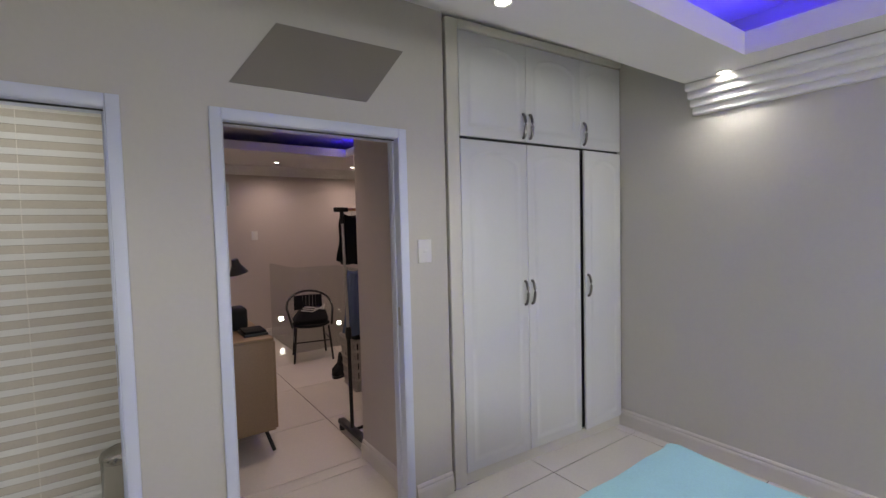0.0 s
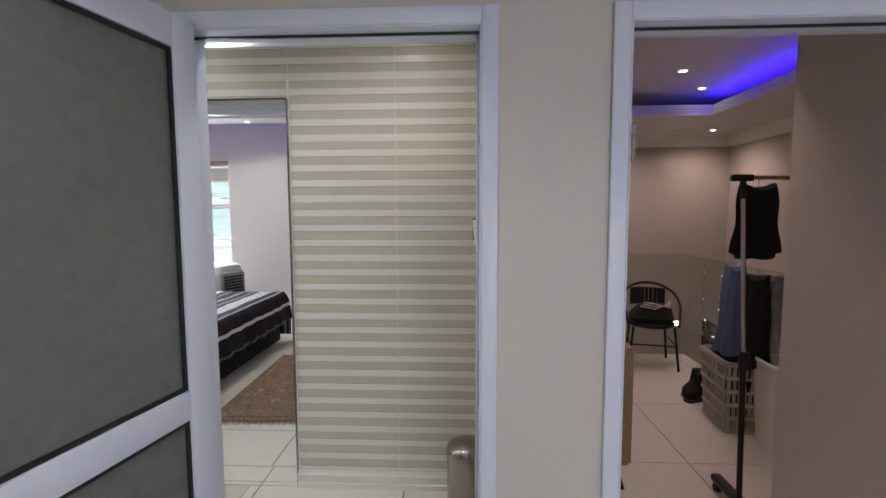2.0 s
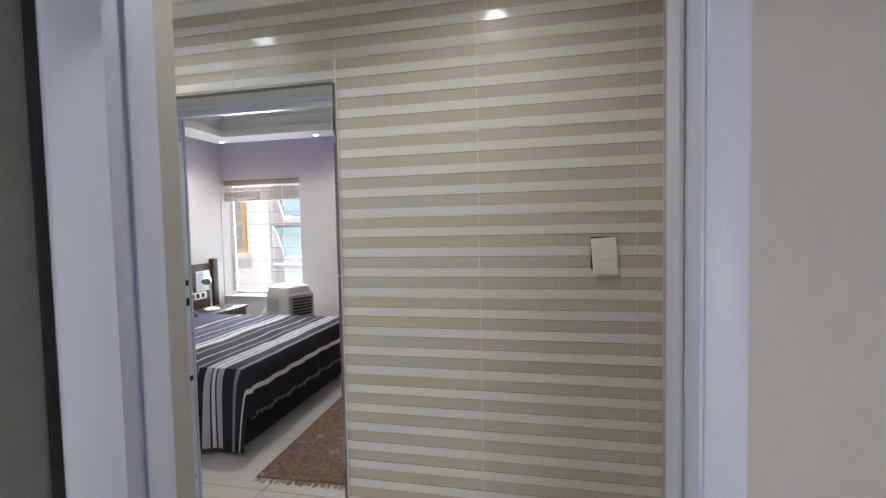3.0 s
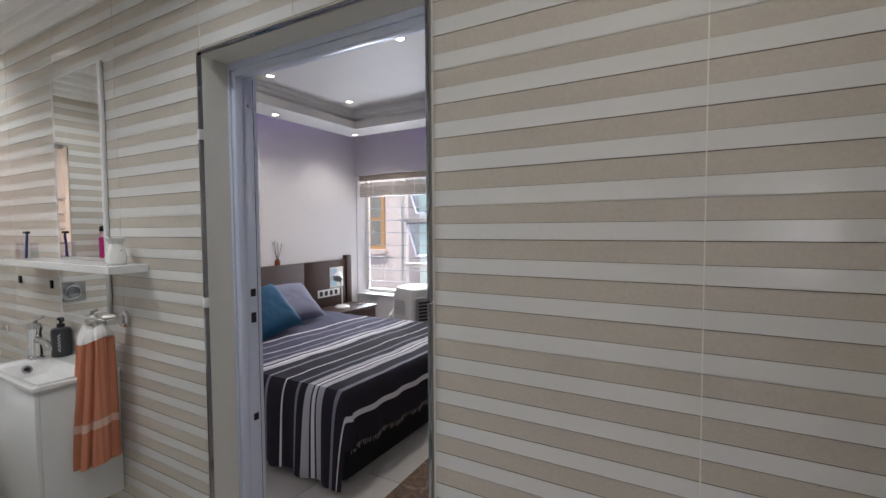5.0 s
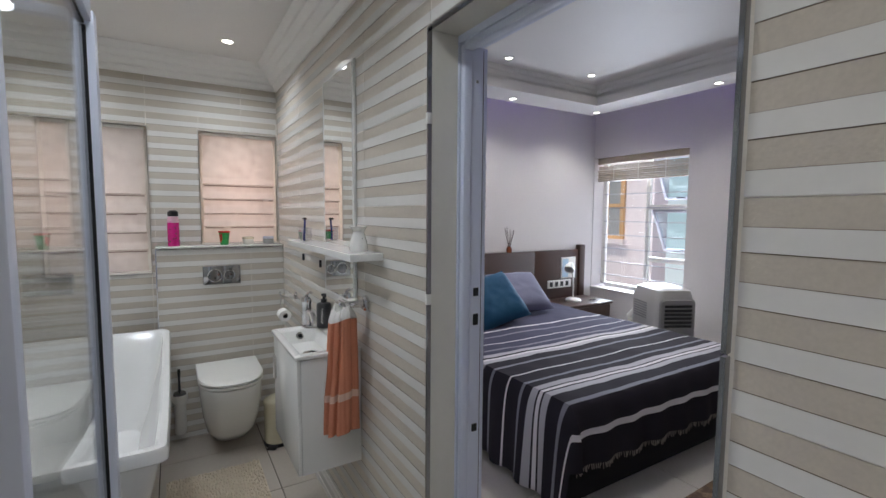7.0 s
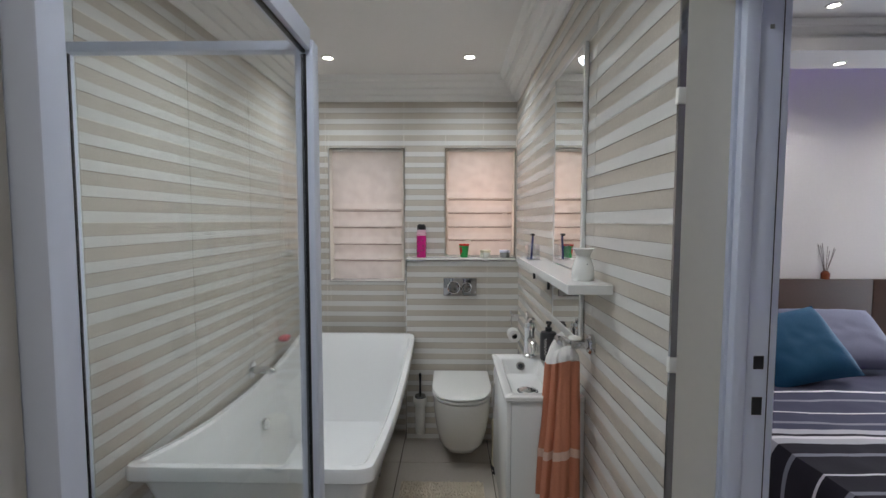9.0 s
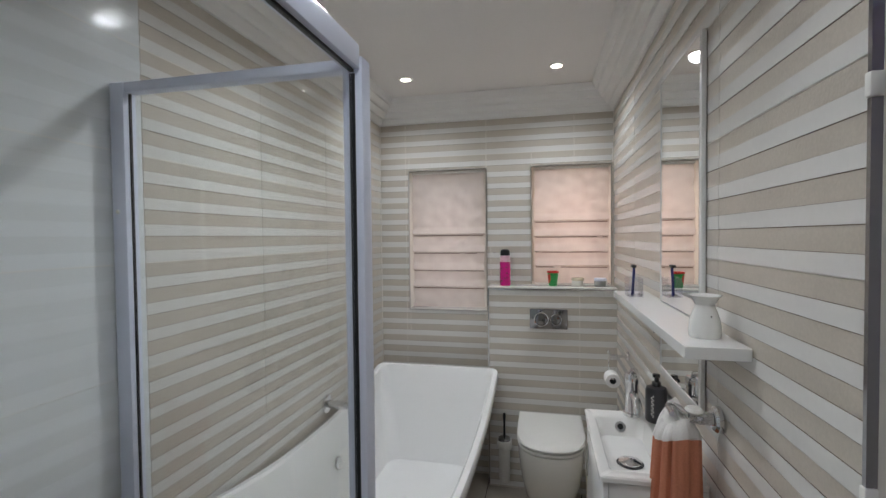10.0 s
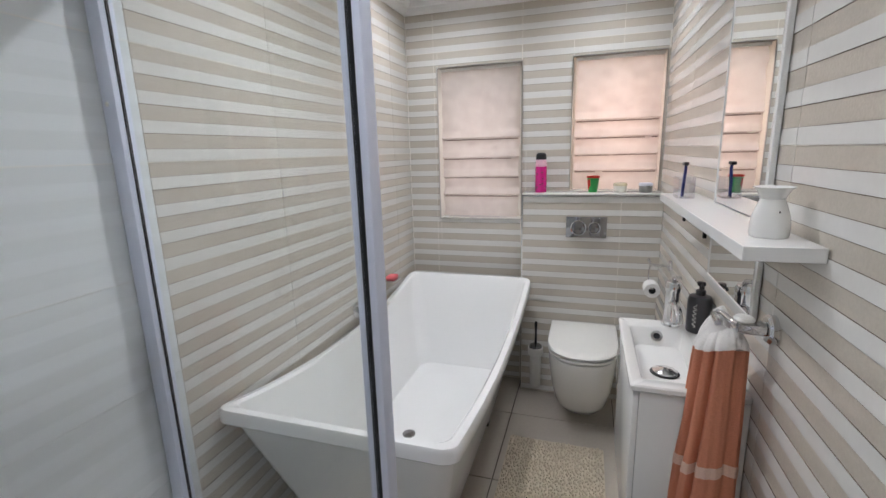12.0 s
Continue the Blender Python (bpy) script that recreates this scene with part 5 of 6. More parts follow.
for sx in (-1.0, 1.05):
    for sy in (-0.75, 0.75):
        part("leg", lathe(bmesh.new(), [(0, 0), (0.025, 0), (0.03, 0.03), (0, 0.03)], 12, sx, sy), BLACK, bed)
part("base", bx(-1.15, 1.18, -0.88, 0.88, 0.03, 0.36, bevel=0.02), BLACKC, bed, "black fabric bed base")
part("mattress", bx(-1.15, 1.19, -0.89, 0.89, 0.362, 0.585, bevel=0.05, segs=4), LACE, bed)
part("bedspread", draped(-1.19, 1.20, -0.90, 0.90, 0.60, 0.56, 0.035, 3, True, 130, 2, 0.06, foot=0.34), SPREAD, bed, "charcoal bedspread with white and grey stripes")
tassels = bmesh.new()
for k in range(150):
    y = -0.93 + 1.86 * k / 149
    x = 1.20 + 0.06 + 0.05 * (0.34 / 0.56) * (0.5 + 0.5 * math.sin(27 * max(-0.9, min(0.9, y)) + 2))
    tube(tassels, [(x, y, 0.285), (x + 0.004 * math.sin(k * 2.1), y + 0.008 * math.sin(k * 1.3), 0.262 - 0.012 * (0.5 + 0.5 * math.sin(k * 4.7)))], 0.0028, 4)
part("fringe", tassels, mat("grey_tassel_cotton", (0.24, 0.21, 0.19), 0.95, vary=0.15), bed, "short grey knotted fringe along the foot hem")
hb = thing("headboard", -4.765, 5.35, 0, "dark brown wooden headboard with side panel", "headboard")
part("panel", bx(0.0, 0.05, -1.30, 0.90, 0.25, 1.12, bevel=0.006), DARKWOOD, hb)
part("side_panel", bx(0.0, 0.05, 0.905, 1.64, 0.0, 1.12, bevel=0.006), DARKWOOD, hb)
part("end_post", bx(0.0, 0.075, 1.645, 1.74, 0.0, 1.18, bevel=0.006), DARKWOOD, hb)
part("foot", bx(0.0, 0.05, -1.25, -1.15, 0.0, 0.249), DARKWOOD, hb)
ns = thing("nightstand", -4.46, 6.62, 0, "dark brown wooden nightstand with a drawer", "nightstand")
part("body", bx(-0.22, 0.22, -0.42, 0.42, 0.0, 0.50, bevel=0.004), DARKWOOD, ns)
part("top", bx(-0.22, 0.245, -0.44, 0.44, 0.501, 0.53, bevel=0.004), DARKWOOD, ns)
dr = part("drawer", bx(0.2205, 0.24, -0.40, 0.40, 0.30, 0.49, bevel=0.004), DARKWOOD, ns)
part("handle", tube(bmesh.new(), [(0.242, -0.13, 0.39), (0.262, -0.12, 0.39), (0.262, 0.12, 0.39), (0.242, 0.13, 0.39)], 0.007, 8), STEEL, dr, "steel bar handle")


def pillow(name, x, y, z, w, h, d, material, label, rx, ry, rz, spin=0):
    p = new(name)
    p.matrix_basis = pose(x, y, z, rx, ry, rz) @ pose(0, 0, 0, 0, 0, spin)
    tagged(p, label, "pillow")
    bm = bmesh.new()
    n = 22
    for s in (1, -1):
        g = []
        for i in range(n + 1):
            row = []
            for j in range(n + 1):
                u, v = 2 * i / n - 1, 2 * j / n - 1
                t = max(0.0, (1 - u ** 4) * (1 - v ** 4)) ** 0.55
                pin = 1 - 0.07 * (u * u * (1 - v * v) + v * v * (1 - u * u)) * -1 * 0 - 0.06 * ((1 - u * u) * v * v + (1 - v * v) * u * u)
                wr = 0.010 * noise.noise(Vector((u * 4, v * 4, s * 3)))
                row.append(bm.verts.new((u * w / 2 * pin, v * h / 2 * pin, s * (d / 2 * t + wr * t))))
            g.append(row)
        for i in range(n):
            for j in range(n):
                bm.faces.new((g[i][j], g[i + 1][j], g[i + 1][j + 1], g[i][j + 1]))
    bmesh.ops.remove_doubles(bm, verts=bm.verts, dist=0.0008)
    part("cover", bm, material, p)
    return p


pillow("cushion", -3.82, 4.95, 0.805, 0.50, 0.54, 0.20, TEAL, "square dark teal cushion leaning on a pillow", 0, 48, -8, 14)
pillow("pillow", -4.06, 5.42, 0.80, 0.50, 0.64, 0.17, LILAC, "lilac grey pillow leaning on the headboard", 0, 40, -4)
df = thing("reed_diffuser", -4.738, 5.87, 1.1205, "small amber reed diffuser with thin sticks", "reed diffuser")
part("jar", lathe(bmesh.new(), [(0, 0), (0.03, 0), (0.032, 0.05), (0.02, 0.062), (0.02, 0.07), (0, 0.07)], 18), mat("amber_jar", (0.20, 0.05, 0.02), 0.15, vary=0.05), df)
for k in range(7):
    a = k * 0.9
    part("reed", tube(bmesh.new(), [(0.004 * math.cos(a), 0.01 * math.sin(a), 0.06), (0.03 * math.cos(a), 0.07 * math.sin(a), 0.24 + 0.01 * k)], 0.002, 5), DARKWOOD, df)
lm = thing("bedside_lamp", -4.44, 6.62, 0.5305, "small white flexible bedside lamp", "lamp")
part("base", lathe(bmesh.new(), [(0, 0), (0.09, 0), (0.095, 0.015), (0.07, 0.035), (0.02, 0.045), (0, 0.045)], 28), WHITE, lm)
part("neck", tube(bmesh.new(), [(0, 0, 0.04), (0.0, 0.0, 0.16), (0.0, -0.01, 0.28), (0.0, -0.03, 0.36), (0.01, -0.06, 0.40)], 0.009, 10), WHITE, lm)
bm = lathe(bmesh.new(), [(0, 0.06), (0.03, 0.055), (0.055, 0.0), (0.058, -0.05), (0.05, -0.05), (0.03, 0.03), (0, 0.04)], 24)
bmesh.ops.transform(bm, matrix=pose(0.02, -0.09, 0.42, 0, -50, -60), verts=bm.verts)
part("shade", bm, WHITE, lm)
sc = thing("wall_tablet", -4.713, 6.78, 0.76, "pale framed panel above the nightstand", "wall panel")
part("frame", bx(0, 0.012, -0.10, 0.15, 0, 0.27, bevel=0.004), WHITE, sc)
part("screen", bx(0.0121, 0.014, -0.08, 0.02, 0.02, 0.25), mat("pale_blue_screen", (0.45, 0.62, 0.75), 0.2, vary=0.05), sc, "pale blue glossy face", False)
sk = thing("socket_strip", -4.713, 6.66, 0.65, "white wall socket strip with black outlets", "socket strip")
part("plate", bx(0, 0.012, -0.20, 0.20, 0, 0.10, bevel=0.004), WHITE, sk)
for k in range(4):
    part("outlet", bx(0.0122, 0.016, -0.17 + k * 0.09, -0.12 + k * 0.09, 0.02, 0.08, bevel=0.002), BLACK, sk, "black outlet")
gl = thing("spectacles", -4.35, 6.84, 0.5305, "folded dark spectacles on the nightstand", "spectacles")
part("rim", tube(bmesh.new(), [(0, -0.05, 0.012), (0.03, -0.04, 0.02), (0.03, 0.0, 0.012), (0.03, 0.05, 0.02), (0.0, 0.07, 0.012), (-0.01, 0.0, 0.006)], 0.004, 6, True), BLACK, gl)

ACGREY = mat("pale_grey_casing", (0.50, 0.49, 0.47), 0.4, vary=0.03)
ac = thing("portable_air_conditioner", -3.37, 6.74, 0, "white and grey portable air conditioner on the floor", "air conditioner", rz=-27)
part("body", loft(bmesh.new(), [rrect(-0.22, 0.20, -0.16, 0.16, 0.05, 0.03), rrect(-0.23, 0.22, -0.18, 0.17, 0.06, 0.10), rrect(-0.23, 0.22, -0.18, 0.17, 0.06, 0.66), rrect(-0.20, 0.20, -0.16, 0.15, 0.06, 0.745), rrect(-0.15, 0.15, -0.11, 0.11, 0.05, 0.765)]), ACGREY, ac)
fp_ = part("front_panel", loft(bmesh.new(), [[(0.225, y, z) for y, z in [(p[0], p[1]) for p in rrect(-0.16, 0.16, 0.12, 0.68, 0.04, 0)]], [(0.240, y, z) for y, z in [(p[0], p[1]) for p in rrect(-0.15, 0.15, 0.13, 0.67, 0.04, 0)]]]), mat("dark_grey_panel", (0.30, 0.295, 0.285), 0.45, vary=0.05), ac, "grey front panel")
for k in range(6):
    part("slat", bx(0.241, 0.247, -0.12, 0.12, 0.44 + k * 0.034, 0.462 + k * 0.034, bevel=0.002), BLACK, fp_, "black air slat")
for k in range(7):
    part("side_slat", bx(-0.15, 0.06, -0.186, -0.1805, 0.48 + k * 0.022, 0.489 + k * 0.022), GREYP, ac)
for sx in (-0.17, 0.15):
    for sy in (-0.11, 0.11):
        part("castor", lathe(bmesh.new(), [(0, 0), (0.022, 0), (0.024, 0.015), (0.02, 0.03), (0, 0.03)], 12, sx, sy), BLACK, ac)
ac.scale = (1.12, 1.12, 1.13)
hz = thing("air_hose", -3.66, 6.76, 0, "pale corrugated air hose of the air conditioner", "hose")
bm = bmesh.new()
pts = [(0.04, 0, 0.50), (-0.02, 0, 0.54), (-0.06, -0.01, 0.48), (-0.07, -0.02, 0.30), (-0.06, -0.02, 0.10), (-0.06, -0.02, 0.06)]
tube(bm, pts, 0.06, 16)
part("tube", bm, WHITE, hz)

hm = thing("humidifier", -2.23, 6.64, 0, "white rounded floor humidifier with a small neck beside the bed", "humidifier")
part("body", lathe(bmesh.new(), [(0, 0), (0.105, 0), (0.115, 0.012), (0.118, 0.20), (0.112, 0.28), (0.088, 0.335), (0.045, 0.36), (0, 0.362)], 32), WHITE, hm)
part("neck", lathe(bmesh.new(), [(0, 0.3625), (0.030, 0.3625), (0.026, 0.39), (0.034, 0.41), (0.030, 0.445), (0, 0.452)], 20), WHITE, hm, "narrow white neck")
part("valve", bx(-0.155, -0.112, -0.075, -0.015, 0.17, 0.235, bevel=0.006), GREYP, hm, "grey side fitting")
part("pipe", tube(bmesh.new(), [(-0.156, -0.045, 0.205), (-0.22, -0.045, 0.205), (-0.26, -0.045, 0.19)], 0.010, 8), WHITE, hm, "short white pipe")

rug = thing("rug", -1.15, 4.75, 0, "worn brown patterned carpet with fringed ends", "rug", rz=2)
part("carpet_body", bx(-0.86, 0.55, -0.74, 0.80, 0.0006, 0.012, bevel=0.004), CARPET, rug)
part("border", bx(-0.80, 0.49, -0.68, 0.74, 0.0121, 0.0145), CARPET, rug)
fb = bmesh.new()
for k in range(90):
    x = -0.85 + 1.39 * k / 89
    tube(fb, [(x, -0.738, 0.006), (x + 0.008 * math.sin(k * 2.3), -0.775 - 0.02 * (0.5 + 0.5 * math.sin(k * 5.1)), 0.004)], 0.0035, 4)
part("fringe", fb, mat("fringe_cotton", (0.36, 0.27, 0.16), 0.95, vary=0.1), rug, "tan cotton fringe")

# window of the second bedroom
win = tagged(new("window_3"), "white steel window with burglar bars and open sashes", "window", "", "structure")
WX0, WX1, WZ0, WZ1, WYY = -4.70, -3.52, 0.64, 2.28, 7.50
for a, b, c, d in ((WX0 - 0.06, WX0, WZ0, WZ1), (WX1, WX1 + 0.02, WZ0, WZ1), (WX0, WX1, WZ0 - 0.02, WZ0 + 0.03), (WX0, WX1, WZ1 - 0.03, WZ1 + 0.015)):
    part("window_frame", bx(a, b, WYY - 0.02, WYY + 0.02, c, d, bevel=0.003), WHITE, win)
part("mullion", bx(-4.115, -4.065, WYY - 0.02, WYY + 0.02, WZ0 + 0.03, WZ1 - 0.03, bevel=0.003), WHITE, win)
for z in (1.03, 1.66):
    part("transom", bx(-4.065, WX1, WYY - 0.02, WYY + 0.02, z - 0.03, z + 0.03, bevel=0.003), WHITE, win)
p = part("pane", bx(WX0, -4.115, WYY - 0.002, WYY + 0.002, WZ0 + 0.03, WZ1 - 0.03), GLASS, win, "", False)
p.visible_shadow = False
for k in range(9):
    z = 0.78 + k * 0.175
    part("burglar_bar", tube(bmesh.new(), [(WX0, WYY - 0.045, z), (WX1, WYY - 0.045, z)], 0.006, 6), WINMETAL, win)
for z0, z1 in ((1.06, 1.63), (1.69, 2.25)):
    s = part("open_sash", bx(0.0, 0.52, -0.003, 0.003, -(z1 - z0), 0.0), TINTED, win, "open top-hung sash", False)
    s.visible_shadow = False
    s.matrix_basis = pose(-4.055, WYY + 0.02, z1, 28, 0, 0)
    for a, b, c, d in ((0, 0.03, -(z1 - z0), 0), (0.49, 0.52, -(z1 - z0), 0), (0.03, 0.49, -0.03, 0), (0.03, 0.49, -(z1 - z0), -(z1 - z0) + 0.03)):
        part("sash_bar", bx(a, b, -0.018, 0.018, c, d, bevel=0.002), WINMETAL, s)
    part("stay", tube(bmesh.new(), [(0.26, -0.02, -(z1 - z0) + 0.03), (0.26, -0.16, -(z1 - z0) + 0.10)], 0.006, 6), BLACK, s)
part("sill", bx(-4.76, -3.50, 7.27, 7.48, 0.600, 0.619, bevel=0.004), WHITE, win)
bb = thing("bamboo_blind", -4.13, 7.36, 2.05, "rolled-up bamboo roman blind at the window top", "blind")
part("pelmet", bx(-0.61, 0.61, -0.022, 0.008, 0.165, 0.244, bevel=0.003), BAMBOO, bb, "plain bamboo valance")
for k in range(3):
    part("slat", bx(-0.60, 0.60, -0.012, 0.004, 0.093 + k * 0.016, 0.106 + k * 0.016, bevel=0.003), BAMBOO, bb)
for k in range(6):
    z = -0.055 + k * 0.024
    part("slat", bx(-0.605, 0.605, -0.020 - 0.012 * (k % 2), 0.006, z, z + 0.020, bevel=0.005), BAMBOO, bb)
for x in (-0.35, 0.0, 0.35):
    part("cord", tube(bmesh.new(), [(x, -0.036, -0.06), (x, -0.036, 0.165)], 0.003, 6), TRIM, bb)

# neighbouring house outside
nh = thing("neighbour_house", -4.2, 9.6, -0.5, "sunlit plaster house wall with an orange timber window", "house")
part("wall", bx(-3.0, -1.24, 0, 0.2, -2.5, 5.0), STONEW, nh)
part("return_wall", bx(-1.44, -1.24, 0.2, 0.4, -2.5, 5.0), STONEW, nh)
nw = part("window", bx(-2.16, -1.80, -0.05, -0.002, 1.62, 2.85), TIMBER, nh, "orange timber window frame")
for c, d in ((1.70, 2.20), (2.27, 2.77)):
    part("pane", bx(-2.12, -1.88, -0.056, -0.0505, c, d), GREYP, nw, "grey reflecting pane")
part("sill", bx(-2.24, -1.74, -0.12, -0.002, 1.53, 1.619), STONEW, nh)
fh = thing("garden_wall", -5.0, 17.0, -3.0, "pale turquoise painted garden wall in the sun", "wall")
part("wall", bx(-9.0, 6.0, 0, 0.3, 0, 6.2), mat("turquoise_plaster", (0.70, 0.81, 0.83), 0.8, vary=0.06, scale=2), fh)
part("coping", bx(-9.0, 6.0, -0.08, 0.38, 6.201, 6.32), STONEW, fh)
fixed("ground", bx(-60, 60, 7.7, 90, -3.2, -3.0), STONEW, "pale paved yard outside", "ground")

# ---- landing ----
cab = thing("sideboard", 0.55, 3.72, 0, "brown oak sideboard on splayed dark legs", "sideboard")
part("body", bx(-0.225, 0.245, -0.50, 0.50, 0.17, 0.80, bevel=0.004), OAK, cab)
part("top", bx(-0.23, 0.25, -0.51, 0.51, 0.801, 0.825, bevel=0.004), OAK, cab)
for k in range(2):
    part("door", bx(0.2455, 0.262, -0.495 + k * 0.497, -0.002 + k * 0.497, 0.18, 0.795, bevel=0.003), OAK, cab)
for sx, sy in ((0.19, -0.40), (0.19, 0.40), (-0.18, -0.40), (-0.18, 0.40)):
    part("leg", tube(bmesh.new(), [(sx, sy, 0.17), (sx + (0.05 if sx > 0 else -0.03), sy * 1.10, 0.0)], 0.013, 10), BLACKM, cab)
ob_ = thing("camera_bag", 0.60, 3.66, 0.8255, "black padded bag on the sideboard", "bag")
part("bag", bx(-0.08, 0.115, -0.09, 0.09, 0, 0.17, bevel=0.03, segs=3), BLACKC, ob_)
bk = thing("notebook", 0.70, 3.42, 0.8255, "dark notebooks stacked on the sideboard", "book")
part("cover", bx(-0.07, 0.09, -0.11, 0.11, 0, 0.018, bevel=0.003), BLACK, bk)
part("cover", bx(-0.06, 0.08, -0.10, 0.09, 0.0185, 0.036, bevel=0.003), BLACKC, bk)
dl = thing("desk_lamp", 0.58, 3.95, 0.8255, "black adjustable desk lamp on the sideboard", "lamp")
part("base", lathe(bmesh.new(), [(0, 0), (0.08, 0), (0.08, 0.015), (0.015, 0.025), (0, 0.025)], 24), BLACK, dl)
part("arm", tube(bmesh.new(), [(0, 0, 0.02), (-0.05, 0, 0.25), (0.06, -0.03, 0.50)], 0.008, 8), BLACK, dl)
bm = lathe(bmesh.new(), [(0, 0.10), (0.025, 0.10), (0.035, 0.05), (0.075, -0.02), (0.07, -0.02), (0.03, 0.03), (0, 0.05)], 24)
bmesh.ops.transform(bm, matrix=pose(0.14, -0.05, 0.42, 6, -14, 0), verts=bm.verts)
part("shade", bm, BLACK, dl)

ch = thing("armchair", 1.80, 5.42, 0, "black metal bistro armchair with a bag on it", "chair", rz=-12)
part("seat", lathe(bmesh.new(), [(0, 0.40), (0.20, 0.40), (0.225, 0.415), (0.225, 0.43), (0.20, 0.435), (0, 0.43)], 32), BLACKC, ch)
for sx, sy in ((-0.20, -0.19), (0.20, -0.19), (-0.18, 0.19), (0.18, 0.19)):
    part("leg", tube(bmesh.new(), [(sx * 0.93, sy * 0.93, 0.415), (sx * 1.12, sy * 1.12, 0.0)], 0.012, 8), BLACKM, ch)
for z in (0.24,):
    part("stretcher", tube(bmesh.new(), [(-0.212, -0.202, z), (0.212, -0.202, z)], 0.008, 8), BLACKM, ch)
    part("stretcher", tube(bmesh.new(), [(-0.212, -0.202, z), (-0.19, 0.202, z)], 0.008, 8), BLACKM, ch)
    part("stretcher", tube(bmesh.new(), [(0.212, -0.202, z), (0.19, 0.202, z)], 0.008, 8), BLACKM, ch)
hoop = [(-0.225, -0.17, 0.42)] + [(0.27 * math.cos(radians(a)), 0.02 + 0.25 * math.sin(radians(a)), 0.60 + 0.19 * max(0, math.sin(radians(a))) ** 0.8) for a in range(190, -11, -10)] + [(0.225, -0.17, 0.42)]
part("arm_hoop", tube(bmesh.new(), hoop, 0.014, 10), BLACKM, ch)
bw = bmesh.new()
for k in range(9):
    a0, a1 = radians(50 + k * 9), radians(58 + k * 9)
    for z0, z1 in ((0.56, 0.74),):
        pts = [(0.255 * math.cos(a), 0.02 + 0.235 * math.sin(a), z) for a, z in ((a0, z0), (a1, z0), (a1, z1), (a0, z1))]
        vs = [bw.verts.new(q) for q in pts] + [bw.verts.new((q[0] * 1.04, 0.02 + (q[1] - 0.02) * 1.04, q[2])) for q in pts]
        for f in ((0, 1, 2, 3), (4, 5, 6, 7), (0, 1, 5, 4), (1, 2, 6, 5), (2, 3, 7, 6), (3, 0, 4, 7)):
            bw.faces.new([vs[i] for i in f])
part("backrest", bw, BLACKC, ch, "woven black back")
bg = thing("handbag", 1.80, 5.40, 0.436, "soft black bag with pale straps on the chair", "bag", rz=-8)
bm = loft(bmesh.new(), [rrect(-0.19, 0.17, -0.12, 0.12, 0.05, 0.0), rrect(-0.21, 0.19, -0.14, 0.13, 0.06, 0.05), rrect(-0.15, 0.17, -0.10, 0.10, 0.05, 0.14), rrect(-0.10, 0.14, -0.06, 0.06, 0.03, 0.18)])
part("body", bm, BLACKC, bg)
for k in range(3):
    part("strap", tube(bmesh.new(), [(-0.13 + 0.02 * k, -0.09, 0.17 + 0.02 * k), (0.0, -0.12, 0.15 + 0.025 * k), (0.14, -0.08, 0.20 - 0.02 * k), (0.16, -0.02, 0.21)], 0.006, 6), LACE, bg, "pale strap")

rk = thing("clothes_rack", 1.31, 3.08, 0, "black wheeled clothes rack with a copper bar", "clothes rack")
part("foot_bar", bx(-0.028, 0.028, -0.23, 0.24, 0.045, 0.085, bevel=0.012), BLACK, rk)
for y in (-0.20, 0.21):
    part("castor", lathe(bmesh.new(), [(0, 0), (0.022, 0), (0.026, 0.02), (0.02, 0.044), (0, 0.044)], 14, 0, y), BLACK, rk)
part("cross_bar", tube(bmesh.new(), [(0.02, 0, 0.07), (0.62, 0.10, 0.07)], 0.012, 8), BLACKM, rk)
part("post", tube(bmesh.new(), [(0, 0.02, 0.07), (0.01, 0.06, 0.80)], 0.014, 10), BLACKM, rk)
part("upper_post", tube(bmesh.new(), [(0.0105, 0.061, 0.801), (0.05, 0.20, 1.68)], 0.011, 10), STEEL, rk, "bright steel upper post")
part("clamp", lathe(bmesh.new(), [(0, 0.74), (0.02, 0.74), (0.024, 0.78), (0.02, 0.83), (0, 0.83)], 14, 0.01, 0.058), BLACK, rk)
part("joint", bx(-0.012, 0.10, 0.187, 0.217, 1.692, 1.728, bevel=0.008), BLACK, rk)
part("joint_sleeve", tube(bmesh.new(), [(0.047, 0.188, 1.60), (0.051, 0.203, 1.70)], 0.016, 12), BLACK, rk)
part("hanging_bar", tube(bmesh.new(), [(0.10, 0.205, 1.712), (0.75, 0.33, 1.712)], 0.011, 10), COPPER, rk, "copper coloured hanging bar")


def garment(name, x, y, ztop, zbot, w0, w1, d, material, label, seed):
    g = thing(name, x, y, zbot, label, "garment", rz=8)
    bm = bmesh.new()
    rings = []
    h = ztop - zbot
    for k in range(17):
        t = k / 16
        ring_ = []
        for i in range(40):
            a = 2 * math.pi * i / 40
            f = 1 + 0.13 * (1 - t) * math.sin(6 * a + seed) + 0.06 * math.sin(11 * a + seed * 2)
            w = w1 + (w0 - w1) * t + 0.007 * math.sin(t * 9 + seed)
            ring_.append((w * f * math.cos(a), d * f * math.sin(a), h * t + 0.02 * math.sin(2 * a + seed)))
        rings.append(ring_)
    loft(bm, rings)
    part("cloth", bm, material, g)
    part("hook", tube(bmesh.new(), [(0, 0, h), (0, 0, h + 0.05)], 0.004, 6), STEEL, g)
    return g


garment("black_top", 1.455, 3.31, 1.665, 1.30, 0.105, 0.128, 0.022, BLACKC, "black top hanging from the rack", 1.0)
garment("blue_jacket", 1.74, 3.95, 1.16, 0.58, 0.07, 0.12, 0.05, DENIM, "blue grey jacket hanging over the laundry", 2.0)
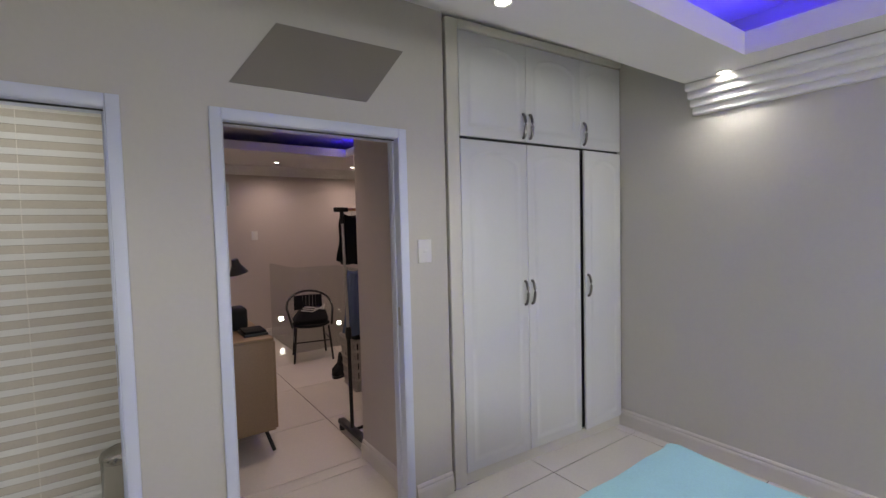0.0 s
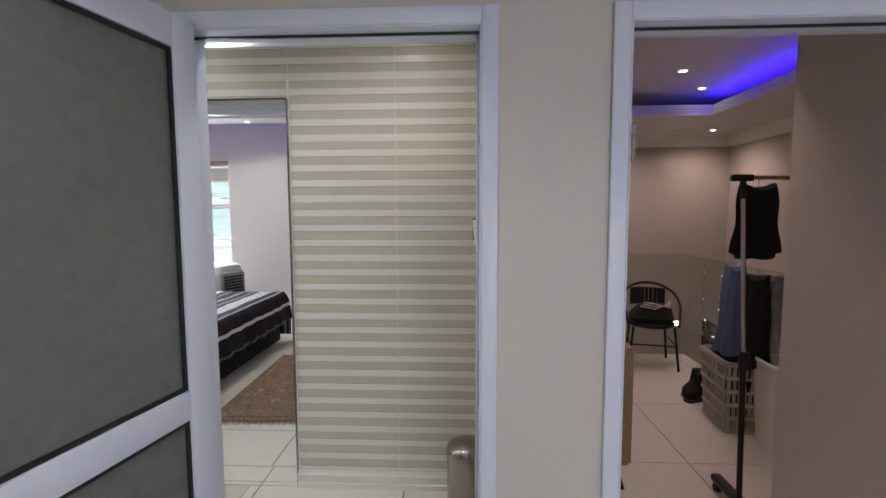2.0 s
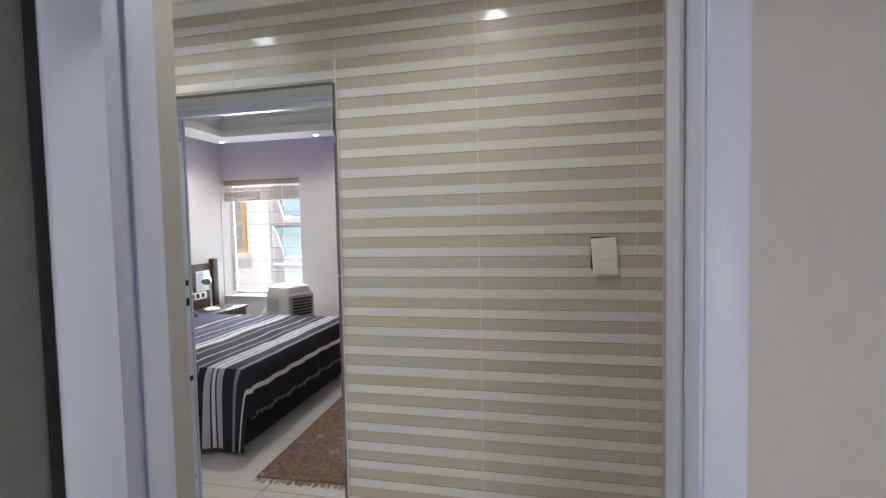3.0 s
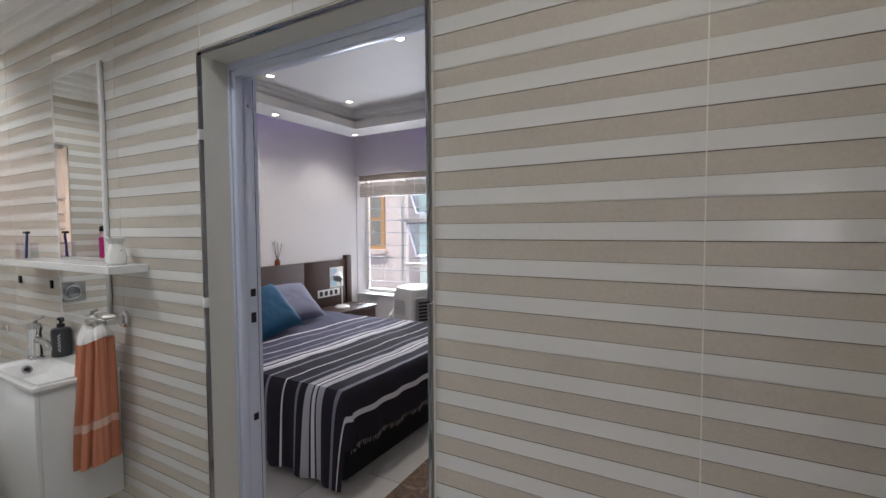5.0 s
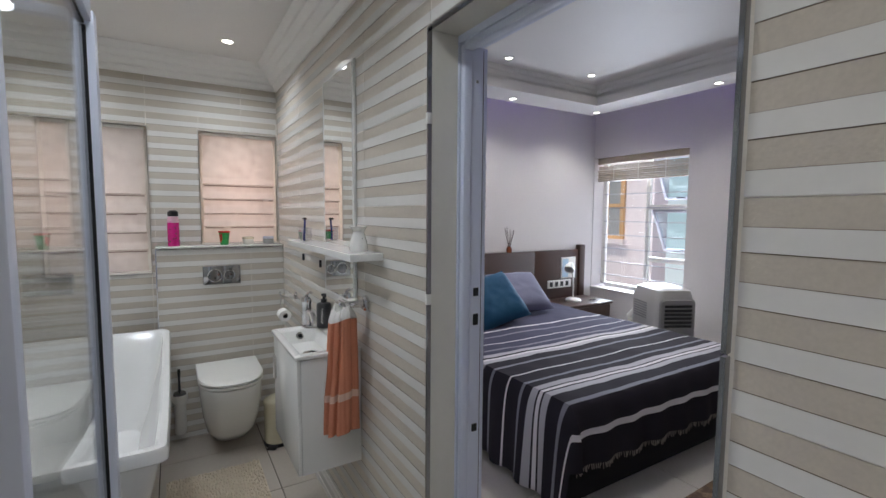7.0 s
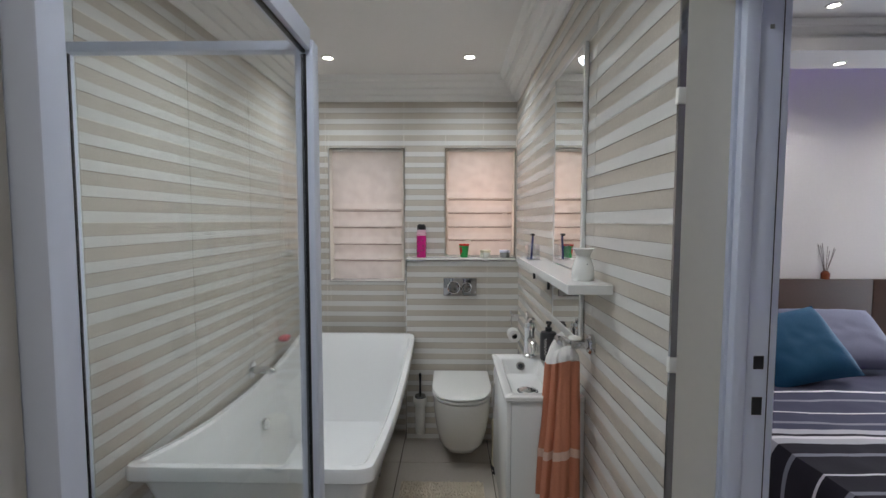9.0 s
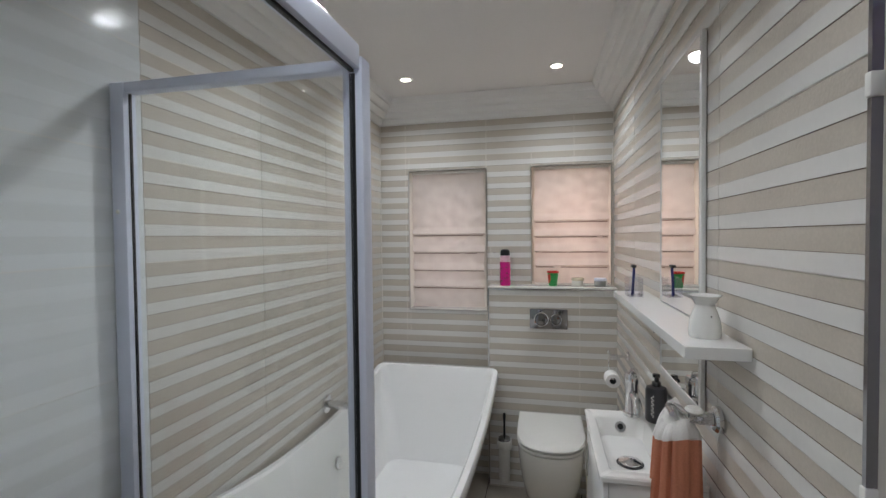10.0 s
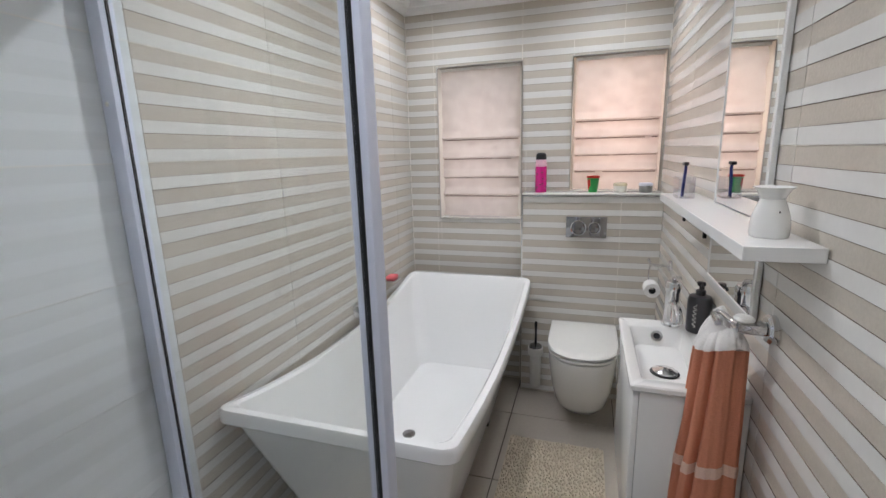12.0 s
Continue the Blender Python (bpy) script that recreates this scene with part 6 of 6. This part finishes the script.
garment("dark_coat", 1.87, 3.92, 1.10, 0.50, 0.075, 0.10, 0.06, BLACKC, "black coat hanging over the laundry", 3.0)
garment("sequin_top", 2.035, 3.98, 1.08, 0.52, 0.075, 0.085, 0.035, SEQUIN, "silver sequinned top hanging beside a black coat", 4.0)


def basket(x, y, w, d, h, material, label, holes):
    b = thing("laundry_basket", x, y, 0, label, "laundry basket", rz=-6)
    part("floor", bx(-w / 2 * 0.80, w / 2 * 0.80, -d / 2 * 0.80, d / 2 * 0.80, 0.0, 0.012), material, b)

    def pt(side, u, s):
        e = 0.82 + 0.18 * s
        c = ((u, -1), (1, u), (-u, 1), (-1, -u))[side]
        return (c[0] * w / 2 * e, c[1] * d / 2 * e, h * s)

    if holes:
        for side in range(4):
            for c in range(8):
                u = -1 + 2 * (c + 0.5) / 8
                part("upright", tube(bmesh.new(), [pt(side, u, 0.02), pt(side, u, 0.98)], 0.012, 6), material, b)
            for r in range(6):
                part("band", tube(bmesh.new(), [pt(side, -1, r / 5.2 + 0.02), pt(side, 1, r / 5.2 + 0.02)], 0.016, 6), material, b)
    else:
        part("wall", loft(bmesh.new(), [rrect(-w / 2 * 0.82, w / 2 * 0.82, -d / 2 * 0.82, d / 2 * 0.82, 0.06, 0.004), rrect(-w / 2, w / 2, -d / 2, d / 2, 0.07, h), rrect(-w / 2 + 0.008, w / 2 - 0.008, -d / 2 + 0.008, d / 2 - 0.008, 0.06, h), rrect(-w / 2 * 0.82 + 0.008, w / 2 * 0.82 - 0.008, -d / 2 * 0.82 + 0.008, d / 2 * 0.82 - 0.008, 0.05, 0.02)]), material, b)
    part("rim", tube(bmesh.new(), rrect(-w / 2, w / 2, -d / 2, d / 2, 0.05, h), 0.014, 8, True), material, b)
    return b


basket(1.87, 4.12, 0.30, 0.42, 0.50, BASKETG, "taupe openwork plastic laundry basket full of dark clothes", True)
basket(2.02, 3.80, 0.34, 0.30, 0.56, WHITE, "white plastic laundry basket", False)
lau = thing("laundry_pile", 1.87, 4.12, 0.012, "pile of black clothes in the basket", "clothes")
bm = bmesh.new()
bmesh.ops.create_icosphere(bm, subdivisions=4, radius=1)
for v in bm.verts:
    n = noise.noise(v.co * 2.3) * 0.18 + noise.noise(v.co * 5) * 0.07
    v.co = Vector((v.co.x * 0.135 * (1 + n), v.co.y * 0.20 * (1 + n), 0.36 + v.co.z * 0.34 * (1 + 0.8 * n)))
part("clothes", bm, BLACKC, lau)
for k, y in enumerate((4.50, 4.60)):
    bt = thing("boot", 1.80 + 0.03 * k, y, 0, "black leather ankle boot on the floor", "boot", rz=20, group="pair of boots")
    part("upper", loft(bmesh.new(), [rrect(-0.10, 0.10, -0.04, 0.04, 0.035, 0.025), rrect(-0.10, 0.09, -0.04, 0.04, 0.035, 0.07), rrect(-0.02, 0.09, -0.04, 0.04, 0.03, 0.12), rrect(0.0, 0.085, -0.038, 0.038, 0.03, 0.22)]), BLACKC, bt)
    part("sole", loft(bmesh.new(), [rrect(-0.105, 0.1, -0.043, 0.043, 0.035, 0.0), rrect(-0.105, 0.1, -0.043, 0.043, 0.035, 0.0245)]), BLACK, bt)
cb = thing("power_cable", 1.42, 2.98, 0, "thin orange cable lying on the floor", "cable")
part("wire", tube(bmesh.new(), [(0, 0, 0.004), (0.05, 0.04, 0.03), (0.10, 0.10, 0.05), (0.16, 0.10, 0.03), (0.22, 0.05, 0.004)], 0.004, 6), TIMBER, cb)

bal = thing("balustrade", 0, 0, 0, "frameless glass balustrade round the stairwell", "balustrade")
part("glass_panel", bx(1.715, 2.29, 5.715, 5.727, 0.0005, 1.09), BALUS, bal, "", False)
part("glass_panel", bx(2.285, 2.297, 3.4, 5.71, 0.0005, 1.08), BALUS, bal, "", False)
part("glass_panel", bx(1.703, 1.715, 5.73, 6.88, 0.0005, 1.09), BALUS, bal, "", False)
for x, y, z in ((1.84, 6.898, 0.245), (2.75, 6.898, 0.05)):
    wl = thing("step_light", x, y, z, "small square recessed wall step light, lit", "wall light")
    part("frame", bx(-0.04, 0.04, -0.008, 0, -0.04, 0.04, bevel=0.003), WHITE, wl)
    part("lens", bx(-0.028, 0.028, -0.0095, -0.0082, -0.028, 0.028), LAMP, wl, "glowing lens", False)

# string of glowing beads behind the laundry, for the sparkles reflected in glass
ld = thing("glint_cluster", 2.50, 5.0, -0.4, "wire of small glowing and chrome beads for sparkles in the stairwell glass", "light string")
rr = random.Random(11)
tube_bm = bmesh.new()
path_pts = [(0.10 * math.sin(k * 0.9), -0.6 + k * 0.06, 0.55 + 0.35 * math.sin(k * 1.7)) for k in range(22)]
part("wire", tube(tube_bm, path_pts, 0.003, 5), GREYP, ld)
for k in range(22):
    part("glint_bead", lathe(bmesh.new(), [(0, -0.005), (0.0038, 0), (0, 0.005)], 8), LAMP if k % 2 else CHROME, ld).location = path_pts[k]

fo = thing("foil_curtain", 2.42, 4.55, -0.25, "crinkled silver foil sheet hanging behind the balustrade glass", "decoration")
fv = [[(0.025 * noise.noise(Vector((i * 0.31, k * 0.31, 2))) + 0.016 * rr.uniform(-1, 1), -0.95 + 2.0 * i / 56, 1.28 * k / 46) for k in range(47)] for i in range(57)]
fbm = bmesh.new()
fg = [[fbm.verts.new(p) for p in row] for row in fv]
for i in range(56):
    for k in range(24):
        fbm.faces.new((fg[i][k], fg[i + 1][k], fg[i + 1][k + 1], fg[i][k + 1]))
bmesh.ops.solidify(fbm, geom=fbm.faces[:], thickness=0.001)
part("foil", fbm, mat("silver_foil", (0.42, 0.44, 0.46), 0.16, metal=1.0, vary=0.1), fo, "", False)
part("hanging_rod", tube(bmesh.new(), [(0, -0.98, 1.29), (0, 1.08, 1.29)], 0.008, 8), STEEL, fo)
part("stand", tube(bmesh.new(), [(0, -0.96, -1.40), (0, -0.96, 1.29)], 0.008, 8), STEEL, fo)
part("stand", tube(bmesh.new(), [(0, 1.06, -1.40), (0, 1.06, 1.29)], 0.008, 8), STEEL, fo)
# Tiny glowing beads paint the glints on the foil.
for k in range(60):
    part("glint_bead", lathe(bmesh.new(), [(0, -0.004), (0.003, 0), (0, 0.004)], 6), LAMP, fo, "tiny glowing bead for a glint on the foil").location = (-0.05, rr.uniform(-0.9, 1.0), rr.uniform(0.35, 1.25))

# ---- wall tiles ----
TH, TZ0, TP = 0.3172, 0.0078, 0.0793
TILE_MESH = {}


def tile_mesh(w, z0, z1, plain):
    phase = round((z0 - TZ0) % TH, 3)
    key = (round(w, 3), phase, round(z1 - z0, 3), plain)
    if key in TILE_MESH:
        return TILE_MESH[key]
    cuts = [z0, z1]
    k = math.floor((z0 - TZ0) / TP) - 1
    while TZ0 + k * TP < z1 + TP:
        for c in (TZ0 + k * TP, TZ0 + k * TP + 0.0370):
            if z0 + 1e-4 < c < z1 - 1e-4:
                cuts.append(c)
        k += 1
    cuts.sort()
    verts, faces, mats = [], [], []

    def quad(pts, m):
        n = len(verts)
        verts.extend(pts)
        faces.append((n, n + 1, n + 2, n + 3))
        mats.append(m)

    prev = None
    for a, b in zip(cuts, cuts[1:]):
        white = ((a + b) / 2 - TZ0) % TP < 0.0370
        d = -0.0082 if white else -0.0068
        if plain:
            d = -0.0080 if white else -0.0074
        m = 0 if white else 1
        la, lb = a - z0, b - z0
        if prev is not None and not plain:
            g = 0.0017 if white else 0.0009
            quad([(0, -0.0064, la), (w, -0.0064, la), (w, -0.0064, la + g), (0, -0.0064, la + g)], 2)
            quad([(0, prev, la), (w, prev, la), (w, -0.0064, la), (0, -0.0064, la)], 2)
            la += g
            quad([(0, -0.0064, la), (w, -0.0064, la), (w, d, la), (0, d, la)], m)
        elif prev is not None:
            quad([(0, prev, la), (w, prev, la), (w, d, la), (0, d, la)], 0)
        quad([(0, d, la), (w, d, la), (w, d, lb), (0, d, lb)], m)
        quad([(0, 0, la), (0, d, la), (0, d, lb), (0, 0, lb)], m)
        quad([(w, d, la), (w, 0, la), (w, 0, lb), (w, d, lb)], m)
        prev = d
    quad([(0, prev, z1 - z0), (w, prev, z1 - z0), (w, 0, z1 - z0), (0, 0, z1 - z0)], 0)
    me = bpy.data.meshes.new("tile")
    me.from_pydata(verts, [], faces)
    for f, m in zip(me.polygons, mats):
        f.material_index = m
    me.materials.append(TILE_S if plain else TILE_W)
    me.materials.append(TILE_S2 if plain else TILE_B)
    me.materials.append(TILE_G)
    me.validate()
    TILE_MESH[key] = me
    return me


def minus(r, h):
    """Rectangle r less rectangle h."""
    a0, a1, b0, b1 = r
    c0, c1, d0, d1 = h
    if c0 >= a1 - 1e-4 or c1 <= a0 + 1e-4 or d0 >= b1 - 1e-4 or d1 <= b0 + 1e-4:
        return [r]
    out = []
    if c0 > a0:
        out.append((a0, c0, b0, b1))
    if c1 < a1:
        out.append((c1, a1, b0, b1))
    m0, m1 = max(a0, c0), min(a1, c1)
    if d0 > b0:
        out.append((m0, m1, b0, d0))
    if d1 < b1:
        out.append((m0, m1, d1, b1))
    return out


def tile_wall(parent, turn, const, joints, z0, z1, holes=(), plain=False):
    """Tiles on one wall face. turn: 0 faces -y, 180 faces +y, 90 faces +x, 270 faces -x; joints run along the wall."""
    rows = [z0] + [TZ0 + TH * k for k in range(12) if z0 + 0.01 < TZ0 + TH * k < z1 - 0.01] + [z1]
    for u0, u1 in zip(joints, joints[1:]):
        for a, b in zip(rows, rows[1:]):
            rects = [(u0, u1, a, b)]
            for h in holes:
                rects = [q for r in rects for q in minus(r, h)]
            for r in rects:
                w, hgt = r[1] - r[0] - 0.0025, r[3] - r[2] - 0.0018
                if w < 0.008 or hgt < 0.008:
                    continue
                ob = new("tile", tile_mesh(w, r[2] + 0.0009, r[3] - 0.0009, plain))
                z = r[2] + 0.0009
                g = 0.00125
                SINK = 0.0058
                ob.matrix_basis = {0: pose(r[0] + g, const + SINK, z), 180: pose(r[1] - g, const - SINK, z, 0, 0, 180),
                                   90: pose(const - SINK, r[0] + g, z, 0, 0, 90), 270: pose(const + SINK, r[1] - g, z, 0, 0, 270)}[turn]
                ob.parent = parent


W = bpy.data.objects
tile_wall(W["wall_bath_north"], 0, 3.235, [-4.298, -4.15, -3.61, -3.05, -2.494, -1.925, -1.475, -1.011, -0.448, 0.113, 0.198], 0.10, 2.475, [(-1.922, -1.02, 0, 2.133)])
tile_wall(W["wall_bath_west"], 90, -4.30, [1.634, 1.822, 2.402, 2.985, 3.232], 0.0, 2.475, [(1.848, 2.40, 1.148, 2.13), (2.708, 3.225, 1.336, 2.13), (2.43, 3.24, 0, 1.336)])
tile_wall(W["wall_bath_south"], 180, 1.63, [-4.298, -4.03, -3.455, -2.88, -2.305], 0.0, 2.475)
tile_wall(W["wall_bath_south"], 180, 1.63, [-2.305, -1.73, -1.37], 0.0, 2.475, (), True)
tile_wall(W["wall_main_west"], 270, -1.37, [1.64, 1.99, 2.34], 0.0, 2.475, (), True)
tile_wall(W["wall_pier"], 180, 2.34, [-1.25, -0.95], 0.0, 2.475)
tile_wall(W["wall_entry"], 180, 2.20, [-0.95, -0.34, 0.19], 2.09, 2.475)
tile_wall(W["wall_entry"], 180, 2.20, [0.012, 0.19], 0.0, 2.09)
tile_wall(W["toilet_cistern_wall"], 90, -4.155, [2.433, 3.008, 3.233], 0.0, 1.322) if "toilet_cistern_wall" in W else None

# ---- floor tiles ----
FT = {}


def floor_tile(x0, x1, y0, y1, material, parent, g=0.0022):
    w, h = round(x1 - x0 - 2 * g, 3), round(y1 - y0 - 2 * g, 3)
    if w < 0.02 or h < 0.02:
        return
    key = (w, h, material.name)
    if key not in FT:
        bm = bx(0, w, 0, h, -0.008, 0.0)
        bmesh.ops.bevel(bm, geom=[e for e in bm.edges if all(v.co.z > -0.001 for v in e.verts)], offset=0.0012, segments=1, affect="EDGES")
        FT[key] = mesh_of("floor_tile", bm, material)
    ob = new("floor_tile", FT[key])
    ob.location = (x0 + g, y0 + g, 0)
    ob.parent = parent


def lay(x0, x1, y0, y1, ox, oy, s, material, parent):
    xs = sorted({x0, x1, *[ox + s * k for k in range(-12, 12) if x0 < ox + s * k < x1]})
    ys = sorted({y0, y1, *[oy + s * k for k in range(-12, 12) if y0 < oy + s * k < y1]})
    for a, b in zip(xs, xs[1:]):
        for c, d in zip(ys, ys[1:]):
            floor_tile(a, b, c, d, material, parent, 0.0032 if material is FLOOR_B else 0.0029)


lay(-1.25, 3.07, -3.0, 2.10, 1.285, 3.557, 0.84, FLOOR, FLOOR_OB)
lay(-0.868, -0.045, 2.10, 2.20, 1.285, 3.557, 0.84, FLOOR, FLOOR_OB)
lay(0.345, 1.195, 2.10, 2.20, 1.285, 3.557, 0.84, FLOOR, FLOOR_OB)
lay(-1.30, 0.20, 2.20, 3.235, -0.42, 3.26, 0.82, FLOOR, FLOOR_OB)
lay(-4.30, -1.30, 1.63, 3.235, -3.843, 2.416, 0.60, FLOOR_B, FLOOR_OB)
lay(-1.922, -1.02, 3.235, 3.425, -1.24, 3.27, 0.6, FLOOR, FLOOR_OB)
lay(-4.77, 0.20, 3.425, 7.30, -1.26, 3.87, 0.60, FLOOR, FLOOR_OB)
lay(0.31, 1.26, 2.20, 2.80, 1.285, 3.557, 0.87, FLOOR, FLOOR_OB)
lay(0.31, 2.30, 2.80, 5.72, 1.285, 3.557, 0.87, FLOOR, FLOOR_OB)
lay(0.31, 1.71, 5.72, 6.90, 1.285, 3.557, 0.87, FLOOR, FLOOR_OB)
